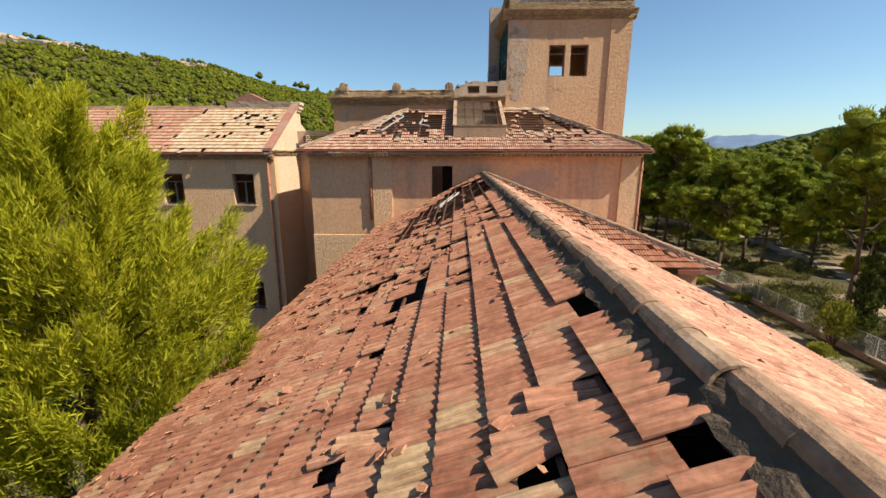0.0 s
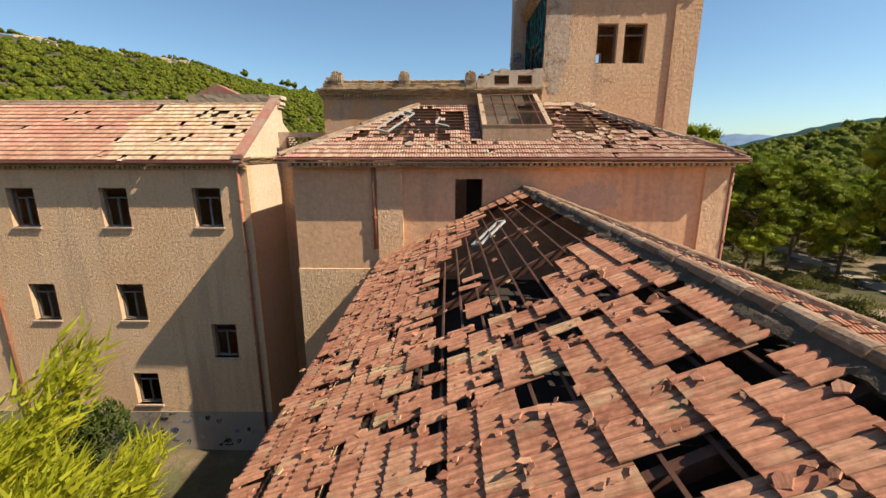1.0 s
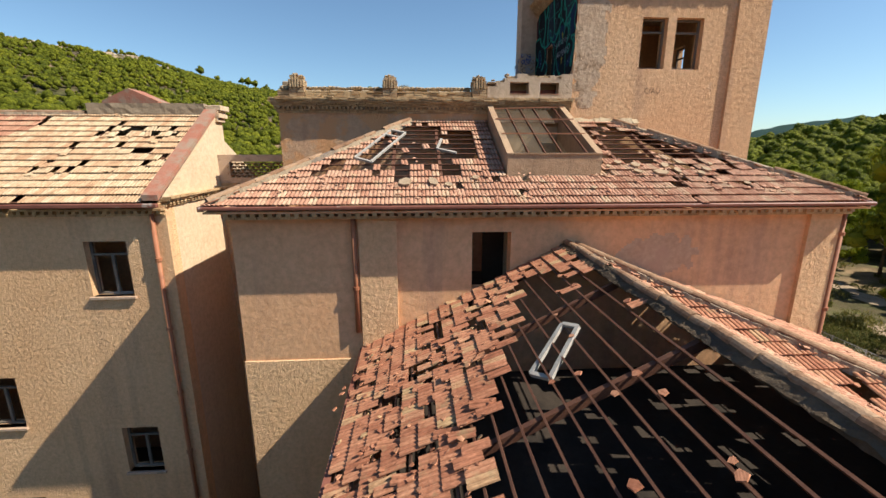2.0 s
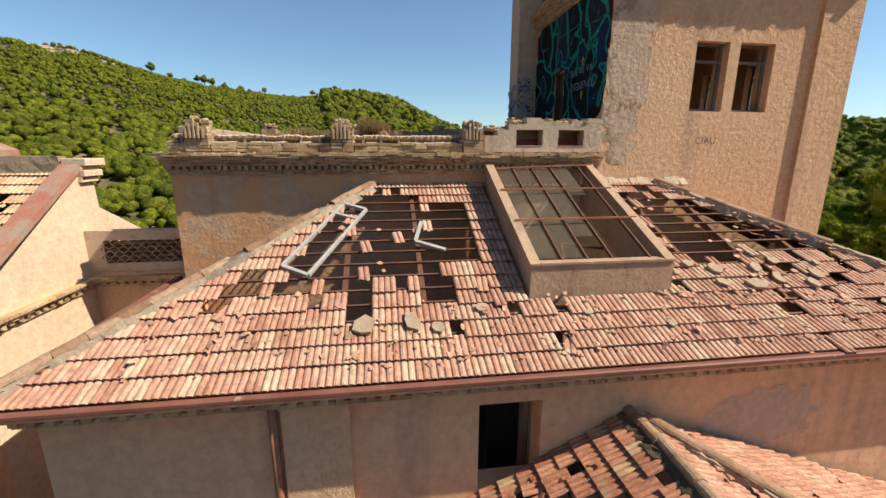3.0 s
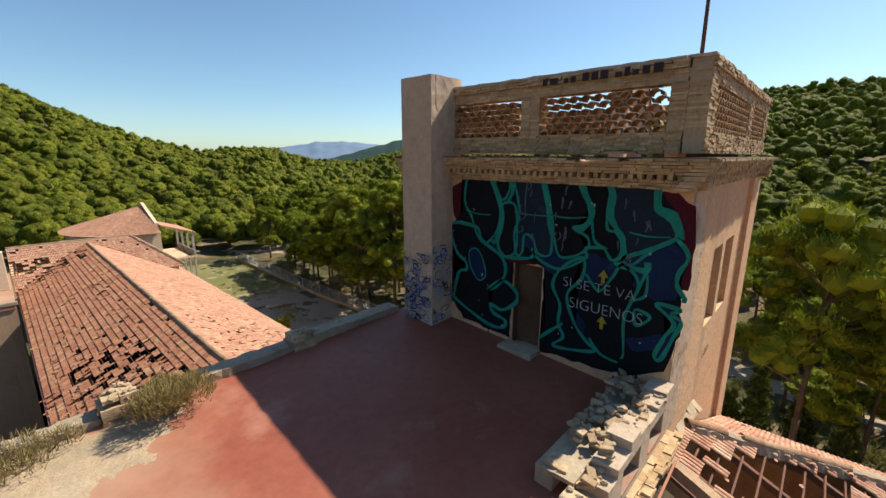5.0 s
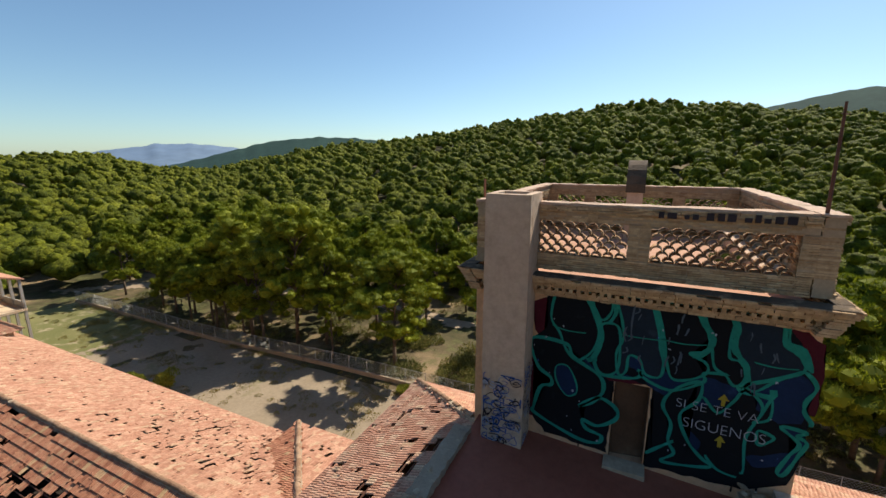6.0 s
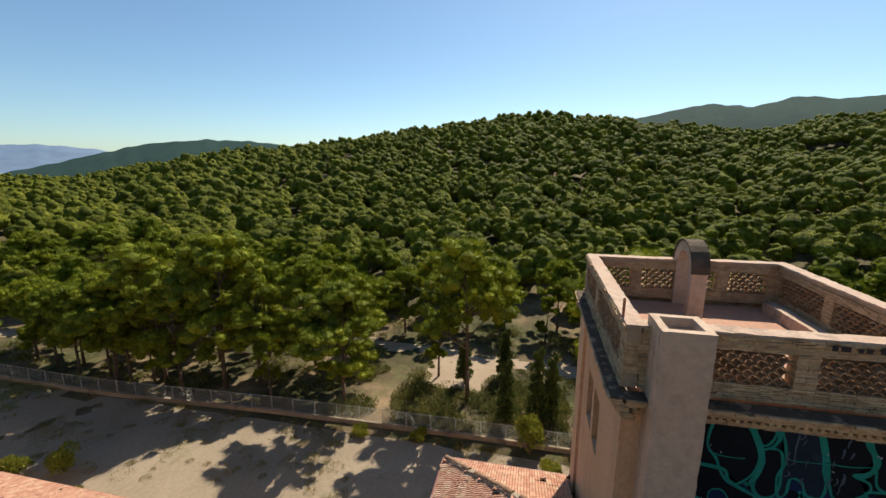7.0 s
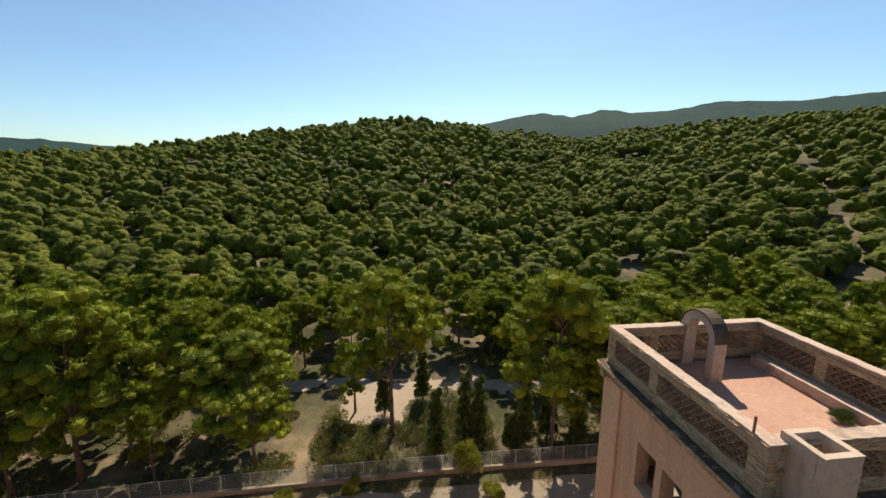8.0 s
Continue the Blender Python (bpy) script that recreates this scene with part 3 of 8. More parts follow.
def lay_tiles(owner, slope, length, height, keep, hurt, singles=None, pale=False, seed=1, shards=0.5, course=TC, far=False):
    """Tiles course by course where keep(u, v) holds. hurt(u, v) from 0 to 1 is the chance that a tile is gone; near such gaps
    tiles have slipped. singles(u, v): the stretch whose tiles are objects of their own."""
    rng = np.random.default_rng(seed)
    frames3, origins, alone = [], [], []
    sh_f, sh_o = [], []
    base = np.stack([slope.u, slope.v, slope.n])
    rows, cols = int(height / course) + 1, int(length / TW)
    for j in range(rows):
        sag = rng.normal(0, 0.004)
        for i in range(cols):
            u, v = i * TW, j * course
            if not keep(u + TW / 2, v + 0.1):
                continue
            h = hurt(u + TW / 2, v + course / 2)
            r = rng.random()
            if r < h:
                if rng.random() < shards * (0.8 - h * 0.7):
                    a = rng.uniform(0, 6.28)
                    rot = np.array([[math.cos(a), math.sin(a), 0], [-math.sin(a), math.cos(a), 0], [0, 0, 1]]) * rng.uniform(0.5, 1.0)
                    sh_f.append(rot @ base)
                    sh_o.append(slope.at(u + rng.uniform(-0.1, 0.2), v + rng.uniform(-0.4, 0.1), 0.03))
                continue
            b, o = base, slope.at(u, v, rng.normal(0, 0.0015) + sag)
            loose = min(1.0, h * 1.6)
            a, tip = rng.normal(0, 0.005), rng.normal(0, 0.006)
            if rng.random() < loose * 0.5:
                a, tip = rng.normal(0, 0.14), rng.uniform(-0.03, 0.16)
                o = o + slope.u * rng.normal(0, 0.04) - slope.v * rng.uniform(0, 0.16) + slope.n * rng.uniform(0.0, 0.04)
            rot = np.array([[math.cos(a), math.sin(a), 0], [-math.sin(a), math.cos(a), -tip], [0, tip, 1]])
            if singles and len(alone) < 300 and singles(u, v):
                alone.append((rot @ base, o))
            else:
                frames3.append(rot @ base)
                origins.append(o)
            if h > 0.05 and rng.random() < (h + 0.1) * shards * 1.4:
                a = rng.uniform(0, 6.28)
                rot = np.array([[math.cos(a), math.sin(a), 0], [-math.sin(a), math.cos(a), 0.1], [0, 0.1, 1]]) * rng.uniform(0.4, 0.9)
                sh_f.append(rot @ base)
                sh_o.append(slope.at(u + rng.uniform(-0.1, 0.2), v, 0.06))
    v, f = spread(FAR_V if far else TILE_V, FAR_F if far else TILE_F, np.array(frames3), np.array(origins))
    if sh_f:
        v2, f2 = spread(SHARD_V, SHARD_F, np.array(sh_f), np.array(sh_o))
        v, f = np.concatenate([v, v2]), np.concatenate([f, f2 + len(v)])
    grain = np.concatenate([np.tile(FAR_G if far else TILE_G, (len(origins), 1)), np.tile(SHARD_G, (len(sh_o), 1))])
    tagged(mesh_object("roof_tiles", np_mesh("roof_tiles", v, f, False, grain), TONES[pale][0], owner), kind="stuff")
    for b, o in alone:
        t = mesh_object("tile", TONES[pale][1], None, owner)
        t.matrix_basis = Matrix([[*b[:, k], o[k]] for k in range(3)] + [[0, 0, 0, 1]])


def strew(owner, slope, n, where, hurt, seed, tone=M_TILES, lo=0.22, hi=0.7):
    """Broken bits of tile lying on a slope."""
    rng = np.random.default_rng(seed)
    fr, og = [], []
    base = np.stack([slope.u, slope.v, slope.n])
    while len(og) < n:
        u, v = where(rng)
        if hurt(u, v) > 0.5 or hurt(u, v - 0.15) > 0.5:
            continue
        a, t1, t2 = rng.uniform(0, 6.28), rng.normal(0, 0.25), rng.normal(0, 0.25)
        rot = np.array([[math.cos(a), math.sin(a), t1], [-math.sin(a), math.cos(a), t2], [-t1, -t2, 1]]) * rng.uniform(lo, hi) * np.array([[rng.uniform(0.6, 1.3)], [rng.uniform(0.6, 1.5)], [1.0]])
        fr.append(rot @ base)
        og.append(slope.at(u, v, 0.055 + rng.uniform(0, 0.025)))
    v, f = spread(SHARD_V, SHARD_F, np.array(fr), np.array(og))
    tagged(mesh_object("tile_debris", np_mesh("tile_debris", v, f, False, np.tile(SHARD_G, (n, 1))), tone, owner), kind="stuff")


def runs(values, ok):
    """First and last of every unbroken run of values for which ok holds."""
    out, start, last = [], None, None
    for x in values:
        if ok(x):
            start, last = (x if start is None else start), x
        elif start is not None:
            out.append((start, last))
            start = None
    return out + ([(start, last)] if start is not None else [])


def lay_battens(owner, slope, u0, u1, v0, v1, course=TC, rafters=2.6, keep=None):
    """Steel laths along the courses and rafters up the slope, under the tiles."""
    keep = keep or (lambda u, v: True)
    v = v0
    while v <= v1:
        for a, b in runs(np.linspace(u0, u1, 200), lambda u: keep(u, v)):
            if b - a > 0.3:
                bm = bmesh.new()
                bar(bm, slope.at(a, v, -0.03), slope.at(b, v, -0.03), 0.035, 0.035, slope.n)
                part("batten", bm, M_RUST, owner)
        v += course
    u = u0 + 0.4
    while u < u1:
        for a, b in runs(np.linspace(v0, v1, 100), lambda q: keep(u, q)):
            if b - a > 0.4:
                bm = bmesh.new()
                bar(bm, slope.at(u, a, -0.12), slope.at(u, b, -0.12), 0.09, 0.14, slope.n)
                part("rafter", bm, M_RUST, owner)
        u += rafters


def cap_template(radius, length):
    bm = bmesh.new()
    n, rows = 7, []
    for y, r in ((0.0, radius * 1.08), (length, radius * 0.92)):
        for t in (0.0, 0.022):
            rows.append([bm.verts.new(((r - t) * math.cos(math.pi * k / n), y, (r - t) * 0.85 * math.sin(math.pi * k / n))) for k in range(n + 1)])
    a, ai, b, bi = rows
    for k in range(n):
        bm.faces.new((a[k], a[k + 1], b[k + 1], b[k]))
        bm.faces.new((a[k + 1], a[k], ai[k], ai[k + 1]))
        bm.faces.new((bi[k + 1], bi[k], b[k], b[k + 1]))
    bmesh.ops.recalc_face_normals(bm, faces=bm.faces)
    me = bpy.data.meshes.new("ridge_tile")
    bm.to_mesh(me)
    bm.free()
    me.materials.append(M_CAP)
    return me


CAP = cap_template(0.108, 0.46)
HIP_CAP = cap_template(0.10, 0.46)


def lay_caps(owner, a, b, seed=2, gaps=0.0, bed=0.125, cap=None, mortar=None):
    """Ridge tiles from a to b on a bed of mortar."""
    rng = random.Random(seed)
    a, b = Vector(a), Vector(b)
    d = (b - a)
    y = d.normalized()
    x = y.cross(Vector((0, 0, 1))).normalized()
    z = x.cross(y)
    n = int(d.length / 0.4)
    bm = bmesh.new()
    rows = []
    for k in range(n * 4 + 1):
        p = a + d * (k / (n * 4))
        w = bed + rng.uniform(-0.018, 0.018)
        rows.append([bm.verts.new(p + x * s * w * m + z * h) for s, m, h in ((-1, 1.5, -0.13), (-1, 1.0, 0.04 + rng.uniform(-0.02, 0.02)), (0, 0, 0.06), (1, 1.0, 0.04 + rng.uniform(-0.02, 0.02)), (1, 1.5, -0.13))])
    for p, q in zip(rows, rows[1:]):
        for k in range(4):
            bm.faces.new((p[k], p[k + 1], q[k + 1], q[k]))
    bmesh.ops.recalc_face_normals(bm, faces=bm.faces)
    part("mortar_bed", bm, mortar or M_MORTAR, owner, "lime mortar bed")
    for k in range(n):
        if rng.random() < gaps:
            continue
        t = mesh_object("ridge_tile", cap or CAP, None, owner)
        m = Matrix((x, y, z)).transposed().to_4x4()
        m.translation = a + d * (k / n) + z * 0.035 + x * rng.uniform(-0.015, 0.015)
        t.matrix_basis = m @ Euler((rng.uniform(-0.02, 0.05), rng.uniform(-0.05, 0.05), rng.uniform(-0.04, 0.04))).to_matrix().to_4x4()


def ridge_face(owner, y0, y1, seed):
    """The crumbling mortar face under the ridge tiles on the weather side, coloured dark for the ridge's shade."""
    rng = random.Random(seed + 70)
    n = int(abs(y1 - y0) / 0.09)
    bm, rows = bmesh.new(), []
    for k in range(n + 1):
        y = y0 + (y1 - y0) * k / n
        j = 0.05 * noise.noise(Vector((y * 1.7, 3.0, seed)))
        rows.append([bm.verts.new((RIDGE_X - dx - a * rng.uniform(-1, 1) - b * j, y, RIDGE_Z + dz + a * rng.uniform(-1, 1))) for dx, dz, a, b in ((0.05, 0.06, 0.006, 0.2), (0.095, 0.03, 0.01, 0.4), (0.125, 0.0, 0.014, 0.6), (0.155, -0.02, 0.016, 1.0), (0.23, -0.07, 0.018, 1.6))])
    for p, q in zip(rows, rows[1:]):
        for k in range(4):
            bm.faces.new((p[k], p[k + 1], q[k + 1], q[k]))
    bmesh.ops.recalc_face_normals(bm, faces=bm.faces)
    part("mortar_face", bm, M_OLDMORTAR, owner, "crumbling grey mortar under the ridge tiles")


def blob(u, v, cu, cv, ru, rv):
    return math.exp(-(((u - cu) / ru) ** 2 + ((v - cv) / rv) ** 2) ** 2)


def ragged(u, v, s, seed, lo, hi):
    """Patches of damage with ragged outlines."""
    k = 0.5 + 0.5 * noise.noise(Vector((u / s, v / s, seed)))
    return min(1.0, max(0.0, (k - lo) / (hi - lo)))


# ---- the wings ----
YM = 28.73                       # the axis about which the house is built alike to south and north
RIDGE_X, RIDGE_Z = 1.23, 15.27
W_EAVE, W_EAVE_Z = -4.30, 12.41
E_EAVE, E_EAVE_Z = 8.70, 11.45
WING = 41.5                      # length from the central block
MID_S = 21.03                    # south wall of the central block


def wing(side, label):
    """A long wing with a pitched roof; side 1 runs south of the central block, -1 north."""
    def Y(d):
        return MID_S - d if side > 0 else 2 * YM - MID_S + d

    w = thing("wing", label, "building", "wings of the house")
    home = Matrix.Translation(-w.location)

    def own(ob):
        ob.matrix_parent_inverse = home
        return ob

    ends = sorted((Y(0), Y(WING)))
    holes = []
    k = 2.0
    while k < WING - 2:
        for z in (9.6, 5.4):
            c = Y(k)
            holes.append((c - 0.6, c + 0.6, z, z + 1.7))
        k += 4.0
    wall_w = own(part("wall", wall_mesh("x", W_EAVE + 0.45, 0.4, ends[0], ends[1], 0, W_EAVE_Z + 0.1, holes), M_STUCCO, w))
    own(part("wall", wall_mesh("x", E_EAVE - 0.45, -0.4, ends[0], ends[1], 0, E_EAVE_Z + 0.1, holes), M_STUCCO, w))
    for h in holes:
        own(window_frame(w, "x", W_EAVE + 0.45, *h, 1))
    # end wall and attic floor
    bm = bmesh.new()
    prism(bm, [(W_EAVE + 0.45, Y(WING), 0), (E_EAVE - 0.45, Y(WING), 0), (E_EAVE - 0.45, Y(WING), E_EAVE_Z), (RIDGE_X, Y(WING), RIDGE_Z - 0.25), (W_EAVE + 0.45, Y(WING), W_EAVE_Z)], (0, 0.4 * side, 0))
    own(part("wall", bm, M_STUCCO, w))
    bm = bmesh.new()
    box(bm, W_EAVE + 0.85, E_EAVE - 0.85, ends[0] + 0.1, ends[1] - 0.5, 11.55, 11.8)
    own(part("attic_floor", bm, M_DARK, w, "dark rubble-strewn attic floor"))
    # gutters
    for x, z in ((W_EAVE, W_EAVE_Z), (E_EAVE, E_EAVE_Z)):
        bm = bmesh.new()
        s = -1 if x < 0 else 1
        box(bm, x - 0.06 + 0.05 * s, x + 0.06 + 0.05 * s, ends[0], ends[1], z - 0.13, z - 0.02)
        own(part("gutter", bm, M_GUTTER, w))
        bm = bmesh.new()
        box(bm, min(x, x - 0.45 * s), max(x, x - 0.45 * s), ends[0] + 0.02, ends[1] - 0.02, z - 0.2, z - 0.14)
        own(part("soffit", bm, M_STUCCO, w))
    return w, Y, own


def make_wing(side, label, seed, hurt_w, holes_e, scatter, singles):
    w, Y, own = wing(side, label)
    roof = own(new("roof"))
    roof.parent = w
    roof.matrix_parent_inverse = Matrix.Translation(-w.location)
    dirn = (0, -1, 0) if side > 0 else (0, 1, 0)
    up_w = (RIDGE_X - W_EAVE, 0, RIDGE_Z - W_EAVE_Z)
    up_e = (RIDGE_X - E_EAVE, 0, RIDGE_Z - E_EAVE_Z)
    hw, he = math.hypot(up_w[0], up_w[2]), math.hypot(up_e[0], up_e[2])
    sw = Slope((W_EAVE, Y(0), W_EAVE_Z), dirn, up_w)
    se = Slope((E_EAVE, Y(0), E_EAVE_Z), dirn, up_e)

    # the valley with the hipped bay beside the central block
    def in_bay(u, v):
        x = E_EAVE + se.v[0] * v
        z = E_EAVE_Z + se.v[2] * v
        zs = 12.5 + 0.37 * (7.48 - u)
        zb = min(zs, 12.5 + 0.37 * (8.64 - x))
        return u < 7.5 and zb > z

    def hurt_e(u, v):
        h = max((a * blob(u, v, cu, cv, ru, rv) for cu, cv, ru, rv, a in holes_e), default=0.0)
        return min(1.0, h * ragged(u, v, 0.8, seed + 3, 0.3, 0.6) + 0.5 * scatter * ragged(u, v, 0.4, seed + 5, 0.72, 0.8))

    cw, ce = ((h - 0.47) / round((h - 0.47) / 0.345) for h in (hw, he))
    lay_tiles(roof, sw, WING, hw - 0.46, lambda u, v: True, hurt_w, singles, False, seed, 0.6, cw, side < 0)
    lay_tiles(roof, se, WING, he - 0.46, lambda u, v: not in_bay(u, v), hurt_e, None, True, seed + 1, 0.4, ce, side < 0)
    lay_battens(roof, sw, 0.0, WING, 0.1, hw - 0.1)
    lay_battens(roof, se, 0.0, WING, 0.1, he - 0.1, TC * 2)
    strew(roof, sw, 900, lambda r: (r.beta(1.6, 2.6) * 26, r.uniform(0.1, hw - 0.7)), hurt_w, seed + 8)
    strew(roof, se, 260, lambda r: (r.beta(1.3, 2.0) * 26, r.uniform(2.5, he - 0.6)), hurt_e, seed + 9)
    lay_caps(roof, (RIDGE_X, Y(WING), RIDGE_Z - 0.02), (RIDGE_X, Y(0.02), RIDGE_Z - 0.02), seed, 0.03, 0.1, None, M_OLDMORTAR if side > 0 else M_MORTAR)
    if side > 0:
        ridge_face(roof, Y(WING), Y(0.02), seed)
    # hipped bay
    bx, bd, bz = 8.64, 7.48, 12.5
    f = (0.0, 1.0 if side > 0 else -1.0, 0.37)
    s_hip = Slope((bx, Y(bd), bz), (-1, 0, 0), f)
    hh = 7.2 * math.hypot(1, 0.37)

    def keep_face(u, v):
        x = bx - u
        d = bd - v / math.hypot(1, 0.37)
        z = bz + 0.37 * (bd - d)
        zm = RIDGE_Z - (RIDGE_Z - E_EAVE_Z) / (E_EAVE - RIDGE_X) * (x - RIDGE_X)
        return z > zm - 0.05 and x < bx - (bd - d) + 0.05

    lay_tiles(roof, s_hip, 7.2, hh, keep_face, lambda u, v: 0.25 * ragged(u, v, 0.7, seed + 20, 0.5, 0.7), None, False, seed + 4)
    e_hip = Slope((bx, Y(bd), bz), (0, 1 if side > 0 else -1, 0), (-1, 0, 0.37))
    lay_tiles(roof, e_hip, bd, hh, lambda u, v: u > v / math.hypot(1, 0.37) and v / math.hypot(1, 0.37) < 7.2, lambda u, v: 0.3 * ragged(u, v, 0.7, seed + 21, 0.5, 0.65), None, True, seed + 5)
    lay_caps(roof, (bx, Y(bd), bz + 0.05), (bx - 7.25, Y(bd - 7.25), bz + 0.37 * 7.25 + 0.05), seed + 6)
    bm = bmesh.new()
    bar(bm, (bx + 0.02, Y(bd + 0.02), bz - 0.1), (7.3, Y(bd + 0.02), bz - 0.1), 0.12, 0.14)
    own(part("gutter", bm, M_GUTTER, w))
    bm = bmesh.new()
    box(bm, 7.66, bx - 0.4, *sorted((Y(bd - 0.45), Y(0))), 0, bz - 0.1)
    own(part("wall", bm, M_STUCCO, w))
    return w


# gaps in the west slope of the south wing: distances from the block, heights up the slope
GAPS_NEAR = [(17.75, 18.15, 5.8, 6.05), (18.72, 18.92, 3.85, 4.2), (16.95, 17.3, 3.9, 4.1), (16.1, 16.45, 3.85, 4.0), (14.95, 15.9, 3.98, 4.38), (15.45, 16.0, 3.75, 4.02), (14.42, 14.82, 4.05, 4.32), (15.9, 16.12, 4.75, 5.05), (15.0, 15.36, 3.1, 3.34), (13.75, 14.15, 1.65, 2.15), (13.75, 14.4, 2.75, 3.2), (18.98, 19.1, 5.6, 5.7),
             (19.45, 19.62, 5.92, 6.05), (16.0, 16.3, 1.65, 2.05), (15.75, 15.95, 3.0, 3.28), (14.7, 15.0, 4.9, 5.1)]
GAPS_MID = [(13.3, 13.75, 5.75, 6.05), (13.3, 13.75, 4.45, 5.1), (12.65, 13.08, 5.4, 5.7), (12.45, 12.75, 4.95, 5.25), (11.85, 12.4, 3.8, 4.5), (11.9, 12.1, 5.3, 5.7),
            (11.25, 11.5, 5.35, 5.95), (10.6, 11.0, 4.0, 4.6), (10.4, 10.8, 2.5, 3.15), (10.3, 10.55, 1.6, 2.0), (11.6, 11.8, 2.5, 2.8), (11.55, 11.75, 1.5, 1.75)]


def patch(u, v, seed, cut, wide=0.75, tall=0.5):
    """Groups of tiles: 1 where a group is gone."""
    j = math.floor(v / TC)
    k = noise.noise(Vector((u / wide, j * TC / tall + 3.1, seed))) + 0.35 * noise.noise(Vector((u / 0.3, j * 1.7, seed + 5)))
    return 1.0 if k > cut else 0.0


def hurt_south(u, v):
    rag = 0.22 * lump(u, v, 0.6, 12) + 0.12 * lump(u, v, 0.25, 13)
    for u0, u1, v0, v1 in GAPS_NEAR + GAPS_MID:
        if u0 < u < u1 and v0 - 0.03 < v < v1 + 0.03:
            return 1.0
    # the great hole under the ridge, open to the laths
    low = float(np.interp(u, [0.8, 1.6, 2.5, 3.5, 5.0, 5.8, 9.4, 10.2], [4.6, 4.3, 4.1, 3.6, 2.9, 2.6, 2.6, 3.6]))
    high = float(np.interp(u, [0.8, 1.5, 2.2, 8.4, 9.0, 10.2], [4.6, 5.4, 6.0, 6.1, 5.2, 4.6]))
    if 0.8 < u + rag < 10.2 and low < v + rag < high:
        return 0.99 if patch(u, v, 40, -0.62 if u < 8.5 else -0.2) else 0.1
    if 0.6 < u < 10.0 and v < low + 0.3:
        return 0.9 * patch(u, v, 42, 0.33) + 0.1
    if 10.0 < u < 14.2 and 0.4 < v < 6.0:
        return 0.85 * patch(u, v, 43, 0.5) + 0.1
    near = any(a - 0.4 < u < b + 0.4 and c - 0.4 < v < d + 0.4 for a, b, c, d in GAPS_NEAR)
    return (0.03 if near else 0.0) + 0.9 * patch(u, v, 44, 0.75) + (0.03 if u < 16 else 0.0)


def hurt_north(u, v):
    rag = 0.4 * lump(u, v, 0.8, 15)
    if 4.0 < u < 15 and 1.0 < v + rag < 5.6 - 0.1 * u:
        return 0.95 * patch(u, v, 45, 0.05) + 0.1
    if 36.5 < u < 41 and 1.2 < v + rag < 5.5:
        return 0.95 * patch(u, v, 46, -0.1)
    return 0.8 * patch(u, v, 47, 0.5) + 0.02


south_wing = make_wing(1, "long ochre wing with a ruined, half-open clay tile roof", 11, hurt_south,
                       [(3.0, 6.6, 2.2, 0.7, 0.9), (7, 6.2, 2, 0.8, 0.4)], 0.55, lambda u, v: 10.0 < u < 14.2 and v > 1.0)
north_wing = make_wing(-1, "long ochre wing with slipped clay roof tiles", 31, hurt_north,
                       [(6.0, 3.0, 3.6, 2.0, 0.5), (12, 2.5, 3, 1.2, 0.35), (9, 5.5, 6, 1.5, 0.25)], 1.0, lambda u, v: 4.0 < u < 8.2 and v > 1.0)


# ---- bricks ----
def brick_mesh():
    v = []
    for z in (0, 1):
        for y in (0, 1):
            for x in (0, 1):
                v.append((x - 0.5, y - 0.5, z - 0.5))
    f = [(0, 2, 3, 1), (4, 5, 7, 6), (0, 1, 5, 4), (2, 6, 7, 3), (0, 4, 6, 2), (1, 3, 7, 5)]
    return np.array(v, float), np.array(f, int)


BRICK_V, BRICK_F = brick_mesh()


ONE_BRICK = np_mesh("brick", BRICK_V, BRICK_F)
ONE_BRICK.materials.append(M_BRICK)


class Bricks:
    """Gathers bricks and joins them into one part."""

    def __init__(self, seed, worn=0.004):
        self.rng, self.fr, self.og, self.worn = np.random.default_rng(seed), [], [], worn

    def add(self, c, size, turn=0.0, jitter=0.006):
        a = turn + self.rng.normal(0, 0.01)
        s, k = math.sin(a), math.cos(a)
        w, d, h = size
        self.fr.append(np.array([[k * w, s * w, 0], [-s * d, k * d, 0], [0, 0, h]]))
        self.og.append(np.array(c, float) + self.rng.normal(0, jitter, 3))

    def course(self, x0, y0, x1, y1, z, out, depth=0.13, h=0.062, w=0.27, miss=0.0, gap=0.0):
        """A course of bricks along a line, standing out by `out` to the right of its direction."""
        dx, dy = x1 - x0, y1 - y0
        L = math.hypot(dx, dy)
        dx, dy = dx / L, dy / L
        nx, ny = dy, -dx
        n = max(1, round(L / (w + gap)))
        step = L / n
        for i in range(n):
            if self.rng.random() < miss:
                continue
            t = (i + 0.5) * step
            o = out - depth / 2 + self.rng.normal(0, self.worn)
            self.add((x0 + dx * t + nx * o, y0 + dy * t + ny * o, z + h / 2), ((step - 0.008) if not gap else w, depth, h - 0.006), math.atan2(dy, dx), 0.0015 + self.worn * 0.3)

    def made(self, owner, name="brickwork", label=""):
        v, f = spread(BRICK_V, BRICK_F, np.array(self.fr), np.array(self.og))
        return tagged(mesh_object(name, np_mesh(name, v, f), M_BRICKS, owner, label), kind="stuff")


def rubble(bm, rng, c, r):
    """One rough stone."""
    vs = bmesh.ops.create_icosphere(bm, subdivisions=1, radius=r, matrix=Matrix.Translation(c))["verts"]
    k = Vector((rng.uniform(0.7, 1.3), rng.uniform(0.7, 1.3), rng.uniform(0.5, 0.9)))
    for v in vs:
        d = v.co - Vector(c)
        v.co = Vector(c) + Vector((d.x * k.x, d.y * k.y, d.z * k.z)) * rng.uniform(0.7, 1.15)


# ---- central block ----
block = thing("central_block", "pink rendered central block with a broken hipped tile roof", "building")
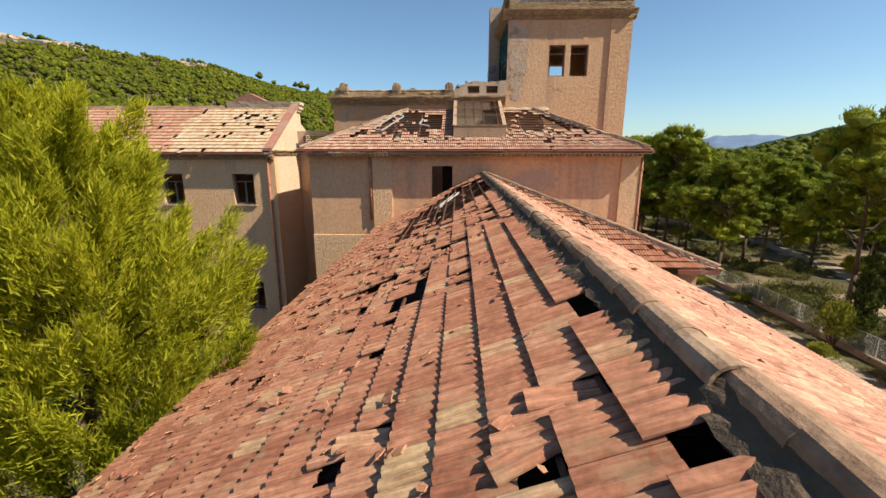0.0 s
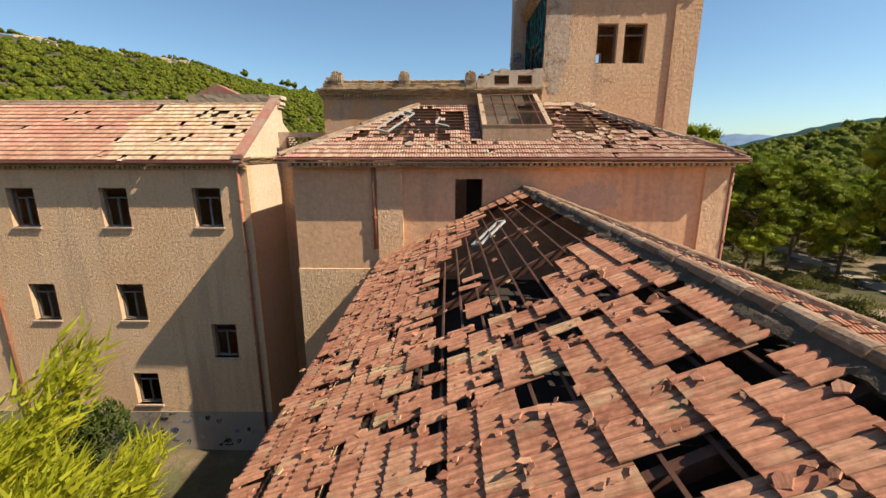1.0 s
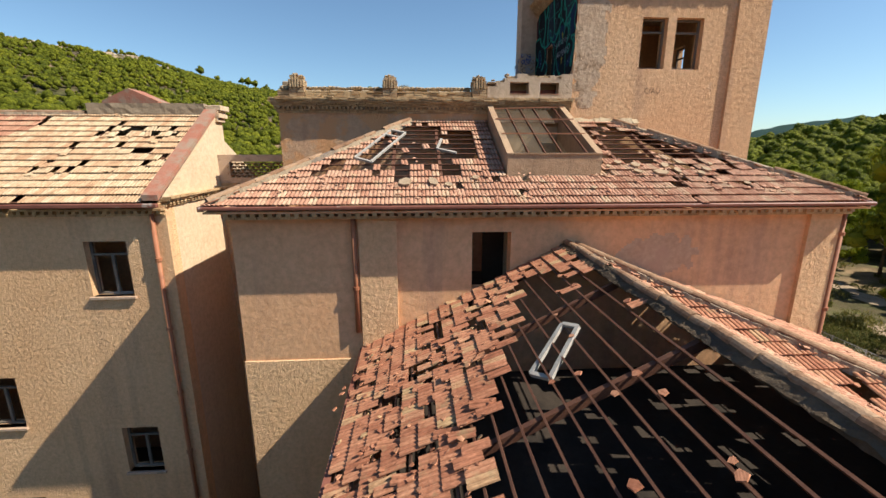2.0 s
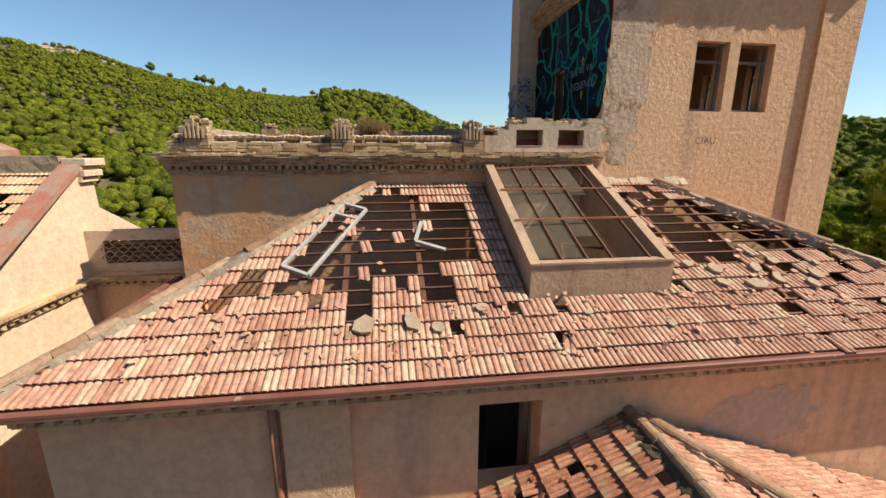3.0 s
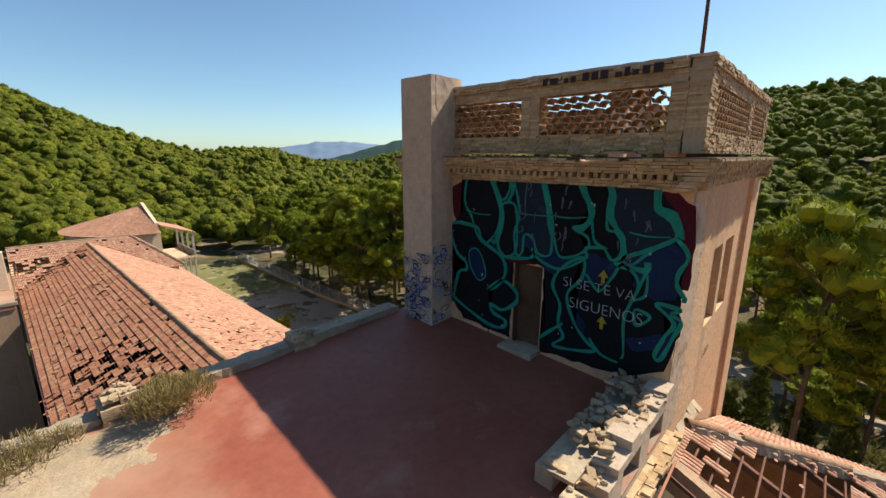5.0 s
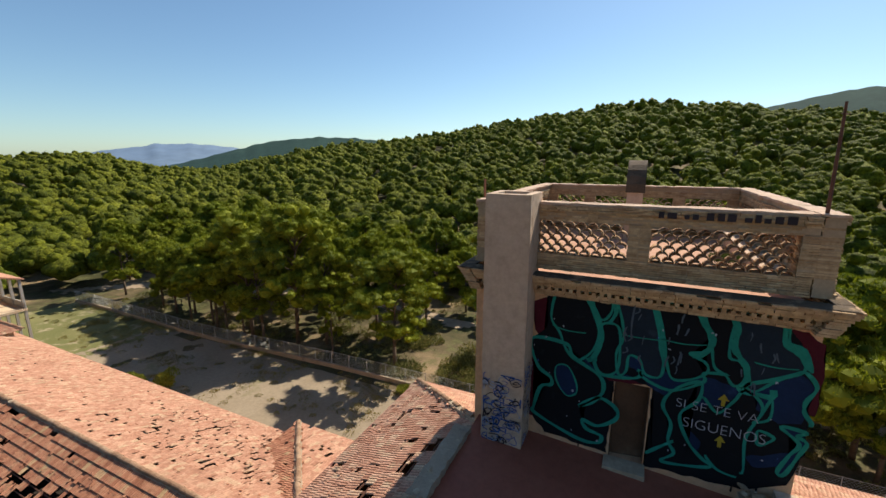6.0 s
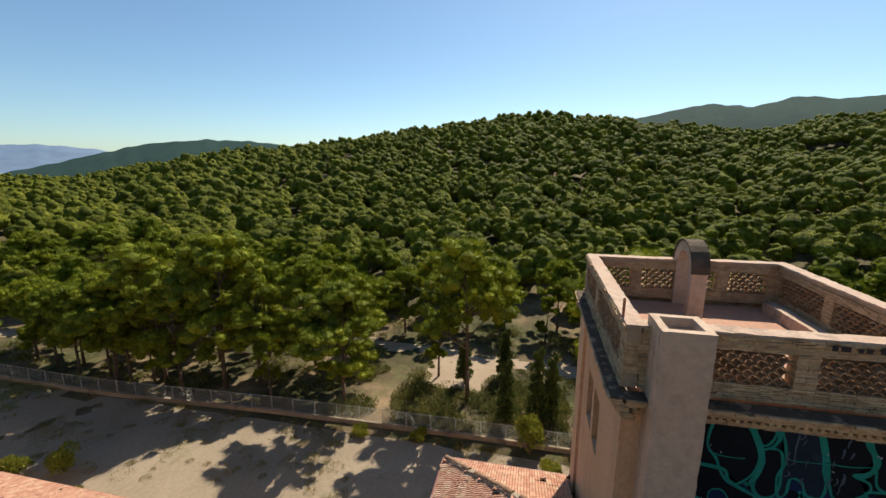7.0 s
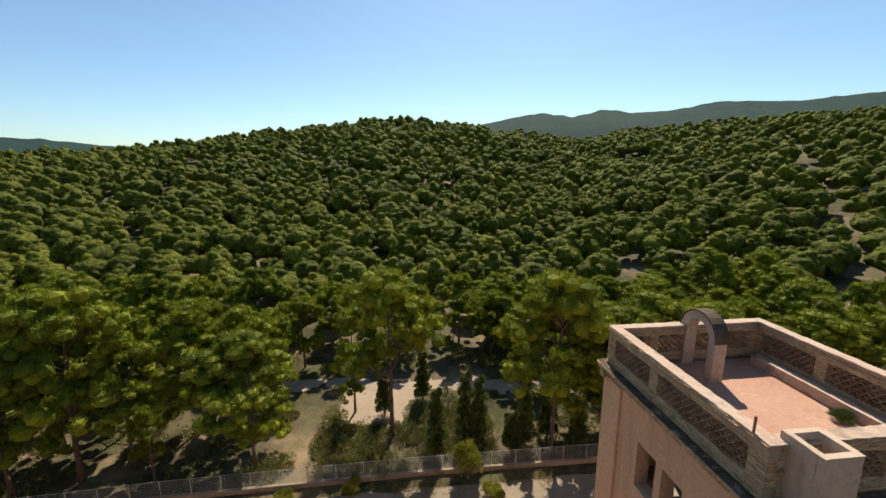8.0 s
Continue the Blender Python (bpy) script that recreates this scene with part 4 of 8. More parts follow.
BX0, BX1, BY0, BY1, BZ = -7.5, 8.85, MID_S, 2 * YM - MID_S, 16.05
part("wall", wall_mesh("y", BY0, 0.45, BX0, BX1, 0, BZ, [(-1.34, -0.3, 14.0, 15.6)]), M_PINK, block)
part("wall", wall_mesh("y", BY1, -0.45, BX0, BX1, 0, BZ), M_PINK, block)
part("wall", wall_mesh("x", BX0, 0.45, BY0 + 0.45, BY1 - 0.45, 0, BZ), M_PINK, block)
part("wall", wall_mesh("x", BX1, -0.45, BY0 + 0.45, BY1 - 0.45, 0, BZ), M_PINK, block)
# unseen dark sheet added behind the window so its opening stays dark
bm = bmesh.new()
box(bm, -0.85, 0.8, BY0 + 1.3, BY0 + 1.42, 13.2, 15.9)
part("window_backing", bm, M_DARK, block, "dark backing added behind the window opening")
# raised strips in the south wall
for x0, x1, z1 in ((-4.3, -3.33, 16.05), (7.95, 8.85, 16.05)):
    bm = bmesh.new()
    box(bm, x0, x1, BY0 - 0.12, BY0, 0, z1)
    part("pilaster", bm, M_STUCCO, block, "rough-cast pilaster strip")
bm = bmesh.new()
box(bm, BX0 - 0.04, -4.3, BY0 - 0.05, BY0, 0, 12.1, 0.02)
part("plinth", bm, M_STUCCO, block, "rough-cast lower wall face")
drainpipe(block, -4.42, BY0 - 0.09, 12.9, 16.1)
drainpipe(block, 8.93, BY0 - 0.1, 1.0, 16.1)
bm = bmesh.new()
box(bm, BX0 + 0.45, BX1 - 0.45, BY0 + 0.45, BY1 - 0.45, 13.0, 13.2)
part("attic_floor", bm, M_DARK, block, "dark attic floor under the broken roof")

EV_X0, EV_X1, EV_Y, EV_Z, PITCH = -7.9, 9.2, 20.55, 16.37, 0.465
PL = math.hypot(1, PITCH)
HIGH_Y0, HIGH_Y1 = 25.56, 2 * YM - 25.56
SKY = (-0.27, 2.40, 21.93, 25.4)     # roof light


def eave_trim(side):
    y = EV_Y if side > 0 else 2 * YM - EV_Y
    s = -1 if side > 0 else 1
    bm = bmesh.new()
    box(bm, EV_X0 - 0.05, EV_X1 + 0.05, min(y, y + s * 0.11), max(y, y + s * 0.11), EV_Z - 0.075, EV_Z + 0.012, 0.02)
    part("gutter", bm, M_GUTTER, block, "dark red painted gutter")
    bm = bmesh.new()
    w = BY0 if side > 0 else BY1
    box(bm, EV_X0, EV_X1, min(y, w), max(y, w), EV_Z - 0.17, EV_Z - 0.12)
    part("soffit", bm, M_PINK, block)
    b = Bricks(5)
    b.course(BX0, w, BX1, w, EV_Z - 0.33, 0.36 if side > 0 else 0.02, 0.36, 0.07)
    b.course(BX0, w, BX1, w, EV_Z - 0.26, 0.45 if side > 0 else -0.08, 0.3, 0.085, 0.11, 0.0, 0.10)
    b.made(block, "dentil_band", "brick dentil band under the eave")


eave_trim(1)
eave_trim(-1)


def hole_s(u, v):
    """Where the south slope has lost its tiles."""
    x, y = EV_X0 + u, EV_Y + v / PL
    rag = 0.14 * lump(x, y, 0.5, 2) + 0.1 * lump(x, y, 0.22, 5)
    left = -4.57 + 0.56 * max(0, y - 22.9)
    low = 22.25 if x < -3.35 else 21.6 if x < -2.95 else 22.45 if x < -2.1 else 21.8 if x < -1.55 else 22.7
    top = 25.15 if x < -1.9 else 24.75
    gone = left < x + rag < -0.9 and low < y + rag < top - 0.4 * abs(lump(x, 0, 0.4, 8))
    r_low = float(np.interp(x, [2.4, 3.5, 4.3, 5.2, 6.0], [22.75, 22.75, 22.6, 22.8, 22.85]))
    r_top = float(np.interp(x, [2.4, 3.9, 5.1, 5.9, 6.6], [24.95, 25.0, 24.4, 23.5, 23.05]))
    gone_r = 2.45 < x < 6.6 and r_low + 1.3 * rag < y < r_top + 1.5 * rag
    gone_r2 = (5.9 < x + rag < 6.75 and 21.8 < y + rag < 22.45 and lump(x, y, 0.6, 4) > -0.15) or (4.2 < x < 4.6 and 21.25 < y < 21.5) or (-5.2 < x < -4.9 and 22.3 < y < 22.65)
    if gone or gone_r or gone_r2:
        return 0.985 if lump(x, y, 0.35, 11) < 0.5 else 0.6
    near = math.exp(-((y - 22.0) / 0.6) ** 2) * (0.3 if -4 < x < 0 else 0.18)
    edge = 0.25 if 2.45 < x < 7.2 and r_low - 0.7 < y < r_top + 0.3 else 0.0
    return max(near * ragged(x, y, 0.4, 6, 0.45, 0.6), edge * ragged(x, y, 0.3, 9, 0.4, 0.6)) + 0.03 * (x > 3)


def roof_of_block(side):
    roof = new("roof")
    roof.parent = block
    s = 1 if side > 0 else -1

    def Y(d):
        return EV_Y + d if side > 0 else 2 * YM - EV_Y - d

    main = Slope((EV_X0, Y(0), EV_Z), (1, 0, 0), (0, s, PITCH))
    west = Slope((EV_X0, Y(0), EV_Z), (0, s, 0), (1, 0, PITCH))
    east = Slope((EV_X1, Y(0), EV_Z), (0, s, 0), (-1, 0, PITCH))
    span = EV_X1 - EV_X0
    deep = HIGH_Y0 - EV_Y

    def keep(u, v):
        d = v / PL
        x = EV_X0 + u
        if side > 0 and SKY[0] - 0.05 < x < SKY[1] + 0.05 and SKY[2] - 0.05 < Y(d) < SKY[3]:
            return False
        return d < u < span - d and d < deep - 0.02

    hurt = hole_s if side > 0 else (lambda u, v: 0.9 * ragged(u, v, 0.8, 77, 0.55, 0.7) * (1.0 if v > 2.0 and u > 9 else 0.25))
    lay_tiles(roof, main, span, deep * PL, keep, hurt, (lambda u, v: v < 1.5 and 3.0 < u < 13.0) if side > 0 else None, "faded", 51 + s, 0.5)
    strew(roof, main, 260, lambda r: (r.uniform(1.5, span - 1.5), r.uniform(0.2, 1.5)), hurt, 57 + s, M_TILES_MID)
    lay_battens(roof, main, 0, span, 0.15, deep * PL - 0.05, TC, 1.35, lambda u, v: v / PL < u < span - v / PL and not (side > 0 and SKY[0] < EV_X0 + u < SKY[1] and SKY[2] < EV_Y + v / PL))

    def tri(u, v):
        return v / PL < u and u < deep

    lay_tiles(roof, west, deep, deep * PL, tri, lambda u, v: 0.97 if u > 0.9 else 0.3, None, False, 61 + s, 0.25)
    lay_battens(roof, west, 0, deep, 0.15, deep * PL - 0.05, TC, 1.35, tri)
    lay_tiles(roof, east, deep, deep * PL, tri, lambda u, v: 0.12 * ragged(u, v, 0.9, 71, 0.5, 0.6) * (u > 2.5), None, True, 63 + s, 0.4)
    lay_battens(roof, east, 0, deep, 0.15, deep * PL - 0.05, TC, 1.35, tri)
    for x0, dx in ((EV_X0, 1), (EV_X1, -1)):
        lay_caps(roof, (x0 + dx * 0.1, Y(0.1), EV_Z + 0.1), (x0 + dx * (deep - 0.1), Y(deep - 0.1), EV_Z + PITCH * (deep - 0.1) + 0.06), 80 + dx + s, 0.08, 0.115, HIP_CAP, M_MORTAR)


roof_of_block(1)
roof_of_block(-1)
# boarded eaves and wall heads, added unseen under the hip slopes to stop leaking sun
for a, b in ((EV_X0, BX0 + 0.45), (BX1 - 0.45, EV_X1)):
    bm = bmesh.new()
    box(bm, a, b, EV_Y + 0.01, 2 * YM - EV_Y - 0.01, EV_Z - 0.168, EV_Z - 0.122)
    part("soffit", bm, M_PINK, block)
for a in (BX0, BX1 - 0.45):
    bm = bmesh.new()
    box(bm, a, a + 0.45, BY0 + 0.45, BY1 - 0.45, BZ, EV_Z + 0.02)
    part("added_wall_head", bm, M_MORTAR, block)
# side gutters where the hip slopes run on to the high block
for x in (EV_X0 - 0.06, EV_X1 + 0.06):
    bm = bmesh.new()
    box(bm, x - 0.06, x + 0.06, EV_Y, 2 * YM - EV_Y, EV_Z - 0.11, EV_Z + 0.01)
    part("gutter", bm, M_GUTTER, block)


def roof_light():
    """A sloping roof light: rendered kerb, steel glazing bars, a few panes left."""
    x0, x1, y0, y1 = SKY
    top = thing("roof_light", "rendered roof light kerb with rusted bars and few panes", "skylight")

    def z(y, h):
        return EV_Z + PITCH * (y - EV_Y) + h

    t, h = 0.15, 0.58
    for a, b in ((x0, x0 + t), (x1 - t, x1)):
        bm = bmesh.new()
        prism(bm, [(a, y0, z(y0, -0.5)), (a, y1, z(y1, -0.5)), (a, y1, z(y1, h)), (a, y0, z(y0, h))], (b - a, 0, 0))
        part("kerb", bm, M_KERB_SHADE, top)
        bm = bmesh.new()
        prism(bm, [(a - 0.03, y0 - 0.03, z(y0, h)), (a - 0.03, y1, z(y1, h)), (a - 0.03, y1, z(y1, h + 0.035)), (a - 0.03, y0 - 0.03, z(y0, h + 0.035))], (b - a + 0.04, 0, 0))
        part("coping", bm, M_KERB_SHADE, top)
    bm = bmesh.new()
    box(bm, x0 + t, x1 - t, y0, y0 + t, z(y0, -0.5), z(y0, h))
    part("kerb", bm, M_KERB_SHADE, top)
    bm = bmesh.new()
    box(bm, x0 + t + 0.03, x1 - t - 0.03, y0 - 0.03, y0 + t + 0.02, z(y0, h), z(y0, h + 0.04))
    part("coping", bm, M_KERB_SHADE, top)
    gx0, gx1, gy0, gy1 = x0 + t, x1 - t, y0 + t, y1
    n = 4
    for k in range(1, n + 1):
        x = gx0 + (gx1 - gx0) * k / (n + 1) + (0.25 if k == n else 0)
        bm = bmesh.new()
        bar(bm, (x, gy0, z(gy0, h - 0.05)), (x, gy1, z(gy1, h - 0.05)), 0.03, 0.06)
        part("glazing_bar", bm, M_RUST, top)
    for k, f in enumerate((0.3, 0.62, 0.93)):
        y = gy0 + (gy1 - gy0) * f
        bm = bmesh.new()
        bar(bm, (gx0 - 0.1, y, z(y, h + (0.07 if k < 2 else 0.0))), (gx1 + 0.1, y + 0.06, z(y, h + 0.07)), 0.035, 0.035)
        part("cross_bar", bm, M_PIPE, top)
    # dusty panes still in place towards the top
    for k, (f0, f1) in enumerate(((0.03, 0.98), (0.03, 0.98), (0.2, 0.98), (0.62, 0.98))):
        xa = gx0 + (gx1 - gx0) * k / (n + 1) + 0.03
        xb = gx0 + (gx1 - gx0) * (k + 1) / (n + 1) - 0.03
        ya, yb = gy0 + (gy1 - gy0) * f0, gy0 + (gy1 - gy0) * f1
        bm = bmesh.new()
        prism(bm, [(xa, ya, z(ya, h - 0.07)), (xb, ya, z(ya, h - 0.07)), (xb, yb, z(yb, h - 0.07)), (xa, yb, z(yb, h - 0.07))], (0, 0, 0.006))
        part("pane", bm, M_PANE, top, "dusty glass pane")
    # plastered well below
    bm = bmesh.new()
    zb = 13.2
    for a, b, c, d in ((gx0 - 0.1, gx0, gy0, gy1), (gx1, gx1 + 0.1, gy0, gy1)):
        prism(bm, [(a, c, zb), (a, d, zb), (a, d, z(d, -0.5)), (a, c, z(c, -0.5))], (b - a, 0, 0))
    box(bm, gx0, gx1, gy1 + 0.02, gy1 + 0.12, zb, z(gy1, -0.1))
    box(bm, gx0, gx1, gy0 - 0.1, gy0 - 0.02, zb, z(gy0, -0.5))
    part("well", bm, M_WELL, top, "stained beige plaster well")
    bm = bmesh.new()
    bar(bm, (1.0, 22.3, 15.3), (0.9, 23.4, 17.6), 0.06, 0.06)
    bar(bm, (1.0, 22.3, 15.3), (1.9, 22.4, 17.3), 0.05, 0.05)
    bar(bm, (0.9, 23.4, 17.6), (1.9, 23.3, 17.5), 0.05, 0.05)
    part("fallen_bars", bm, M_RUST, top)


# brown kerb render; on annex and roof room its darkness stands for shade
M_KERB_SHADE = stucco_material("kerb_and_shaded_wall_render", (0.40, 0.265, 0.17), (0.48, 0.335, 0.22), (0.17, 0.12, 0.085), 9.0, 0.03, 0.6, (0.3, 0.22, 0.15))
M_PANE = surface("dusty_glass", (0.20, 0.155, 0.11), (0.13, 0.10, 0.07), (0.30, 0.25, 0.19), 0.8, 10, 0.0, 0.8)
see = M_PANE.node_tree.nodes.new("ShaderNodeMixShader")
see.inputs[0].default_value = 0.72
M_PANE.node_tree.nodes["Principled BSDF"].inputs["Specular IOR Level"].default_value = 0.12
M_PANE.node_tree.links.new(M_PANE.node_tree.nodes["Principled BSDF"].outputs[0], see.inputs[1])
M_PANE.node_tree.links.new(M_PANE.node_tree.nodes.new("ShaderNodeBsdfTransparent").outputs[0], see.inputs[2])
M_PANE.node_tree.links.new(see.outputs[0], M_PANE.node_tree.nodes["Material Output"].inputs["Surface"])
M_WELL = surface("beige_plaster", (0.60, 0.47, 0.31), (0.52, 0.40, 0.26), (0.24, 0.16, 0.1), 0.7, 9, 0.006)
roof_light()

# ---- high block with the terrace ----
HX0, TX0, TX1 = -7.45, 2.71, 9.45
TERRACE = 19.7


def terrace_z(x, y):
    """The terrace falls towards its south-west corner."""
    return 19.72 + 0.06 * (y - 26.2) + 0.03 * (x + 2)


high = thing("terrace_block", "brick-corniced block carrying a red terrace", "building")
part("wall", wall_mesh("y", HIGH_Y0, 0.45, HX0, TX0, 13, 18.95), M_UPPER, high)
part("wall", wall_mesh("y", HIGH_Y1, -0.45, HX0, TX0, 13, 18.95), M_UPPER, high)
part("wall", wall_mesh("x", HX0, 0.45, HIGH_Y0 + 0.45, HIGH_Y1 - 0.45, 0, 18.95), M_PINK, high)
bm = bmesh.new()
box(bm, HX0, TX0, HIGH_Y0, HIGH_Y1, 18.95, 19.45)
part("cornice_core", bm, M_MORTAR, high)
bm = bmesh.new()
box(bm, HX0 + 0.36, TX0, HIGH_Y0 + 0.40, HIGH_Y1 - 0.3, 19.4, 20)
for corner in bm.verts:
    if corner.co.z > 19.9:
        corner.co.z = terrace_z(corner.co.x, corner.co.y)
part("terrace_floor", bm, M_TERRACE, high, "worn red painted terrace screed")


bm = bmesh.new()
box(bm, HX0, TX0, HIGH_Y1 - 0.32, HIGH_Y1, 19.45, 19.8)
part("parapet_plinth", bm, M_MORTAR, high)


def cornice(owner, rows, z0, courses, seed):
    """Stepped brick cornice along a plan line; a dentil course in the middle."""
    b = Bricks(seed, 0.014 if seed < 100 else 0.006)
    for (xa, ya), (xb, yb) in zip(rows, rows[1:]):
        z = z0
        for out, h, w, gap in courses:
            if (out, h, w, gap) == courses[-1]:
                # the top course is two bricks deep
                b.course(xa, ya, xb, yb, z, out, 0.125, h, w * 0.8, 0.04, gap)
                b.course(xa, ya, xb, yb, z - 0.012, out - 0.13, 0.125, h, w, 0.08, gap)
            else:
                b.course(xa, ya, xb, yb, z, out, 0.26, h, w, 0.0, gap)
            z += h
    return b.made(owner)


EDGE = [(HX0, HIGH_Y1), (HX0, HIGH_Y0), (TX0, HIGH_Y0)]
STEPS = [(0.04, 0.042, 0.24, 0.0), (0.06, 0.042, 0.27, 0.0), (0.09, 0.044, 0.22, 0.0), (0.15, 0.08, 0.075, 0.07), (0.165, 0.042, 0.25, 0.0), (0.19, 0.042, 0.27, 0.0), (0.24, 0.046, 0.2, 0.0), (0.27, 0.042, 0.26, 0.0), (0.31, 0.042, 0.24, 0.0), (0.335, 0.046, 0.3, 0.0), (0.32, 0.044, 0.22, 0.0)]
cornice(high, EDGE, 18.95, STEPS, 3)
cornice(high, [(TX0, HIGH_Y1), (HX0, HIGH_Y1)], 18.95, STEPS, 4)


def pier(x, y, turn, seed, foot=19.47):
    """A parapet pier of bricks with a fluted face and a broken head."""
    rng = random.Random(seed)
    p = thing("parapet_pier", "tan brick parapet pier with a fluted face and broken head", "pier", "parapet piers", at=(x, y, foot))
    for k in range(10):
        w = 0.5 if k < 8 else 0.42
        for sx in (-1, 1):
            for sy in (-1, 1):
                if k > 7 and rng.random() < 0.45:
                    continue
                one = mesh_object("brick", ONE_BRICK, None, p)
                one.matrix_basis = pose(sx * w / 4 + rng.uniform(-0.008, 0.008), sy * w / 4 + rng.uniform(-0.008, 0.008), 0.035 + k * 0.068, 0, rng.uniform(-1.5, 1.5), rng.uniform(-2.5, 2.5)) @ Matrix.Diagonal((w / 2 - 0.008, w / 2 - 0.008, 0.06, 1))
    for k in range(5):
        bm = bmesh.new()
        hgt = 0.22 + 0.1 * (2 - abs(k - 2))
        box(bm, -0.21 + k * 0.085, -0.16 + k * 0.085, -0.30, -0.25, 0.28, 0.28 + hgt, 0.008)
        part("flute", bm, M_BRICK, p)
    for k in range(22):
        spot = pose(rng.uniform(-0.18, 0.18), rng.uniform(-0.18, 0.18), 0.6 + rng.uniform(0, 0.09) + 0.05 * (k % 2), rng.uniform(-25, 25), rng.uniform(-25, 25), rng.uniform(0, 180))
        if k % 2:
            bm = bmesh.new()
            rubble(bm, rng, (0, 0, 0), rng.uniform(0.03, 0.065))
            part("stone", bm, M_ROCK, p).matrix_basis = spot
        else:
            mesh_object("brick", ONE_BRICK, None, p).matrix_basis = spot @ Matrix.Diagonal((rng.uniform(0.07, 0.2), rng.uniform(0.06, 0.11), 0.055, 1))
    p.rotation_euler = (0, 0, turn)


for k, x in enumerate((-6.75, -3.64, -0.58)):
    pier(x, 25.62, 0, 20 + k)
    pier(x, 2 * YM - 25.75, math.pi, 30 + k, 19.7)


def half_tile_mesh(lo=0.0, hi=0.2):
    """A half-round clay tile lying on its edges, from lo to hi along its length."""
    bm = bmesh.new()
    rows = []
    n = 6
    for y in (lo, hi):
        rows.append([bm.verts.new((0.105 * math.cos(math.pi * k / n), y, 0.095 * math.sin(math.pi * k / n))) for k in range(n + 1)])
        rows.append([bm.verts.new((0.088 * math.cos(math.pi * k / n), y, 0.078 * math.sin(math.pi * k / n))) for k in range(n + 1)])
    a, ai, b, bi = rows
    for k in range(n):
        for q in ((a[k], a[k + 1], b[k + 1], b[k]), (ai[k + 1], ai[k], bi[k], bi[k + 1]), (a[k + 1], a[k], ai[k], ai[k + 1]), (b[k], b[k + 1], bi[k + 1], bi[k])):
            bm.faces.new(q)
    bmesh.ops.recalc_face_normals(bm, faces=bm.faces)
    me = bpy.data.meshes.new("lattice_tile")
    bm.to_mesh(me)
    bm.free()
    return me


M_LATTICE = piece_material("lattice_clay", [(0, (0.33, 0.195, 0.1)), (0.5, (0.42, 0.265, 0.145)), (1, (0.5, 0.34, 0.2))], 0.95, False, 0.008, (0.17, 0.13, 0.09))
LATTICE = half_tile_mesh(-0.045, 0.245)
LATTICE.materials.append(M_LATTICE)
PALE_TILE = half_tile_mesh()
PALE_TILE.materials.append(M_ROCK)


def broken_parapet(x0, x1, y, s, seed, foot=19.47):
    """Low brick course, a row of half tiles, stubs and a rough concrete rail."""
    rng = random.Random(seed)
    p = thing("parapet", "low broken parapet of bricks, half-round tiles and concrete rail", "parapet", "terrace parapets", at=((x0 + x1) / 2, y, foot))
    xa, xb = x0 - (x0 + x1) / 2, x1 - (x0 + x1) / 2
    b = Bricks(seed, 0.014)
    for k in range(3):
        b.course(xa, 0, xb, 0, k * 0.066, 0.18, 0.2, 0.064)
        b.course(xb, 0, xa, 0, k * 0.066, 0.12, 0.2, 0.064)
    b.made(p)
    x = xa + 0.12
    while x < xb - 0.1:
        if rng.random() < 0.6:
            t = mesh_object("half_tile", PALE_TILE, None, p)
            t.matrix_basis = pose(x - 0.12, -0.05 * s, 0.185, rng.uniform(-4, 4), rng.uniform(-8, 8), rng.uniform(-7, 7) - 90) @ Matrix.Diagonal((0.95, 1.2, 0.42, 1))
        x += 0.27
    x = xa + 0.2
    while x < xb:
        bm = bmesh.new()
        box(bm, x - 0.03, x + 0.03, 0.14 * s - 0.03, 0.14 * s + 0.03, 0.19, 0.32)
        part("stub", bm, M_CONCRETE, p)
        x += 0.42
    bm = bmesh.new()
    n = max(6, int((xb - xa) * 26))
    rows = []
    for i in range(n + 1):
        x = xa + (xb - xa) * i / n
        j = noise.noise(Vector((x * 3.1, seed, 0.5)))
        w0, w1, h = 0.1 + 0.02 * j + rng.uniform(-0.028, 0.028), 0.3 + rng.uniform(-0.012, 0.012), 0.37 + 0.035 * noise.noise(Vector((x * 2.2, seed, 7.5))) + rng.uniform(-0.012, 0.012)
        rows.append([bm.verts.new((x, yy * s, zz)) for yy, zz in ((w0, 0.31), (w0 - 0.015, h - 0.02), ((w0 + w1) / 2, h + rng.uniform(0, 0.02)), (w1, h - 0.02), (w1, 0.2))])
    for q, r in zip(rows, rows[1:]):
        for k in range(4):
            bm.faces.new((q[k], q[k + 1], r[k + 1], r[k]))
        bm.faces.new((q[4], q[0], r[0], r[4]))
    for q in (rows[0], rows[-1]):
        bm.faces.new(q)
    bmesh.ops.recalc_face_normals(bm, faces=bm.faces)
    part("rail", bm, M_ROCK, p, "rough crumbling concrete rail")


for k, (a, b) in enumerate(((-7.4, -7.02), (-6.48, -3.9), (-3.38, -0.84))):
    broken_parapet(a, b, 25.62, 1, 40 + k)
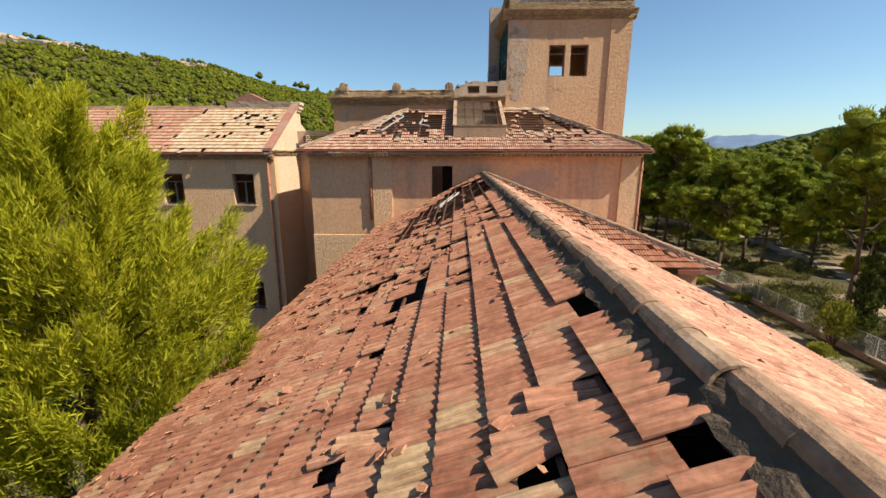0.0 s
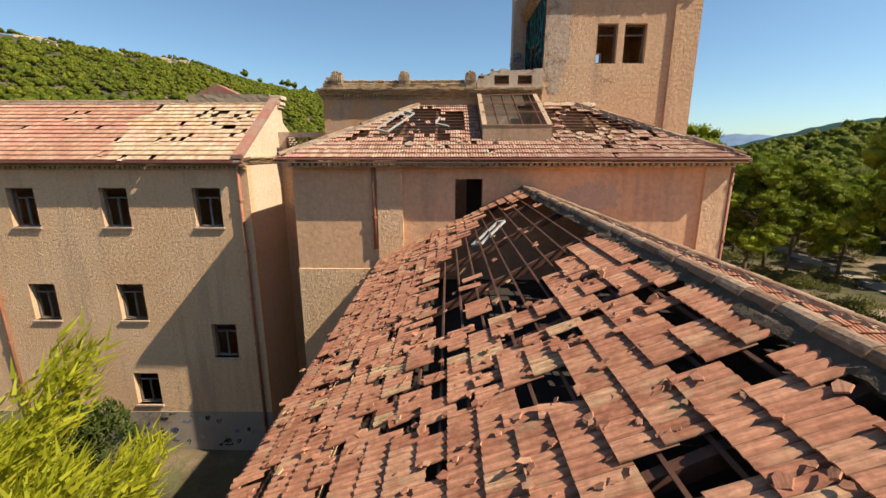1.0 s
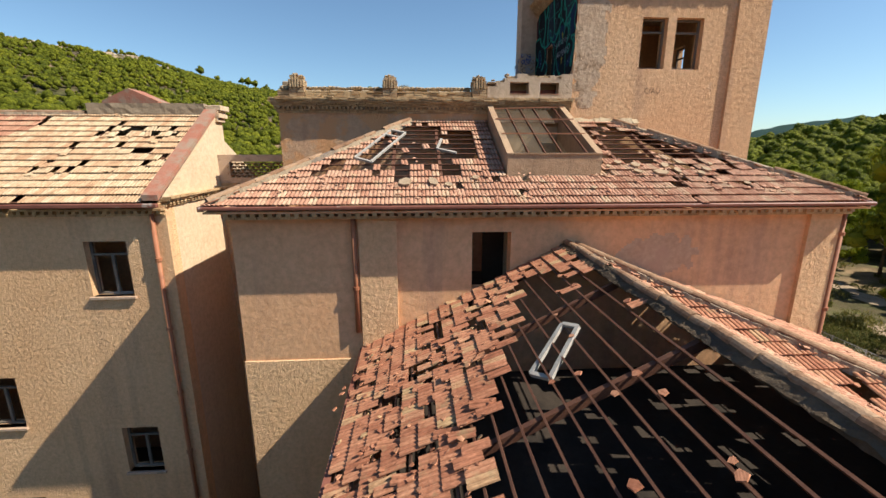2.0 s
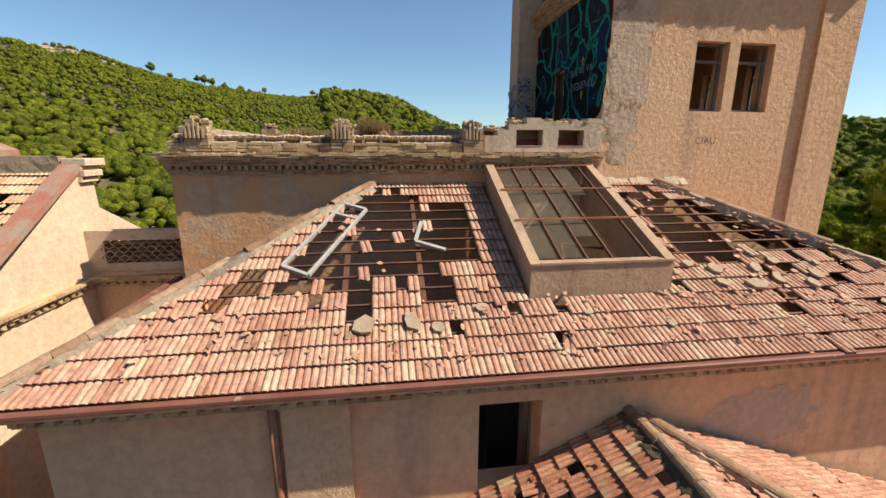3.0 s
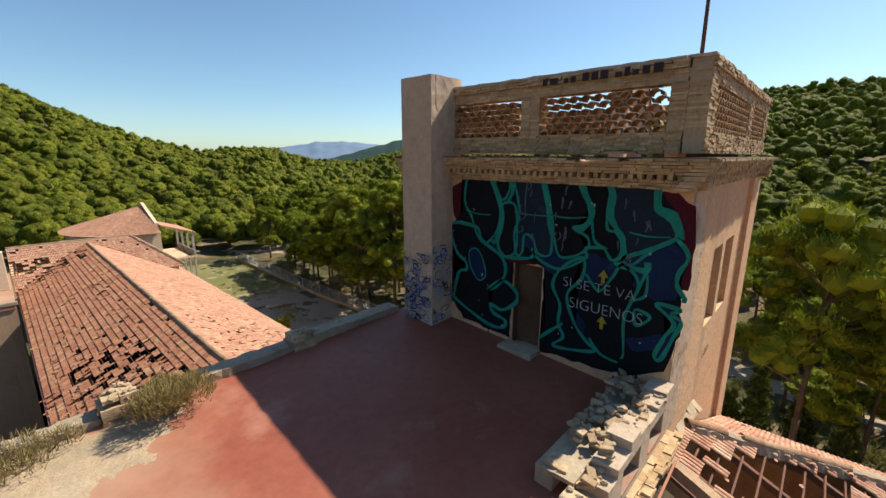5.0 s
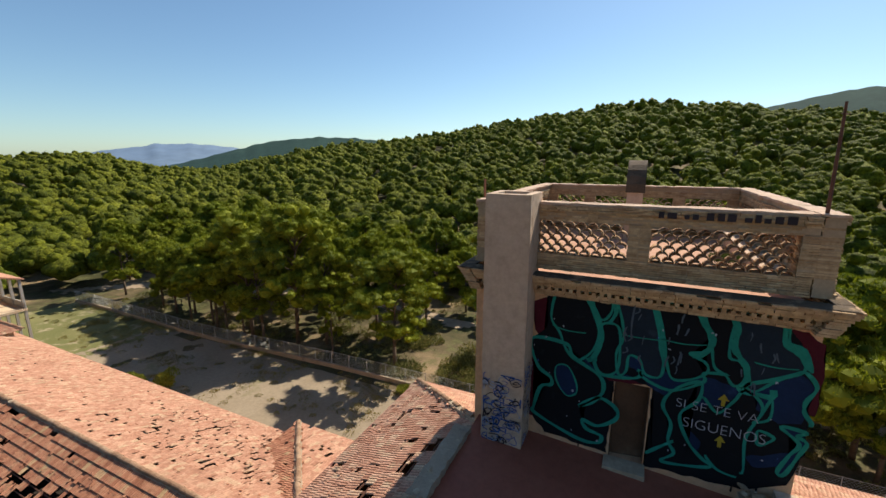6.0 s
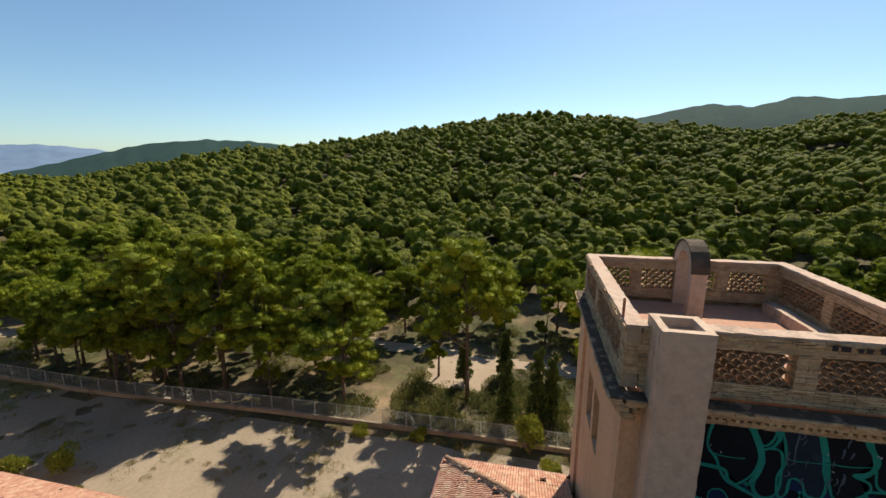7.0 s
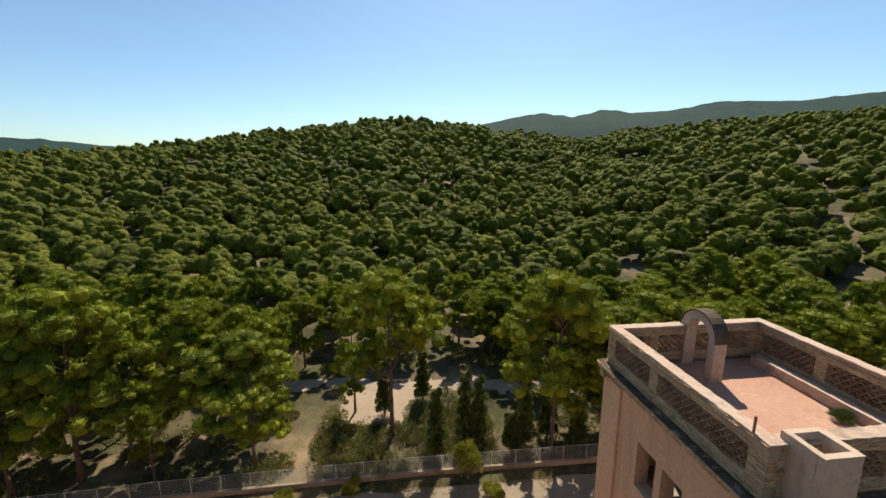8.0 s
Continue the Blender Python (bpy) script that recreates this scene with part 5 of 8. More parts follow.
for k, (a, b) in enumerate(((-7.1, -3.9), (-3.4, -0.84), (-0.34, 2.0))):
    kerb = thing("parapet", "low weathered mortar kerb along the terrace edge", "parapet", "terrace parapets", at=((a + b) / 2, 31.72, terrace_z((a + b) / 2, 31.72)))
    bm = bmesh.new()
    box(bm, (a - b) / 2, (b - a) / 2, -0.17, 0.2, -0.25, 0.16)
    roughen(bm, 0.14, 0.022, 60 + k)
    part("kerb_body", bm, M_MORTAR, kerb)
    stones = random.Random(70 + k)
    for q in range(int((b - a) * 3)):
        bm = bmesh.new()
        rubble(bm, stones, (stones.uniform((a - b) / 2, (b - a) / 2), stones.uniform(-0.12, 0.15), 0.15), stones.uniform(0.04, 0.09))
        part("stone", bm, M_ROCK, kerb)
bm = bmesh.new()
box(bm, HX0 + 0.05, HX0 + 0.4, HIGH_Y0 + 0.5, HIGH_Y1 - 0.5, 19.45, 20.05, 0.03)
tagged(part("parapet", bm, M_MORTAR), "low weathered parapet along the terrace edge", "parapet", "terrace parapets")

M_SCABBED = stucco_material("grey_worn_render", (0.54, 0.41, 0.295), (0.60, 0.48, 0.365), (0.28, 0.2, 0.14), 9.0, 0.04, 0.6, (0.36, 0.26, 0.18))
# mortar fillet where the broken roof meets the tower
bm = bmesh.new()
for a in np.arange(2.6, 5.2, 0.2):
    zt = EV_Z + PITCH * (HIGH_Y0 - EV_Y)
    prism(bm, [(a, HIGH_Y0 - 0.003, zt - 0.1), (a, HIGH_Y0 - 0.16 - 0.03 * math.sin(a * 9), zt - 0.05), (a, HIGH_Y0 - 0.003, zt + 0.12 + 0.03 * math.sin(a * 7))], (0.2, 0, 0))
bmesh.ops.remove_doubles(bm, verts=bm.verts, dist=0.002)
part("mortar_fillet", bm, M_ROCK, block, "pale mortar fillet against the tower")
# stub of a stair head with two small openings
stub = thing("stair_head", "ruined rendered stair head with two small openings and rubble top", "ruin", at=(0, 0, 0))
holes = [(0.5, 1.17, 19.6, 20.0), (1.57, 2.23, 19.6, 20.0)]
bites = [(-0.3, 0.02, 19.86, 20.4), (0.02, 0.3, 20.0, 20.4), (0.3, 0.75, 20.13, 20.4), (1.1, 1.45, 20.2, 20.4), (1.45, 1.9, 20.16, 20.4), (1.9, 2.3, 20.22, 20.4)]
part("wall", wall_mesh("y", 25.47, 0.35, -0.29, 2.7, 19.47, 20.28, holes + bites), M_SCABBED, stub)
bm = bmesh.new()
box(bm, -0.2, 2.7, 26.1, 26.35, 19.65, 20.05)
box(bm, -0.2, 2.7, 25.82, 26.1, 20.0, 20.06)
part("wall", bm, M_ROCK, stub)
for h in holes:
    bm = bmesh.new()
    box(bm, h[0] + 0.005, h[1] - 0.005, 25.46, 25.75, 19.602, 19.63)
    part("sill", bm, M_REDCOPE, stub, "red tiled sill")
rng = random.Random(8)
for k in range(200):
    bm = bmesh.new()
    x = rng.uniform(-0.1, 2.65)
    z = 20.12 + rng.uniform(-0.05, 0.07) + (0.06 if x > 0.4 else -0.12)
    if k % 3 == 0:
        box(bm, -rng.uniform(0.05, 0.11), 0.1, -0.055, 0.055, -0.025, 0.025, 0.006)
        one = part("brick", bm, M_BRICK, stub)
        one.matrix_basis = pose(x, rng.uniform(25.55, 26.28), z + 0.02, rng.uniform(-14, 14), rng.uniform(-14, 14), rng.uniform(0, 180))
        continue
    rubble(bm, rng, (x, rng.uniform(25.52, 26.32), z), rng.uniform(0.025, 0.07))
    part("stone", bm, (M_ROCK, M_MORTAR)[k % 2], stub)


# ---- tower ----
M_DOOR = surface("dark_door_wood", (0.10, 0.055, 0.03), (0.14, 0.08, 0.045), (0.2, 0.13, 0.08), 1.5, 18, 0.004, 0.7)
M_DECK = surface("faded_deck_screed", (0.48, 0.26, 0.175), (0.55, 0.325, 0.225), (0.34, 0.22, 0.15), 0.7, 9, 0.006, 0.9, 0.0, (0.54, 0.68), 1.3)
tower = thing("tower", "square ochre roughcast tower with brick corbels and a lattice parapet", "tower")
TY0, TY1 = HIGH_Y0, 31.72
T_TOP, T_CORB, T_PAR = 23.45, 24.0, 25.35
S_WIN = [(5.07, 5.98, 20.5, 22.16), (6.28, 7.27, 20.5, 22.16)]
E_WIN = [(27.3, 28.2, 20.5, 22.16), (29.2, 30.1, 20.5, 22.16)]
DOOR = (28.0, 28.66, 20.0, 21.8)
part("wall", wall_mesh("y", TY0, 0.5, TX0, TX1, 0, T_TOP, S_WIN), M_TOWER, tower)
part("wall", wall_mesh("y", TY1, -0.5, TX0, TX1, 0, T_TOP, S_WIN), M_TOWER, tower)
part("wall", wall_mesh("x", TX0, 0.5, TY0 + 0.5, TY1 - 0.5, 0, T_TOP, [DOOR]), M_TOWER, tower)
part("wall", wall_mesh("x", TX1, -0.5, TY0 + 0.5, TY1 - 0.5, 0, T_TOP, E_WIN), M_TOWER, tower)
for z in (19.5, 23.5):
    bm = bmesh.new()
    box(bm, TX0 + 0.5, TX1 - 0.5, TY0 + 0.5, TY1 - 0.5, z, z + 0.15)
    part("floor_slab", bm, M_CONCRETE, tower)
for w in S_WIN:
    window_frame(tower, "y", TY0, *w, 1, "open", False)
for w in E_WIN:
    window_frame(tower, "x", TX1, *w, -1, "open", False)
# a dark door leaf standing ajar
bm = bmesh.new()
box(bm, 0, 0.05, -0.63, 0, 0, 1.78)
leaf = part("door", bm, M_DOOR, tower, "dark brown wooden door standing ajar")
leaf.location, leaf.rotation_euler = (TX0 + 0.16, 28.64, 20.01), (0, 0, radians(9))
# dark boards lining the doorway
for y in (27.985, 28.625):
    bm = bmesh.new()
    box(bm, TX0 + 0.02, TX0 + 0.5, y + 0.02, y + 0.03, 20.0, 21.79)
    part("door_lining", bm, M_DOOR, tower)
# black crust on the ledge over the corbels
M_CRUST = surface("black_lichen_crust", (0.07, 0.052, 0.036), (0.14, 0.10, 0.065), (0.32, 0.22, 0.135), 1.4, 14, 0.02, 0.95, 0.0, (0.55, 0.62), 2.4)
for x0, x1, y0, y1 in ((TX0 - 0.33, TX0 + 0.02, TY0 - 0.3, TY1 + 0.3), (TX1 + 0.09, TX1 + 0.33, TY0 - 0.3, TY1 + 0.3), (TX0 + 0.02, TX1 + 0.09, TY0 - 0.33, TY0 - 0.03), (TX0 + 0.02, TX1 + 0.09, TY1 + 0.03, TY1 + 0.33)):
    bm = bmesh.new()
    box(bm, x0, x1, y0, y1, T_TOP + 0.46, T_TOP + 0.492, 0.012)
    part("ledge_crust", bm, M_CRUST, tower, "black lichen crust on the ledge")
# corner pilasters
for y, s in ((TY0, -1), (TY1, 1)):
    bm = bmesh.new()
    box(bm, TX1 - 1.05, TX1 + 0.1, min(y, y + s * 0.1), max(y, y + s * 0.1), 0, T_TOP)
    part("pilaster", bm, M_TOWER, tower)
    bm = bmesh.new()
    box(bm, TX1, TX1 + 0.1, min(y, y - s * 1.0), max(y, y - s * 1.0), 0, T_TOP)
    part("pilaster", bm, M_TOWER, tower)
bm = bmesh.new()
box(bm, TX0, TX1, TY0, TY1, T_TOP, 23.7)
part("corbel_core", bm, M_MORTAR, tower)
TSTEPS = [(0.04, 0.05, 0.22, 0.0), (0.08, 0.05, 0.24, 0.0), (0.11, 0.05, 0.2, 0.0), (0.17, 0.08, 0.075, 0.07), (0.19, 0.05, 0.22, 0.0), (0.24, 0.05, 0.24, 0.0), (0.28, 0.05, 0.2, 0.0), (0.32, 0.05, 0.24, 0.0), (0.36, 0.045, 0.22, 0.0)]
# a corbel run along each side, carried round the corners
cornice(tower, [(TX0 - 0.02, TY1), (TX0 - 0.02, TY0 - 0.2)], T_TOP, TSTEPS, 101)
cornice(tower, [(TX0 - 0.3, TY0), (TX1 + 0.3, TY0)], T_TOP, TSTEPS, 102)
cornice(tower, [(TX1, TY0 - 0.3), (TX1, TY1 + 0.3)], T_TOP, TSTEPS, 103)
cornice(tower, [(TX1 + 0.3, TY1), (TX0 - 0.3, TY1)], T_TOP, TSTEPS, 104)
M_JOINT = surface("sandy_joint_mortar", (0.42, 0.31, 0.2), (0.5, 0.38, 0.25), (0.28, 0.2, 0.13), 1.2, 16, 0.01)
PX0, PX1, PY0, PY1 = TX0 + 0.05, TX1 + 0.12, TY0 - 0.02, TY1 + 0.02


def parapet_side(axis, at, s, u0, u1, posts, seed):
    """A side of the tower parapet: plinth courses, brick piers, half-tile lattice between, coping courses. s: outward sign."""
    side = thing("lattice_parapet", "brick parapet side with half-round tile lattice panels", "parapet", "tower parapets")
    b = Bricks(seed, 0.008)

    def line(z, h, out, w, depth=0.3, a=u0, c=u1):
        p, q = (a, c)
        forward = (s < 0) if axis == "y" else (s > 0)
        if not forward:
            p, q = q, p
        if axis == "y":
            b.course(p, at, q, at, z, out, depth, h, w)
        else:
            b.course(at, p, at, q, z, out, depth, h, w)

    for k in range(8):
        line(T_CORB + k * 0.0413, 0.0413, 0.02 if k > 1 else 0.06, 0.2 + 0.02 * (k % 3))
    for k in range(8):
        line(25.02 + k * 0.0413, 0.0413, 0.0 if k < 5 else 0.05, 0.2 + 0.02 * (k % 3))
    for c, w in posts:
        for k in range(16):
            line(24.33 + k * 0.0433, 0.0433, 0.01, 0.2 + 0.04 * (k % 2), 0.3, c - w / 2, c + w / 2)
    b.made(side)
    # mortar behind the brick faces
    bm = bmesh.new()
    i0, i1 = sorted((at - s * 0.004, at - s * 0.27))
    for z0, z1, a, c in [(T_CORB, 24.32, u0, u1), (25.03, 25.34, u0, u1)] + [(24.3, 25.04, c - w / 2 + 0.012, c + w / 2 - 0.012) for c, w in posts]:
        box(bm, *((a, c, i0, i1) if axis == "y" else (i0, i1, a, c)), z0, z1)
    part("mortar_core", bm, M_JOINT, side)
    edges = sorted(posts)
    inner = at - s * 0.15
    for (c0, w0), (c1, w1) in zip(edges, edges[1:]):
        a, c = c0 + w0 / 2, c1 - w1 / 2
        panel = new("lattice_panel")
        panel.parent = side
        n = max(1, int((c - a) / 0.215))
        for r in range(6):
            for k in range(n + (r % 2)):
                u = a + (k + 0.5 - 0.5 * (r % 2)) * (c - a) / n
                if u < a + 0.02 or u > c - 0.02:
                    continue
                t = mesh_object("lattice_tile", LATTICE, None, panel)
                z = 24.33 + r * 0.112
                t.matrix_basis = pose(u, inner - 0.1, z, 0, 0, 0) if axis == "y" else pose(inner + 0.1, u, z, 0, 0, 90)
    return side


POSTS_X = [(PX0 + 0.25, 0.5), (PX0 + 0.25 + (PX1 - PX0 - 0.5) * 0.60, 0.4), (PX1 - 0.25, 0.5)]
parapet_side("y", PY0, -1, PX0, PX1, POSTS_X, 201)
parapet_side("y", PY1, 1, PX0, PX1, POSTS_X, 202)
parapet_side("x", PX0, -1, PY0 + 0.3, PY1 - 0.3, [(PY0 + 0.4, 0.25), (28.48, 0.4), (PY1 - 0.65, 0.8)], 203)
parapet_side("x", PX1, 1, PY0 + 0.3, PY1 - 0.3, [(PY0 + 0.4, 0.3), (27.4, 0.35), (30.1, 0.35), (PY1 - 0.4, 0.3)], 204)
for x0, x1, y0, y1 in ((PX0 - 0.03, PX1 + 0.03, PY0 - 0.03, PY0 + 0.34), (PX0 - 0.03, PX1 + 0.03, PY1 - 0.34, PY1 + 0.03), (PX0 - 0.03, PX0 + 0.34, PY0 + 0.34, PY1 - 0.34), (PX1 - 0.34, PX1 + 0.03, PY0 + 0.34, PY1 - 0.34)):
    bm = bmesh.new()
    box(bm, x0, x1, y0, y1, T_PAR, T_PAR + 0.05)
    roughen(bm, 0.16, 0.014, int(x0 * 10 + y0))
    part("coping", bm, M_COPING, tower, "weathered pink parapet coping")
bm = bmesh.new()
box(bm, PX0 + 0.26, PX1 - 0.26, PY0 + 0.26, PY1 - 0.26, 23.62, 23.86)
part("roof_deck", bm, M_DECK, tower, "faded pink roof screed")
bm = bmesh.new()
box(bm, PX0 + 0.9, 8.9, 25.95, 26.3, 23.86, 24.22)
roughen(bm, 0.15, 0.012, 5)
tagged(part("roof_bench", bm, M_COPING), "long low rendered kerb along the tower roof", "kerb")


def bell_arch():
    a = thing("bell_arch", "round-headed rendered bell arch standing on the tower roof", "arch", at=(8.64, 28.68, 23.86))
    bm = bmesh.new()
    n, ro, ri, d, spring = 12, 0.88, 0.56, 0.22, 1.42
    outer = [(-ro, 0.0)] + [(-ro * math.cos(math.pi * k / n), spring + ro * math.sin(math.pi * k / n)) for k in range(n + 1)] + [(ro, 0.0)]
    inner = [(-ri, 0.0)] + [(-ri * math.cos(math.pi * k / n), spring + ri * math.sin(math.pi * k / n)) for k in range(n + 1)] + [(ri, 0.0)]
    for k in range(len(outer) - 1):
        q = [outer[k], outer[k + 1], inner[k + 1], inner[k]]
        prism(bm, [(x, -d, z) for x, z in q], (0, 2 * d, 0))
    bmesh.ops.remove_doubles(bm, verts=bm.verts, dist=1e-4)
    part("arch", bm, M_STACK, a)
    bm = bmesh.new()
    for k in range(n):
        q = []
        for kk, r in ((k, ro), (k + 1, ro), (k + 1, ro + 0.05), (k, ro + 0.05)):
            q.append((-r * math.cos(math.pi * kk / n), -d - 0.04, spring + r * math.sin(math.pi * kk / n)))
        prism(bm, q, (0, 2 * d + 0.08, 0))
    bmesh.ops.remove_doubles(bm, verts=bm.verts, dist=0.003)
    part("hood", bm, M_OLDMORTAR, a, "dark weathered hood of the arch")


bell_arch()
# hollow corner chimney
ch = thing("chimney", "tall hollow rendered chimney stack at the tower corner", "chimney", at=(2.49, 30.85, 19.47))
for x0, x1, y0, y1 in ((-0.48, -0.33, -0.46, 0.46), (0.33, 0.48, -0.46, 0.46), (-0.33, 0.33, -0.46, -0.31), (-0.33, 0.33, 0.31, 0.46)):
    bm = bmesh.new()
    box(bm, x0, x1, y0, y1, 0.0, 6.12)
    roughen(bm, 0.2, 0.007, int(x0 * 9 + y0 * 7))
    part("stack_wall", bm, M_STACK, ch)
bm = bmesh.new()
box(bm, -0.33, 0.33, -0.31, 0.31, 0, 5.6)
part("flue", bm, M_DARK, ch)
# aerial pole and a rusted stub
bm = bmesh.new()
tube(bm, (0, 0, 0), (0.04, 0.02, 1.75), 0.03, 0.02, 8)
bar(bm, (-0.1, 0, 1.55), (0.14, 0.02, 1.58), 0.02, 0.02)
ob = tagged(part("aerial_pole", bm, M_RUST), "thin dark aerial pole fixed on the parapet", "pole")
ob.location = (2.95, 25.75, T_PAR + 0.03)
bm = bmesh.new()
tube(bm, (0, 0, 0), (0, 0, 0.42), 0.03, 0.03, 8)
ob = tagged(part("pipe_stub", bm, M_PIPE), "short rusted pipe stub on the parapet", "pipe")
ob.location = (3.2, 31.75, T_PAR + 0.04)
bm = bmesh.new()
box(bm, 2.3, 2.70, 27.95, 28.75, 19.9, 20.06, 0.01)
tagged(part("doorstep", bm, M_ROCK), "pale stone doorstep at the tower door", "step")

# ---- west wing ----
west = thing("west_wing", "three-storey ochre wing with a weathered tile roof and gable coping", "building", "wings of the house")
WY, WX, WZ = 22.88, -10.1, 16.15
wins = []
for k in range(9):
    x = -11.96 - k * 4.03
    wins.append((x - 0.6, x + 0.6, 13.4, 15.1))
    if k:
        wins.append((x - 0.6, x + 0.6, 9.05, 10.79))
        wins.append((x - 0.6, x + 0.6, 4.7, 6.35))
    else:
        wins.append((x - 0.57, x + 0.57, 7.2, 8.87))
part("wall", wall_mesh("y", WY, 0.45, -48.0, WX, 0, WZ, wins), M_STUCCO, west)
for w in wins[:16]:
    window_frame(west, "y", WY, *w, 1)
bm = bmesh.new()
prism(bm, [(WX, WY + 0.45, 0), (WX, 31.0, 0), (WX, 31.0, 16.15), (WX, 27.3, 18.05), (WX, 27.25, 18.95), (WX, 26.75, 18.98), (WX, WY + 0.45, 16.35)], (-0.45, 0, 0))
part("wall", bm, M_GABLE, west, "sunlit pale gable wall")
bm = bmesh.new()
prism(bm, [(-48.0, WY + 0.45, 0), (-48.0, 31.0, 0), (-48.0, 31.0, 16.15), (-48.0, 26.9, 18.85), (-48.0, WY + 0.45, 16.15)], (0.45, 0, 0))
part("wall", bm, M_GABLE, west)
bm = bmesh.new()
box(bm, -47.5, WX - 0.45, 30.6, 31.0, 0, 16.15)
part("wall", bm, M_STUCCO, west)
bm = bmesh.new()
box(bm, -47.5, WX - 0.46, WY + 0.46, 30.55, 15.2, 15.4)
part("attic_floor", bm, M_DARK, west)
# coping up the gable
bm = bmesh.new()
prism(bm, [(WX + 0.1, 22.45, 16.33), (WX + 0.1, 26.85, 19.08), (WX + 0.1, 26.85, 19.24), (WX + 0.1, 22.45, 16.49)], (-0.44, 0, 0))
part("coping", bm, M_REDCOPE, west, "red rendered gable coping")
bm = bmesh.new()
for w0, z0, z1 in ((0.1, 18.72, 18.86), (0.18, 18.86, 19.02), (0.13, 19.02, 19.12), (0.24, 19.12, 19.3)):
    box(bm, WX - 0.3, WX + w0, 26.72, 27.22 + w0, z0, z1, 0.015)
part("kneeler", bm, M_GABLE, west)
bm = bmesh.new()
box(bm, -14.5, WX - 0.34, 26.72, 27.0, 18.3, 19.36)
roughen(bm, 0.2, 0.015, 44)
part("parapet", bm, M_MORTAR, west, "weathered upstand wall on the ridge")
bm = bmesh.new()
prism(bm, [(-14.4, 27.4, 18.9), (-12.4, 27.4, 18.9), (-12.4, 27.4, 19.5), (-13.4, 27.4, 19.95), (-14.4, 27.4, 19.5)], (0, 0.9, 0))
part("dormer", bm, M_REDCOPE, west, "small red gabled vent")
cornice(west, [(WX, WY), (WX, 27.2)], 16.1, [(0.06, 0.07, 0.27, 0), (0.12, 0.08, 0.11, 0.1), (0.16, 0.07, 0.27, 0), (0.22, 0.07, 0.3, 0)], 301)
bm = bmesh.new()
box(bm, -48, WX + 0.05, 22.4, 22.53, 16.13, 16.25, 0.02)
part("gutter", bm, M_GUTTER, west)
cornice(west, [(-48, WY), (WX, WY)], 15.85, [(0.08, 0.07, 0.27, 0), (0.16, 0.09, 0.11, 0.1), (0.22, 0.07, 0.3, 0)], 302)
drainpipe(west, -10.45, WY - 0.09, 2.3, 15.9)
drainpipe(west, -22.0, WY - 0.09, 2.3, 15.9)
roof = new("roof")
roof.parent = west
sw = Slope((WX - 0.4, 22.5, 16.25), (-1, 0, 0), (0, 4.35, 2.72))
hgt = math.hypot(4.35, 2.72)


def west_hurt(u, v):
    few = 0.5 * patch(u, v, 90, 0.8, 0.9, 0.4) * (v > 3.2)
    return few + 0.9 * blob(u, v, 1.9, 3.9, 1.3, 0.3) * ragged(u, v, 0.3, 91, 0.4, 0.6) + 0.9 * blob(u, v, 1.1, 2.7, 0.35, 0.2) + 0.7 * patch(u, v, 92, 0.5, 0.6, 0.4) * (u < 6) + 0.008


def faded_end(u, v):
    return u + 0.8 * lump(u, v, 1.2, 17) < 5.6


lay_tiles(roof, sw, 8.0, hgt, lambda u, v: v < hgt - 0.1 and faded_end(u, v), west_hurt, None, "cream", 92, 0.6, TC)
lay_tiles(roof, sw, 37.0, hgt, lambda u, v: v < hgt - 0.1 and not faded_end(u, v), west_hurt, None, True, 91, 0.3, TC, True)
lay_battens(roof, sw, 0, 37.0, 0.1, hgt, TC * 2)
nw = Slope((WX - 0.4, 31.2, 16.05), (-1, 0, 0), (0, -4.2, 2.6))
lay_tiles(roof, nw, 37.0, math.hypot(4.2, 2.6), lambda u, v: u > 0.2, lambda u, v: 0.0, None, True, 93, 0.0, TC, True)
lay_caps(roof, (-14.6, 26.85, 18.98), (-47.6, 26.85, 18.98), 94)
# painted base band
bm = bmesh.new()
box(bm, -48, WX, WY - 0.03, WY, 2.0, 4.3)
part("painted_base", bm, M_CONCRETE, west, "grey scrawled base band")

# link with a lattice balustrade between the west wing and the high block
link = thing("link_building", "low link with a lattice balustrade between wing and block", "building")
bm = bmesh.new()
box(bm, WX, HX0, 26.6, 30.8, 0, 16.5)
part("wall", bm, M_STUCCO, link)
cornice(link, [(WX, 26.6), (HX0, 26.6)], 16.1, [(0.06, 0.07, 0.27, 0), (0.12, 0.08, 0.11, 0.1), (0.18, 0.07, 0.27, 0), (0.26, 0.08, 0.3, 0)], 303)
bm = bmesh.new()
box(bm, WX, HX0, 26.55, 26.8, 16.5, 16.72)
box(bm, WX, HX0, 26.55, 26.8, 17.3, 17.55)
box(bm, WX, WX + 0.4, 26.55, 26.8, 16.72, 17.3)
part("balustrade", bm, M_COPING, link)
panel = new("lattice_panel")
panel.parent = link
for r in range(5):
    for k in range(10 + r % 2):
        t = mesh_object("lattice_tile", LATTICE, None, panel)
        t.matrix_basis = pose(WX + 0.52 + (k - 0.5 * (r % 2)) * 0.215, 26.57, 16.72 + r * 0.112)


# ---- buildings beyond the north wing ----
annex = thing("annex", "low flat-roofed annex with a red terrace beside the north wing", "building")
AX0, AX1, AY = -16.0, -4.6, 65.0
# the annex front's shade is put into this darker brown render
part("wall", wall_mesh("y", AY, 0.4, AX0, AX1, 0, 13.3, [(-9.75, -8.95, 10.9, 12.15), (-7.65, -7.0, 10.9, 12.15), (-6.45, -5.8, 10.9, 12.15), (-13.0, -12.2, 10.9, 12.15)]), M_KERB_SHADE, annex)
bm = bmesh.new()
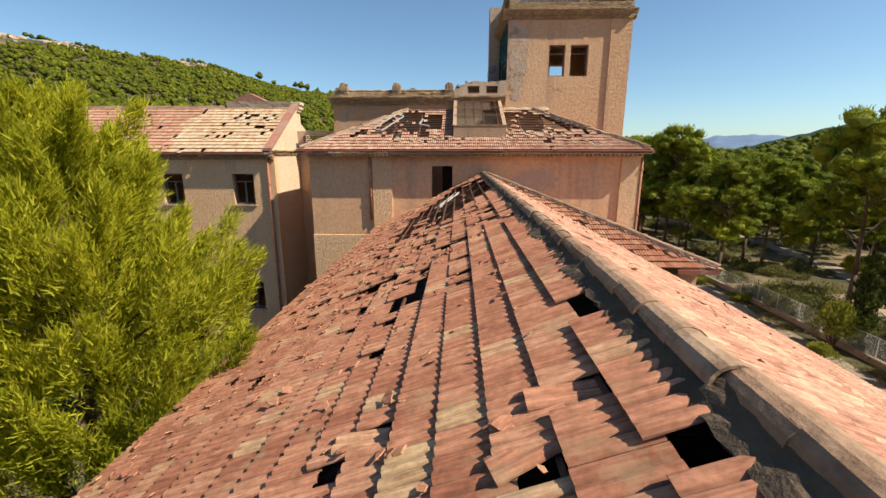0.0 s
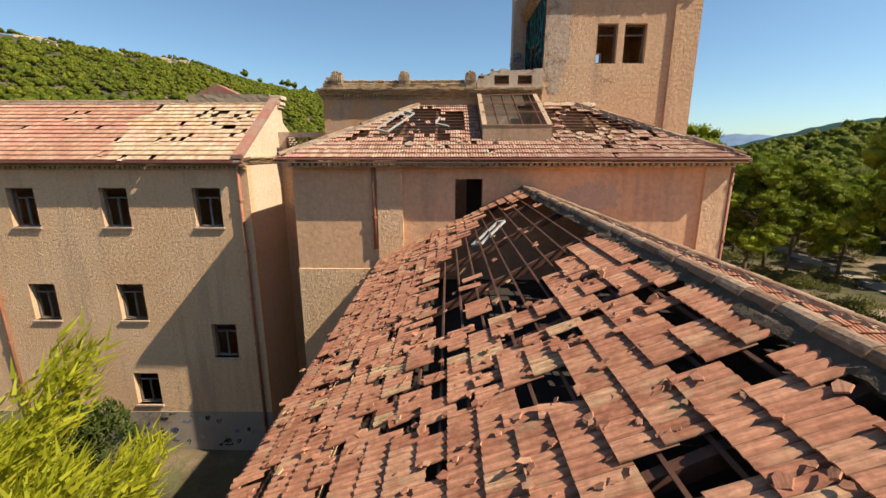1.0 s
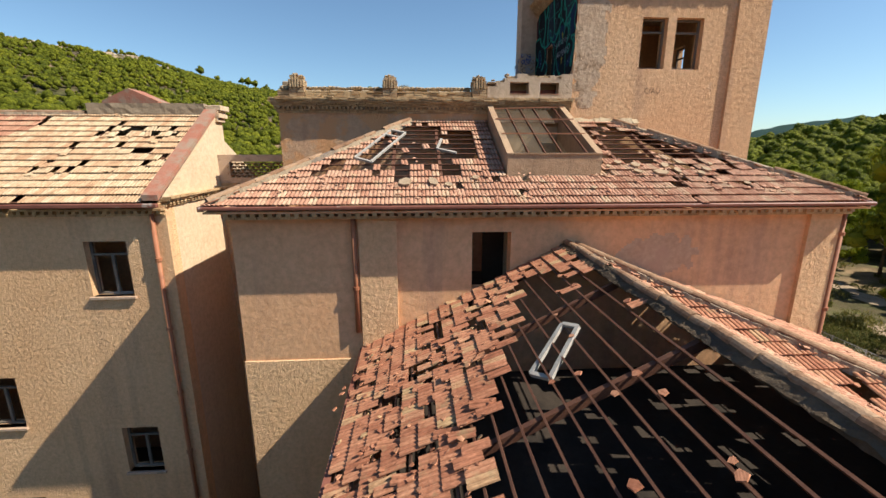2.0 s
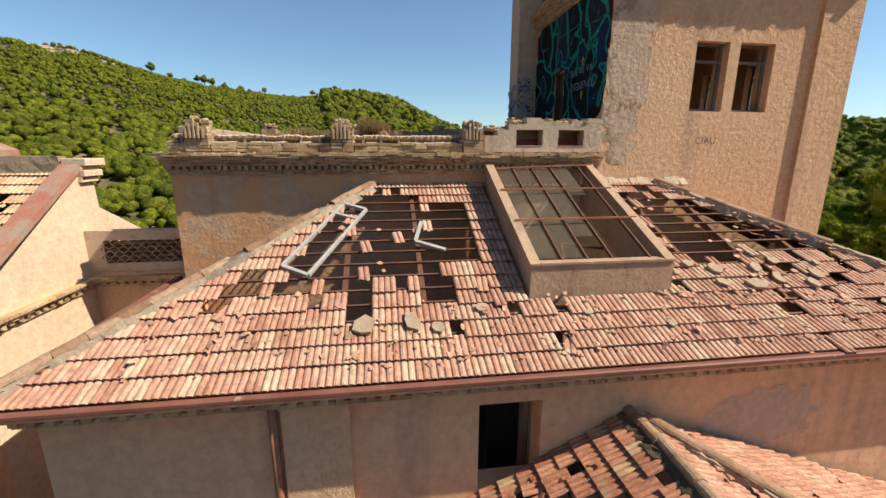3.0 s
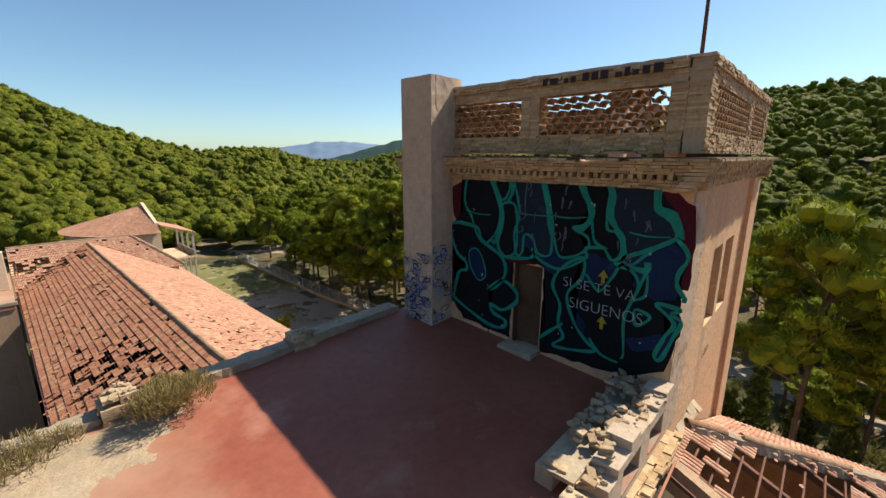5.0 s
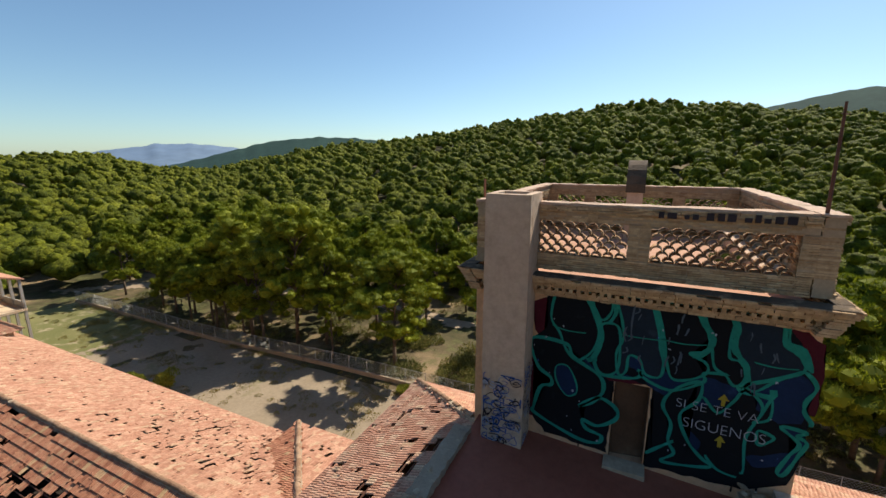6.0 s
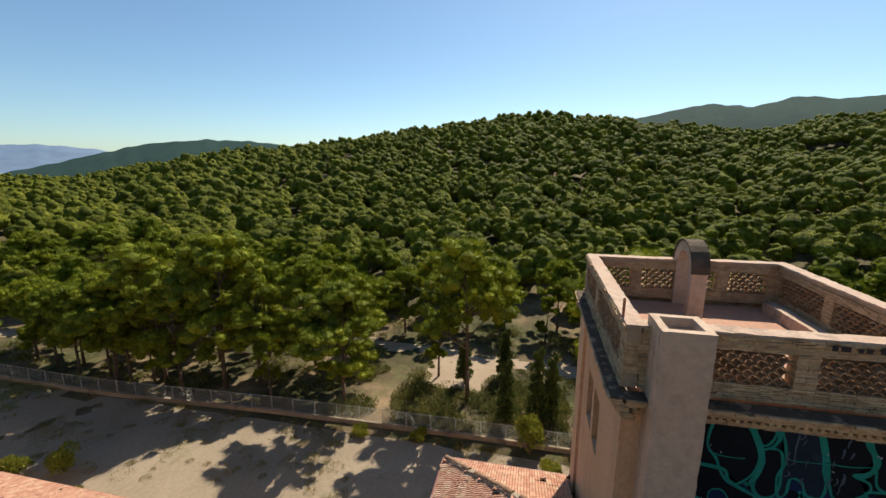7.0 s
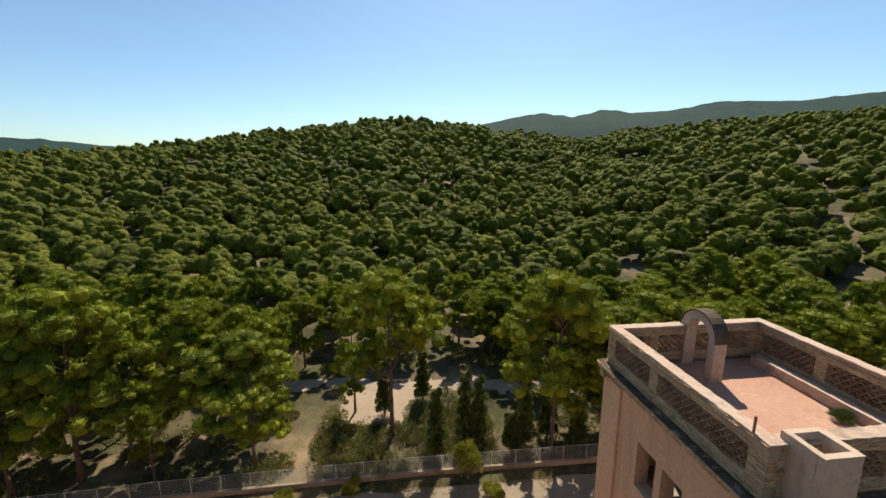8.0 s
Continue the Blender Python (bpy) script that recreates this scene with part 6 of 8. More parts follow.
box(bm, AX0, AX1, AY + 0.4, 80, 0, 10.2)
part("body", bm, M_STUCCO, annex)
bm = bmesh.new()
box(bm, AX0, AX1, AY - 0.1, 80, 13.3, 13.6, 0.03)
part("terrace_floor", bm, M_TERRACE, annex)
bm = bmesh.new()
box(bm, AX0, AX1 + 0.1, AY - 0.15, AY + 0.2, 13.6, 13.85, 0.03)
part("coping", bm, M_MORTAR, annex)
bm = bmesh.new()
box(bm, -5.5, -4.7, 70.0, 70.7, 13.6, 16.6, 0.03)
part("pillar", bm, M_GABLE, annex, "pale rendered pillar")
room = thing("roof_room", "flat roof room with a lattice parapet above the annex", "building")
bm = bmesh.new()
box(bm, -15.8, -9.6, 68, 76, 0, 16.5)
# same darker render: the room's shaded face is put into its colour
part("wall", bm, M_KERB_SHADE, room)
bm = bmesh.new()
for z0, z1, o in ((16.5, 16.72, 0.2), (17.2, 17.42, 0.05)):
    box(bm, -15.8 - o, -9.6 + o, 68 - o, 76 + o, z0, z1)
for k in range(3):
    x = -15.7 + k * 2.85
    box(bm, x, x + 0.35, 68.0, 68.35, 16.72, 17.2)
box(bm, -9.95, -9.6, 75.6, 76, 16.72, 17.2)
part("parapet", bm, M_KERB_SHADE, room)
bm = bmesh.new()
box(bm, -15.4, -10.1, 68.12, 68.2, 16.72, 17.2)
part("lattice", bm, M_MORTAR, room)


def round_pavilion():
    """The far end of the house: a half-round roof, a gabled back wall and a gallery on white posts."""
    p = thing("round_pavilion", "half-round tiled pavilion with a gallery on white posts", "building")
    cx, cy, R, z0, z1 = 9.8, 97.0, 9.3, 13.9, 16.7
    bm = bmesh.new()
    n = 26
    for k in range(n):
        a0, a1 = math.pi * (0.5 + k / n), math.pi * (0.5 + (k + 1) / n)
        q = [(cx + 8.7 * math.cos(a), cy + 8.7 * math.sin(a)) for a in (a0, a1)]
        prism(bm, [(q[0][0], q[0][1], 0), (q[1][0], q[1][1], 0), (q[1][0], q[1][1], z0), (q[0][0], q[0][1], z0)], ((cx - q[0][0]) * 0.03, (cy - q[0][1]) * 0.03, 0))
    bmesh.ops.remove_doubles(bm, verts=bm.verts, dist=0.01)
    part("wall", bm, M_GABLE, p)
    bm = bmesh.new()
    prism(bm, [(cx, cy - 6.5, 0), (cx, cy + 9, 0), (cx, cy + 9, z0), (cx, cy, z1 + 0.5), (cx, cy - 6.5, 14.9)], (0.4, 0, 0))
    part("wall", bm, M_GABLE, p)
    rng = np.random.default_rng(7)
    fr, og = [], []
    rows = int(math.hypot(R, z1 - z0) / TC)
    for j in range(rows):
        t = j / rows
        r = R * (1 - t)
        z = z0 + (z1 - z0) * t
        m = max(3, int(math.pi * r / TW))
        for k in range(m):
            a = math.pi * 0.5 + math.pi * (k + 0.5) / m
            rad, up = np.array([-math.cos(a), -math.sin(a), 0]), np.array([0, 0, 1.0])
            v = rad * R + up * (z1 - z0)
            v = v / np.linalg.norm(v)
            u = np.array([-math.sin(a), math.cos(a), 0])
            u = -u if np.cross(u, v)[2] < 0 else u
            fr.append(np.stack([u, v, np.cross(u, v)]))
            og.append(np.array([cx + r * math.cos(a), cy + r * math.sin(a), z]) - u * TW / 2)
    v, f = spread(FAR_V, FAR_F, np.array(fr), np.array(og))
    tagged(mesh_object("roof_tiles", np_mesh("roof_tiles", v, f, False, np.tile(FAR_G, (len(og), 1))), M_TILE_PALE, p), kind="stuff")
    # gallery
    bm = bmesh.new()
    prism(bm, [(cx + 0.4, 89.5, 14.5), (14.3, 89.5, 13.1), (14.3, 89.5, 13.25), (cx + 0.4, 89.5, 14.7)], (0, 8.2, 0))
    part("gallery_roof", bm, M_TILE_PALE, p)
    for y in (89.8, 92.3, 94.8, 97.3):
        bm = bmesh.new()
        box(bm, 13.8, 14.05, y - 0.12, y + 0.12, 0.3, 13.15)
        part("post", bm, M_WHITE, p, "white gallery post")
    bm = bmesh.new()
    box(bm, cx + 0.4, 14.1, 89.6, 97.5, 9.6, 9.85)
    part("gallery_floor", bm, M_GABLE, p)
    bm = bmesh.new()
    box(bm, 13.9, 14.0, 89.6, 97.5, 9.85, 10.6)
    part("gallery_rail", bm, M_WHITE, p)


round_pavilion()


def cross_wing():
    """A roofed range across the end of the north wing, hipped to the east, with a hole near its west end."""
    w = thing("cross_wing", "ochre range with a holed tile roof across the wing's end", "building", "wings of the house")
    x0, x1, y0, y1, z0, z1, rx = -4.5, 8.4, 73.8, 79.3, 12.4, 15.4, 4.9
    bm = bmesh.new()
    box(bm, x0 + 0.05, x1 - 0.5, y0 + 0.4, 2 * y1 - y0 - 0.4, 0, z0 - 0.1)
    part("wall", bm, M_STUCCO, w)
    bm = bmesh.new()
    prism(bm, [(x0, y0 + 0.3, z0 - 0.2), (x0, 2 * y1 - y0 - 0.3, z0 - 0.2), (x0, y1, z1 - 0.15)], (0.3, 0, 0))
    part("gable", bm, M_STUCCO, w)
    roof = new("roof")
    roof.parent = w
    run, rise = y1 - y0, z1 - z0
    k = math.hypot(run, rise)

    def clear(x, y, z):
        return y > 77.9 or z > RIDGE_Z - (RIDGE_Z - W_EAVE_Z) / (RIDGE_X - W_EAVE) * abs(x - RIDGE_X) + 0.03

    for side in (1, -1):
        s = Slope((x0, y0 if side > 0 else 2 * y1 - y0, z0), (1, 0, 0), (0, side * run, rise))

        def keep(u, v):
            t = v / k
            return u < x1 - x0 - t * (x1 - rx) and (side < 0 or clear(x0 + u, y0 + run * t, z0 + rise * t))

        lay_tiles(roof, s, x1 - x0, k, keep, lambda u, v: 0.97 * patch(u, v, 48, -0.2) if u < 2.6 and 2.2 < v < 4.2 else 0.4 * patch(u, v, 49, 0.45), None, True, 95 + side, 0.5, TC, True)
        if side > 0:
            lay_battens(roof, s, 0, 3.0, 0.1, k - 0.1)
    e = Slope((x1, y0, z0), (0, 1, 0), (rx - x1, 0, rise))
    he = math.hypot(x1 - rx, rise)
    lay_tiles(roof, e, 2 * run, he, lambda u, v: v / he * run < u < 2 * run - v / he * run, lambda u, v: 0.02, None, True, 98, 0.2, TC, True)
    lay_caps(roof, (x0, y1, z1 + 0.02), (rx, y1, z1 + 0.02), 99)
    for y in (y0, 2 * y1 - y0):
        lay_caps(roof, (x1, y, z0 + 0.08), (rx, y1, z1 + 0.05), 101)


cross_wing()


# ---- boundary fence ----
FENCE = [(31.2, -22), (31.9, 10), (32.3, 38), (31.9, 62), (31.0, 80), (29.0, 116)]


def fence_run():
    wall_pts, d = [], 0.0
    for (xa, ya), (xb, yb) in zip(FENCE, FENCE[1:]):
        n = max(1, round(math.hypot(xb - xa, yb - ya) / 2.6))
        wall_pts += [(xa + (xb - xa) * k / n, ya + (yb - ya) * k / n) for k in range(n)]
    wall_pts.append(FENCE[-1])
    fence = thing("boundary_fence", "wire mesh fence on a low concrete wall", "fence")
    for (xa, ya), (xb, yb) in zip(wall_pts, wall_pts[1:]):
        za, zb = terrain(xa, ya), terrain(xb, yb)
        bm = bmesh.new()
        bar(bm, (xa, ya, za + 0.2), (xb, yb, zb + 0.2), 0.28, 0.65)
        part("base_wall", bm, M_MORTAR, fence)
        bm = bmesh.new()
        tube(bm, (xa, ya, za + 0.4), (xa, ya, za + 2.2), 0.035, 0.035, 6)
        part("post", bm, M_STEEL, fence)
        bm = bmesh.new()
        tube(bm, (xa, ya, za + 2.15), (xb, yb, zb + 2.15), 0.02, 0.02, 5)
        n = 9
        for k in range(-6, n):
            for s in (1, -1):
                t0, t1 = k / n, (k + 6) / n
                h0, h1 = 0.0, 1.0
                if t0 < 0:
                    h0, t0 = -t0 * n / 6, 0.0
                if t1 > 1:
                    h1, t1 = h0 + (1 - t0) * n / 6, 1.0
                if s < 0:
                    h0, h1 = 1 - h0, 1 - h1
                pa = (xa + (xb - xa) * t0, ya + (yb - ya) * t0, za + (zb - za) * t0 + 0.55 + 1.58 * h0)
                pb = (xa + (xb - xa) * t1, ya + (yb - ya) * t1, za + (zb - za) * t1 + 0.55 + 1.58 * h1)
                bar(bm, pa, pb, 0.012, 0.012)
        part("wire_mesh", bm, M_STEEL, fence)


M_STEEL = surface("galvanised_steel", (0.55, 0.55, 0.53), (0.62, 0.62, 0.6), (0.35, 0.3, 0.25), 2, 20, 0.0, 0.6, 0.2)
fence_run()

# ---- trees ----
M_PINE = leaf_material("pine_needles", [(0, (0.10, 0.134, 0.008)), (0.5, (0.175, 0.215, 0.012)), (1, (0.28, 0.315, 0.022))], 0.33)
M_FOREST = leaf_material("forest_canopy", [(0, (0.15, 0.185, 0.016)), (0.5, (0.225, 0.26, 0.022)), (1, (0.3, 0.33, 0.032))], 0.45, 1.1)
M_BRIGHT = leaf_material("young_pine_needles", [(0, (0.29, 0.32, 0.018)), (0.5, (0.45, 0.47, 0.026)), (1, (0.6, 0.59, 0.06))], 0.5)
M_SHRUB = leaf_material("dry_shrub", [(0, (0.2, 0.16, 0.07)), (0.5, (0.3, 0.24, 0.11)), (1, (0.4, 0.32, 0.17))], 0.3)
M_BUSH = leaf_material("bush_leaves", [(0, (0.05, 0.08, 0.02)), (0.5, (0.09, 0.12, 0.03)), (1, (0.15, 0.18, 0.05))], 0.25)
M_LIGHTLEAF = leaf_material("light_leaves", [(0, (0.17, 0.2, 0.03)), (0.5, (0.26, 0.28, 0.04)), (1, (0.36, 0.34, 0.07))], 0.35)


M_WEED = leaf_material("dry_weeds", [(0, (0.16, 0.15, 0.05)), (0.5, (0.24, 0.21, 0.08)), (1, (0.34, 0.29, 0.13))], 0.3)
M_SCRUB = leaf_material("scrub_leaves", [(0, (0.09, 0.11, 0.03)), (0.5, (0.17, 0.18, 0.06)), (1, (0.28, 0.26, 0.11))], 0.25)


def unit(rng, n):
    v = rng.normal(size=(n, 3))
    return v / np.linalg.norm(v, axis=1)[:, None]


def tufts(rng, centres, radii, per, size, slim=0.35, up=0.6, tangent=0.0):
    """Needle tufts: slim triangles on and in flattened clumps. Returns verts and faces."""
    P, N = [], []
    if per == 1:
        d = unit(rng, len(centres))
        P, N = [np.array(centres) + d * np.array(radii)], [d]
        centres = []
    for c, r in zip(centres, radii):
        d = unit(rng, per)
        d[:, 2] = np.where(d[:, 2] < -0.35, -d[:, 2], d[:, 2])
        k = rng.uniform(0.55, 1.08, (per, 1)) ** 0.6
        P.append(np.array(c) + d * k * np.array(r))
        N.append(d)
    P, N = np.concatenate(P), np.concatenate(N)
    n = len(P)
    a = N * 0.7 * (1 - tangent) + unit(rng, n) * 0.7 + np.array([0, 0, up]) * (1 - tangent)
    a -= tangent * (a * N).sum(axis=1)[:, None] * N
    a /= np.linalg.norm(a, axis=1)[:, None] + 1e-9
    b = np.cross(a, N * tangent + unit(rng, n) * (1 - 0.75 * tangent))
    b /= np.linalg.norm(b, axis=1)[:, None] + 1e-9
    s = size * rng.uniform(0.6, 1.3, (n, 1))
    tri = np.stack([P - a * s * 0.5 - b * s * slim, P - a * s * 0.5 + b * s * slim, P + a * s * 0.6], axis=1)
    return tri.reshape(-1, 3), np.arange(3 * n).reshape(-1, 3)


def ball(n):
    bm = bmesh.new()
    bmesh.ops.create_icosphere(bm, subdivisions=n, radius=1.0)
    v = np.array([p.co[:] for p in bm.verts])
    f = np.array([[p.index for p in q.verts] for q in bm.faces])
    bm.free()
    return v, f


BALLS = {n: ball(n) for n in (1, 2)}


def cores(rng, centres, radii, k=0.84, n=1):
    """Uneven inner masses of needles, one to a puff."""
    V, F = [], []
    BALL_V, BALL_F = BALLS[n]
    for i, (c, r) in enumerate(zip(centres, radii)):
        q = rng.uniform(0.74, 1.12, (len(BALL_V), 1))
        V.append(np.array(c) + BALL_V * q * np.array(r) * k)
        F.append(BALL_F + i * len(BALL_V))
    return np.concatenate(V), np.concatenate(F)


def joined(a, b):
    return np.concatenate([a[0], b[0]]), np.concatenate([a[1], b[1] + len(a[0])])


def crown_boughs(rng, h, r, n, low=0.5):
    """Bough ends over a broad uneven dome, with a few lower boughs."""
    ph, amp = rng.uniform(0, 6.28, 3), rng.uniform(0.05, 0.17, 3)
    out = []
    for k in range(n):
        a = k * 2.39996 + rng.uniform(-0.3, 0.3)
        wob = 1 + sum(m * math.sin((q + 1) * a + p) for q, (p, m) in enumerate(zip(ph, amp)))
        if k % 3 == 2:
            rho, z = r * wob * rng.uniform(0.4, 0.8), h * rng.uniform(low, low + 0.26)
        else:
            u = math.sqrt((k + 0.5) / n)
            rho, z = r * wob * 0.74 * u, h * (0.91 - 0.27 * u * u + rng.uniform(-0.05, 0.03))
        out.append((rho * math.cos(a), rho * math.sin(a), z))
    return out


def puffs(rng, boughs, R, flat, per):
    """Rounded needle puffs over the top of every bough."""
    C, Rr = [], []
    for b in boughs:
        s = rng.uniform(0.8, 1.15)
        d = unit(rng, per)
        d[:, 2] = np.where(d[:, 2] < -0.55, -d[:, 2], d[:, 2])
        for e in d:
            q = R * s * rng.uniform(0.28, 0.46)
            C.append(tuple(np.array(b) + e * np.array((R * s, R * s, R * s * flat)) * rng.uniform(0.55, 0.95)))
            Rr.append((q, q, q * rng.uniform(0.7, 0.95)))
    return C, Rr


def make_pine(seed, h, r, n, per, leaf, label, trunk_r=0.2, low=0.5):
    """A pine: leaning tapered trunk, a limb to every bough, crown of needle puffs."""
    rng = np.random.default_rng(seed)
    t = thing("pine_tree", label, "tree", "pines by the house")
    B = crown_boughs(rng, h, r, n, low)
    C, Rr = puffs(rng, B, r * 0.38, 0.72, 11)
    bm = bmesh.new()
    lean = rng.uniform(-0.05, 0.05, 2) * h
    pts = [Vector((lean[0] * k * k, lean[1] * k * k, h * 0.86 * k)) for k in (0, 0.25, 0.5, 0.75, 1.0)]
    for k in range(4):
        tube(bm, pts[k], pts[k + 1], trunk_r * (1 - 0.22 * k), trunk_r * (1 - 0.22 * (k + 1)), 8)
    trunk = part("trunk", bm, M_BARK, t, smooth=True)
    for c in B:
        k = max(0.3, min(0.95, (c[2] / h - 0.12) / 0.86))
        base = Vector((lean[0] * k * k, lean[1] * k * k, h * 0.86 * k))
        bm = bmesh.new()
        tube(bm, base, Vector(c), trunk_r * 0.36, trunk_r * 0.1, 5)
        part("limb", bm, M_BARK, trunk)
    v, f = joined(cores(rng, C, Rr, 0.92), tufts(rng, C, [(a * 1.15, b * 1.15, c * 1.15) for a, b, c in Rr], per, 0.34, 0.14, 0.7, 0.1))
    mesh_object("crown", np_mesh("crown", v, f), leaf, t)
    return t


TALL = "tall Aleppo pine with a bare trunk and a broad green crown"
SMALL = "slim Aleppo pine with a loose light green crown"
# height, crown radius, boughs, where the lowest boughs sit
KINDS = ((18.5, 5.6, 20, 0.42), (17.0, 5.6, 19, 0.36), (15.0, 5.0, 17, 0.34), (13.0, 4.6, 15, 0.32), (12.0, 4.0, 13, 0.3), (9.0, 2.0, 9, 0.28))
PINES = [make_pine(300 + k, h, r, n, 72, M_PINE, TALL if k < 5 else SMALL, 0.012 * h + 0.06, low) for k, (h, r, n, low) in enumerate(KINDS)]
TRACK = [(46, -30), (45.4, 12), (49, 29), (50, 40), (51.6, 51), (53.5, 68), (54, 83), (50, 92), (43, 109), (30, 127)]


def track_x(y):
    return float(np.interp(y, [p[1] for p in TRACK], [p[0] for p in TRACK]))


def keep_clear(x, y):
    """Open ground among the near pines."""
    return abs(x - track_x(y)) < 3.6 or (x < track_x(y) and 30 < y < 53) or (x < 62 and 30 < y < 53) or (x < track_x(y) and 18 < y < 31)


rng = np.random.default_rng(5)
# x, y, kind of the pines that stand out
spots = [(39.0, 40.5, 0), (34.0, 23.3, 0), (36.2, 19.4, 3), (35.4, 71.1, 0), (37.0, 67.2, 2), (34.5, 54.3, 1), (34.0, 63.6, 5), (34.8, 100.9, 4), (34.6, 88.1, 3), (33.6, 75.8, 1), (34.0, 80.4, 5)]
spots += [(34.4, 79.0, 0), (34.0, 86.3, 1), (42.6, 57.8, 2), (57.0, 53.9, 4), (56.0, 46.8, 5), (61.5, 50.2, 4), (61.4, 44.0, 4), (43.5, 63.0, 2), (41.5, 77.0, 2), (40, 84, 3), (41, 92, 4), (44.5, 71, 2), (57, 38, 5), (56.5, 31, 5), (57, 24.5, 4), (52, 19.5, 3), (39.5, 14.5, 2), (35.5, 9, 3), (39, 3, 4), (49, 57.5, 4), (36, 94.5, 4), (44.2, 45.2, 5), (43.2, 24.2, 5), (63.5, 38.5, 4), (34.3, 84.5, 3), (33.8, 92.2, 3), (34.5, 97, 4), (34.6, 15.6, 1), (35.2, 4.6, 1), (38.5, 9.5, 1), (42, 9, 2)]
for k in range(2500):
    x, y = rng.uniform(34.5, 64), rng.uniform(-25, 122)
    if keep_clear(x, y) or len(spots) > 120:
        continue
    kind = int(rng.choice((1, 2, 3, 3, 4, 4)))
    gap = 6.2 if x > 52 else 6.8
    if all((x - a) ** 2 + (y - b) ** 2 > gap ** 2 for a, b, c in spots):
        spots.append((x, y, kind))
used = set()
for k, (x, y, kind) in enumerate(spots):
    s = rng.uniform(0.92, 1.06)
    m = Matrix.Translation((x, y, terrain(x, y) - 0.1)) @ Euler((0, 0, rng.uniform(0, 6.28))).to_matrix().to_4x4() @ Matrix.Diagonal((s, s, s * rng.uniform(0.94, 1.06), 1))
    if kind not in used:
        PINES[kind].matrix_basis = m
        used.add(kind)
    else:
        copy_thing(PINES[kind], m)

def cypress(x, y, h, r, seed):
    rng = np.random.default_rng(seed)
    t = thing("cypress_tree", "slim dark cypress by the boundary fence", "tree", "cypresses", at=(x, y, terrain(x, y)))
    bm = bmesh.new()
    tube(bm, (0, 0, -0.1), (0, 0, h * 0.92), 0.13, 0.03, 7)
    part("trunk", bm, M_BARK, t)
    C = [(0.35 * r * math.cos(k * 2.4), 0.35 * r * math.sin(k * 2.4), 1.0 + (h - 1.4) * k / 15) for k in range(16)]
    Rr = [(r * (1 - 0.75 * (k / 15) ** 1.5), r * (1 - 0.75 * (k / 15) ** 1.5), h * 0.07) for k in range(16)]
    v, f = tufts(rng, C, Rr, 130, 0.4, 0.3, 0.8)
    mesh_object("crown", np_mesh("crown", v, f), M_BUSH, t)


for k, (x, y, h) in enumerate(((35.7, 35.7, 7.5), (36.6, 32.4, 8.8), (36.4, 30.9, 8.2), (42.9, 41.5, 6.0), (45.9, 36.5, 6.8), (35.6, 25.8, 7.5), (34.4, 27.6, 5.0), (33.4, 20.6, 6.0), (36.0, 23.0, 5.5))):
    cypress(x, y, h, 0.95, 500 + k)

# the young pine beside the south wing
rng = np.random.default_rng(77)
young = thing("young_pine", "bright yellow-green young pine standing close to the eave", "tree", at=(-6.9, 6.5, near_ground(-6.9, 6.5)))
bm = bmesh.new()
for k in range(5):
    tube(bm, (0.05 * k, 0, 2.9 * k), (0.05 * (k + 1), 0, 2.9 * (k + 1)), 0.2 - 0.035 * k, 0.2 - 0.035 * (k + 1), 8)
trunk = part("trunk", bm, M_BARK, young, smooth=True)
V, F, off = [], [], 0
BOUGHS = 460
for k in range(BOUGHS):
    t = (k + 0.5) / BOUGHS
    a = k * 2.39996 + rng.uniform(-0.3, 0.3)
    reach = 3.45 * (1 - t ** 2.6) ** 0.62 * (1.0, 0.8, 0.5)[k % 3] * rng.uniform(0.8, 1.12) * (1 + 0.14 * math.sin(3 * a + 1))
    z = 2.4 + 12.0 * t + rng.uniform(-0.3, 0.3)
    tip = np.array([reach * math.cos(a), reach * math.sin(a), z])
    lean = np.array([0.55 * math.cos(a), 0.55 * math.sin(a), 1.0]) + rng.normal(0, 0.18, 3)
    lean /= np.linalg.norm(lean)
    long, n = rng.uniform(1.0, 1.9) * (1 - 0.3 * t), 1000
    if k % 4 == 0:
        bm = bmesh.new()
        tube(bm, (0.02 * z, 0, max(0.5, z - 1.3)), tip, 0.05, 0.015, 5)
        part("limb", bm, M_BARK, trunk)
    # a plume: needles along an upswept shoot with side shoots
    along = rng.uniform(-0.1, 1.0, n)
    side = unit(rng, 9)
    shoot = side[rng.integers(9, size=n)] * (0.42 * (1 - 0.75 * along) * rng.random(n))[:, None]
    P = tip + lean * (along * long)[:, None] + shoot * long + rng.normal(0, 0.05, (n, 3))
    d = lean * 0.9 + shoot * 1.3 + unit(rng, n) * 0.55
    d /= np.linalg.norm(d, axis=1)[:, None]
    b = np.cross(d, unit(rng, n))
    b /= np.linalg.norm(b, axis=1)[:, None] + 1e-9
    size = rng.uniform(0.1, 0.21, (n, 1))
    V.append(np.stack([P - b * size * 0.085, P + b * size * 0.085, P + d * size], axis=1).reshape(-1, 3))
    F.append(np.arange(3 * n).reshape(-1, 3) + off)
    off += 3 * n
mesh_object("crown", np_mesh("crown", np.concatenate(V), np.concatenate(F)), M_BRIGHT, young)


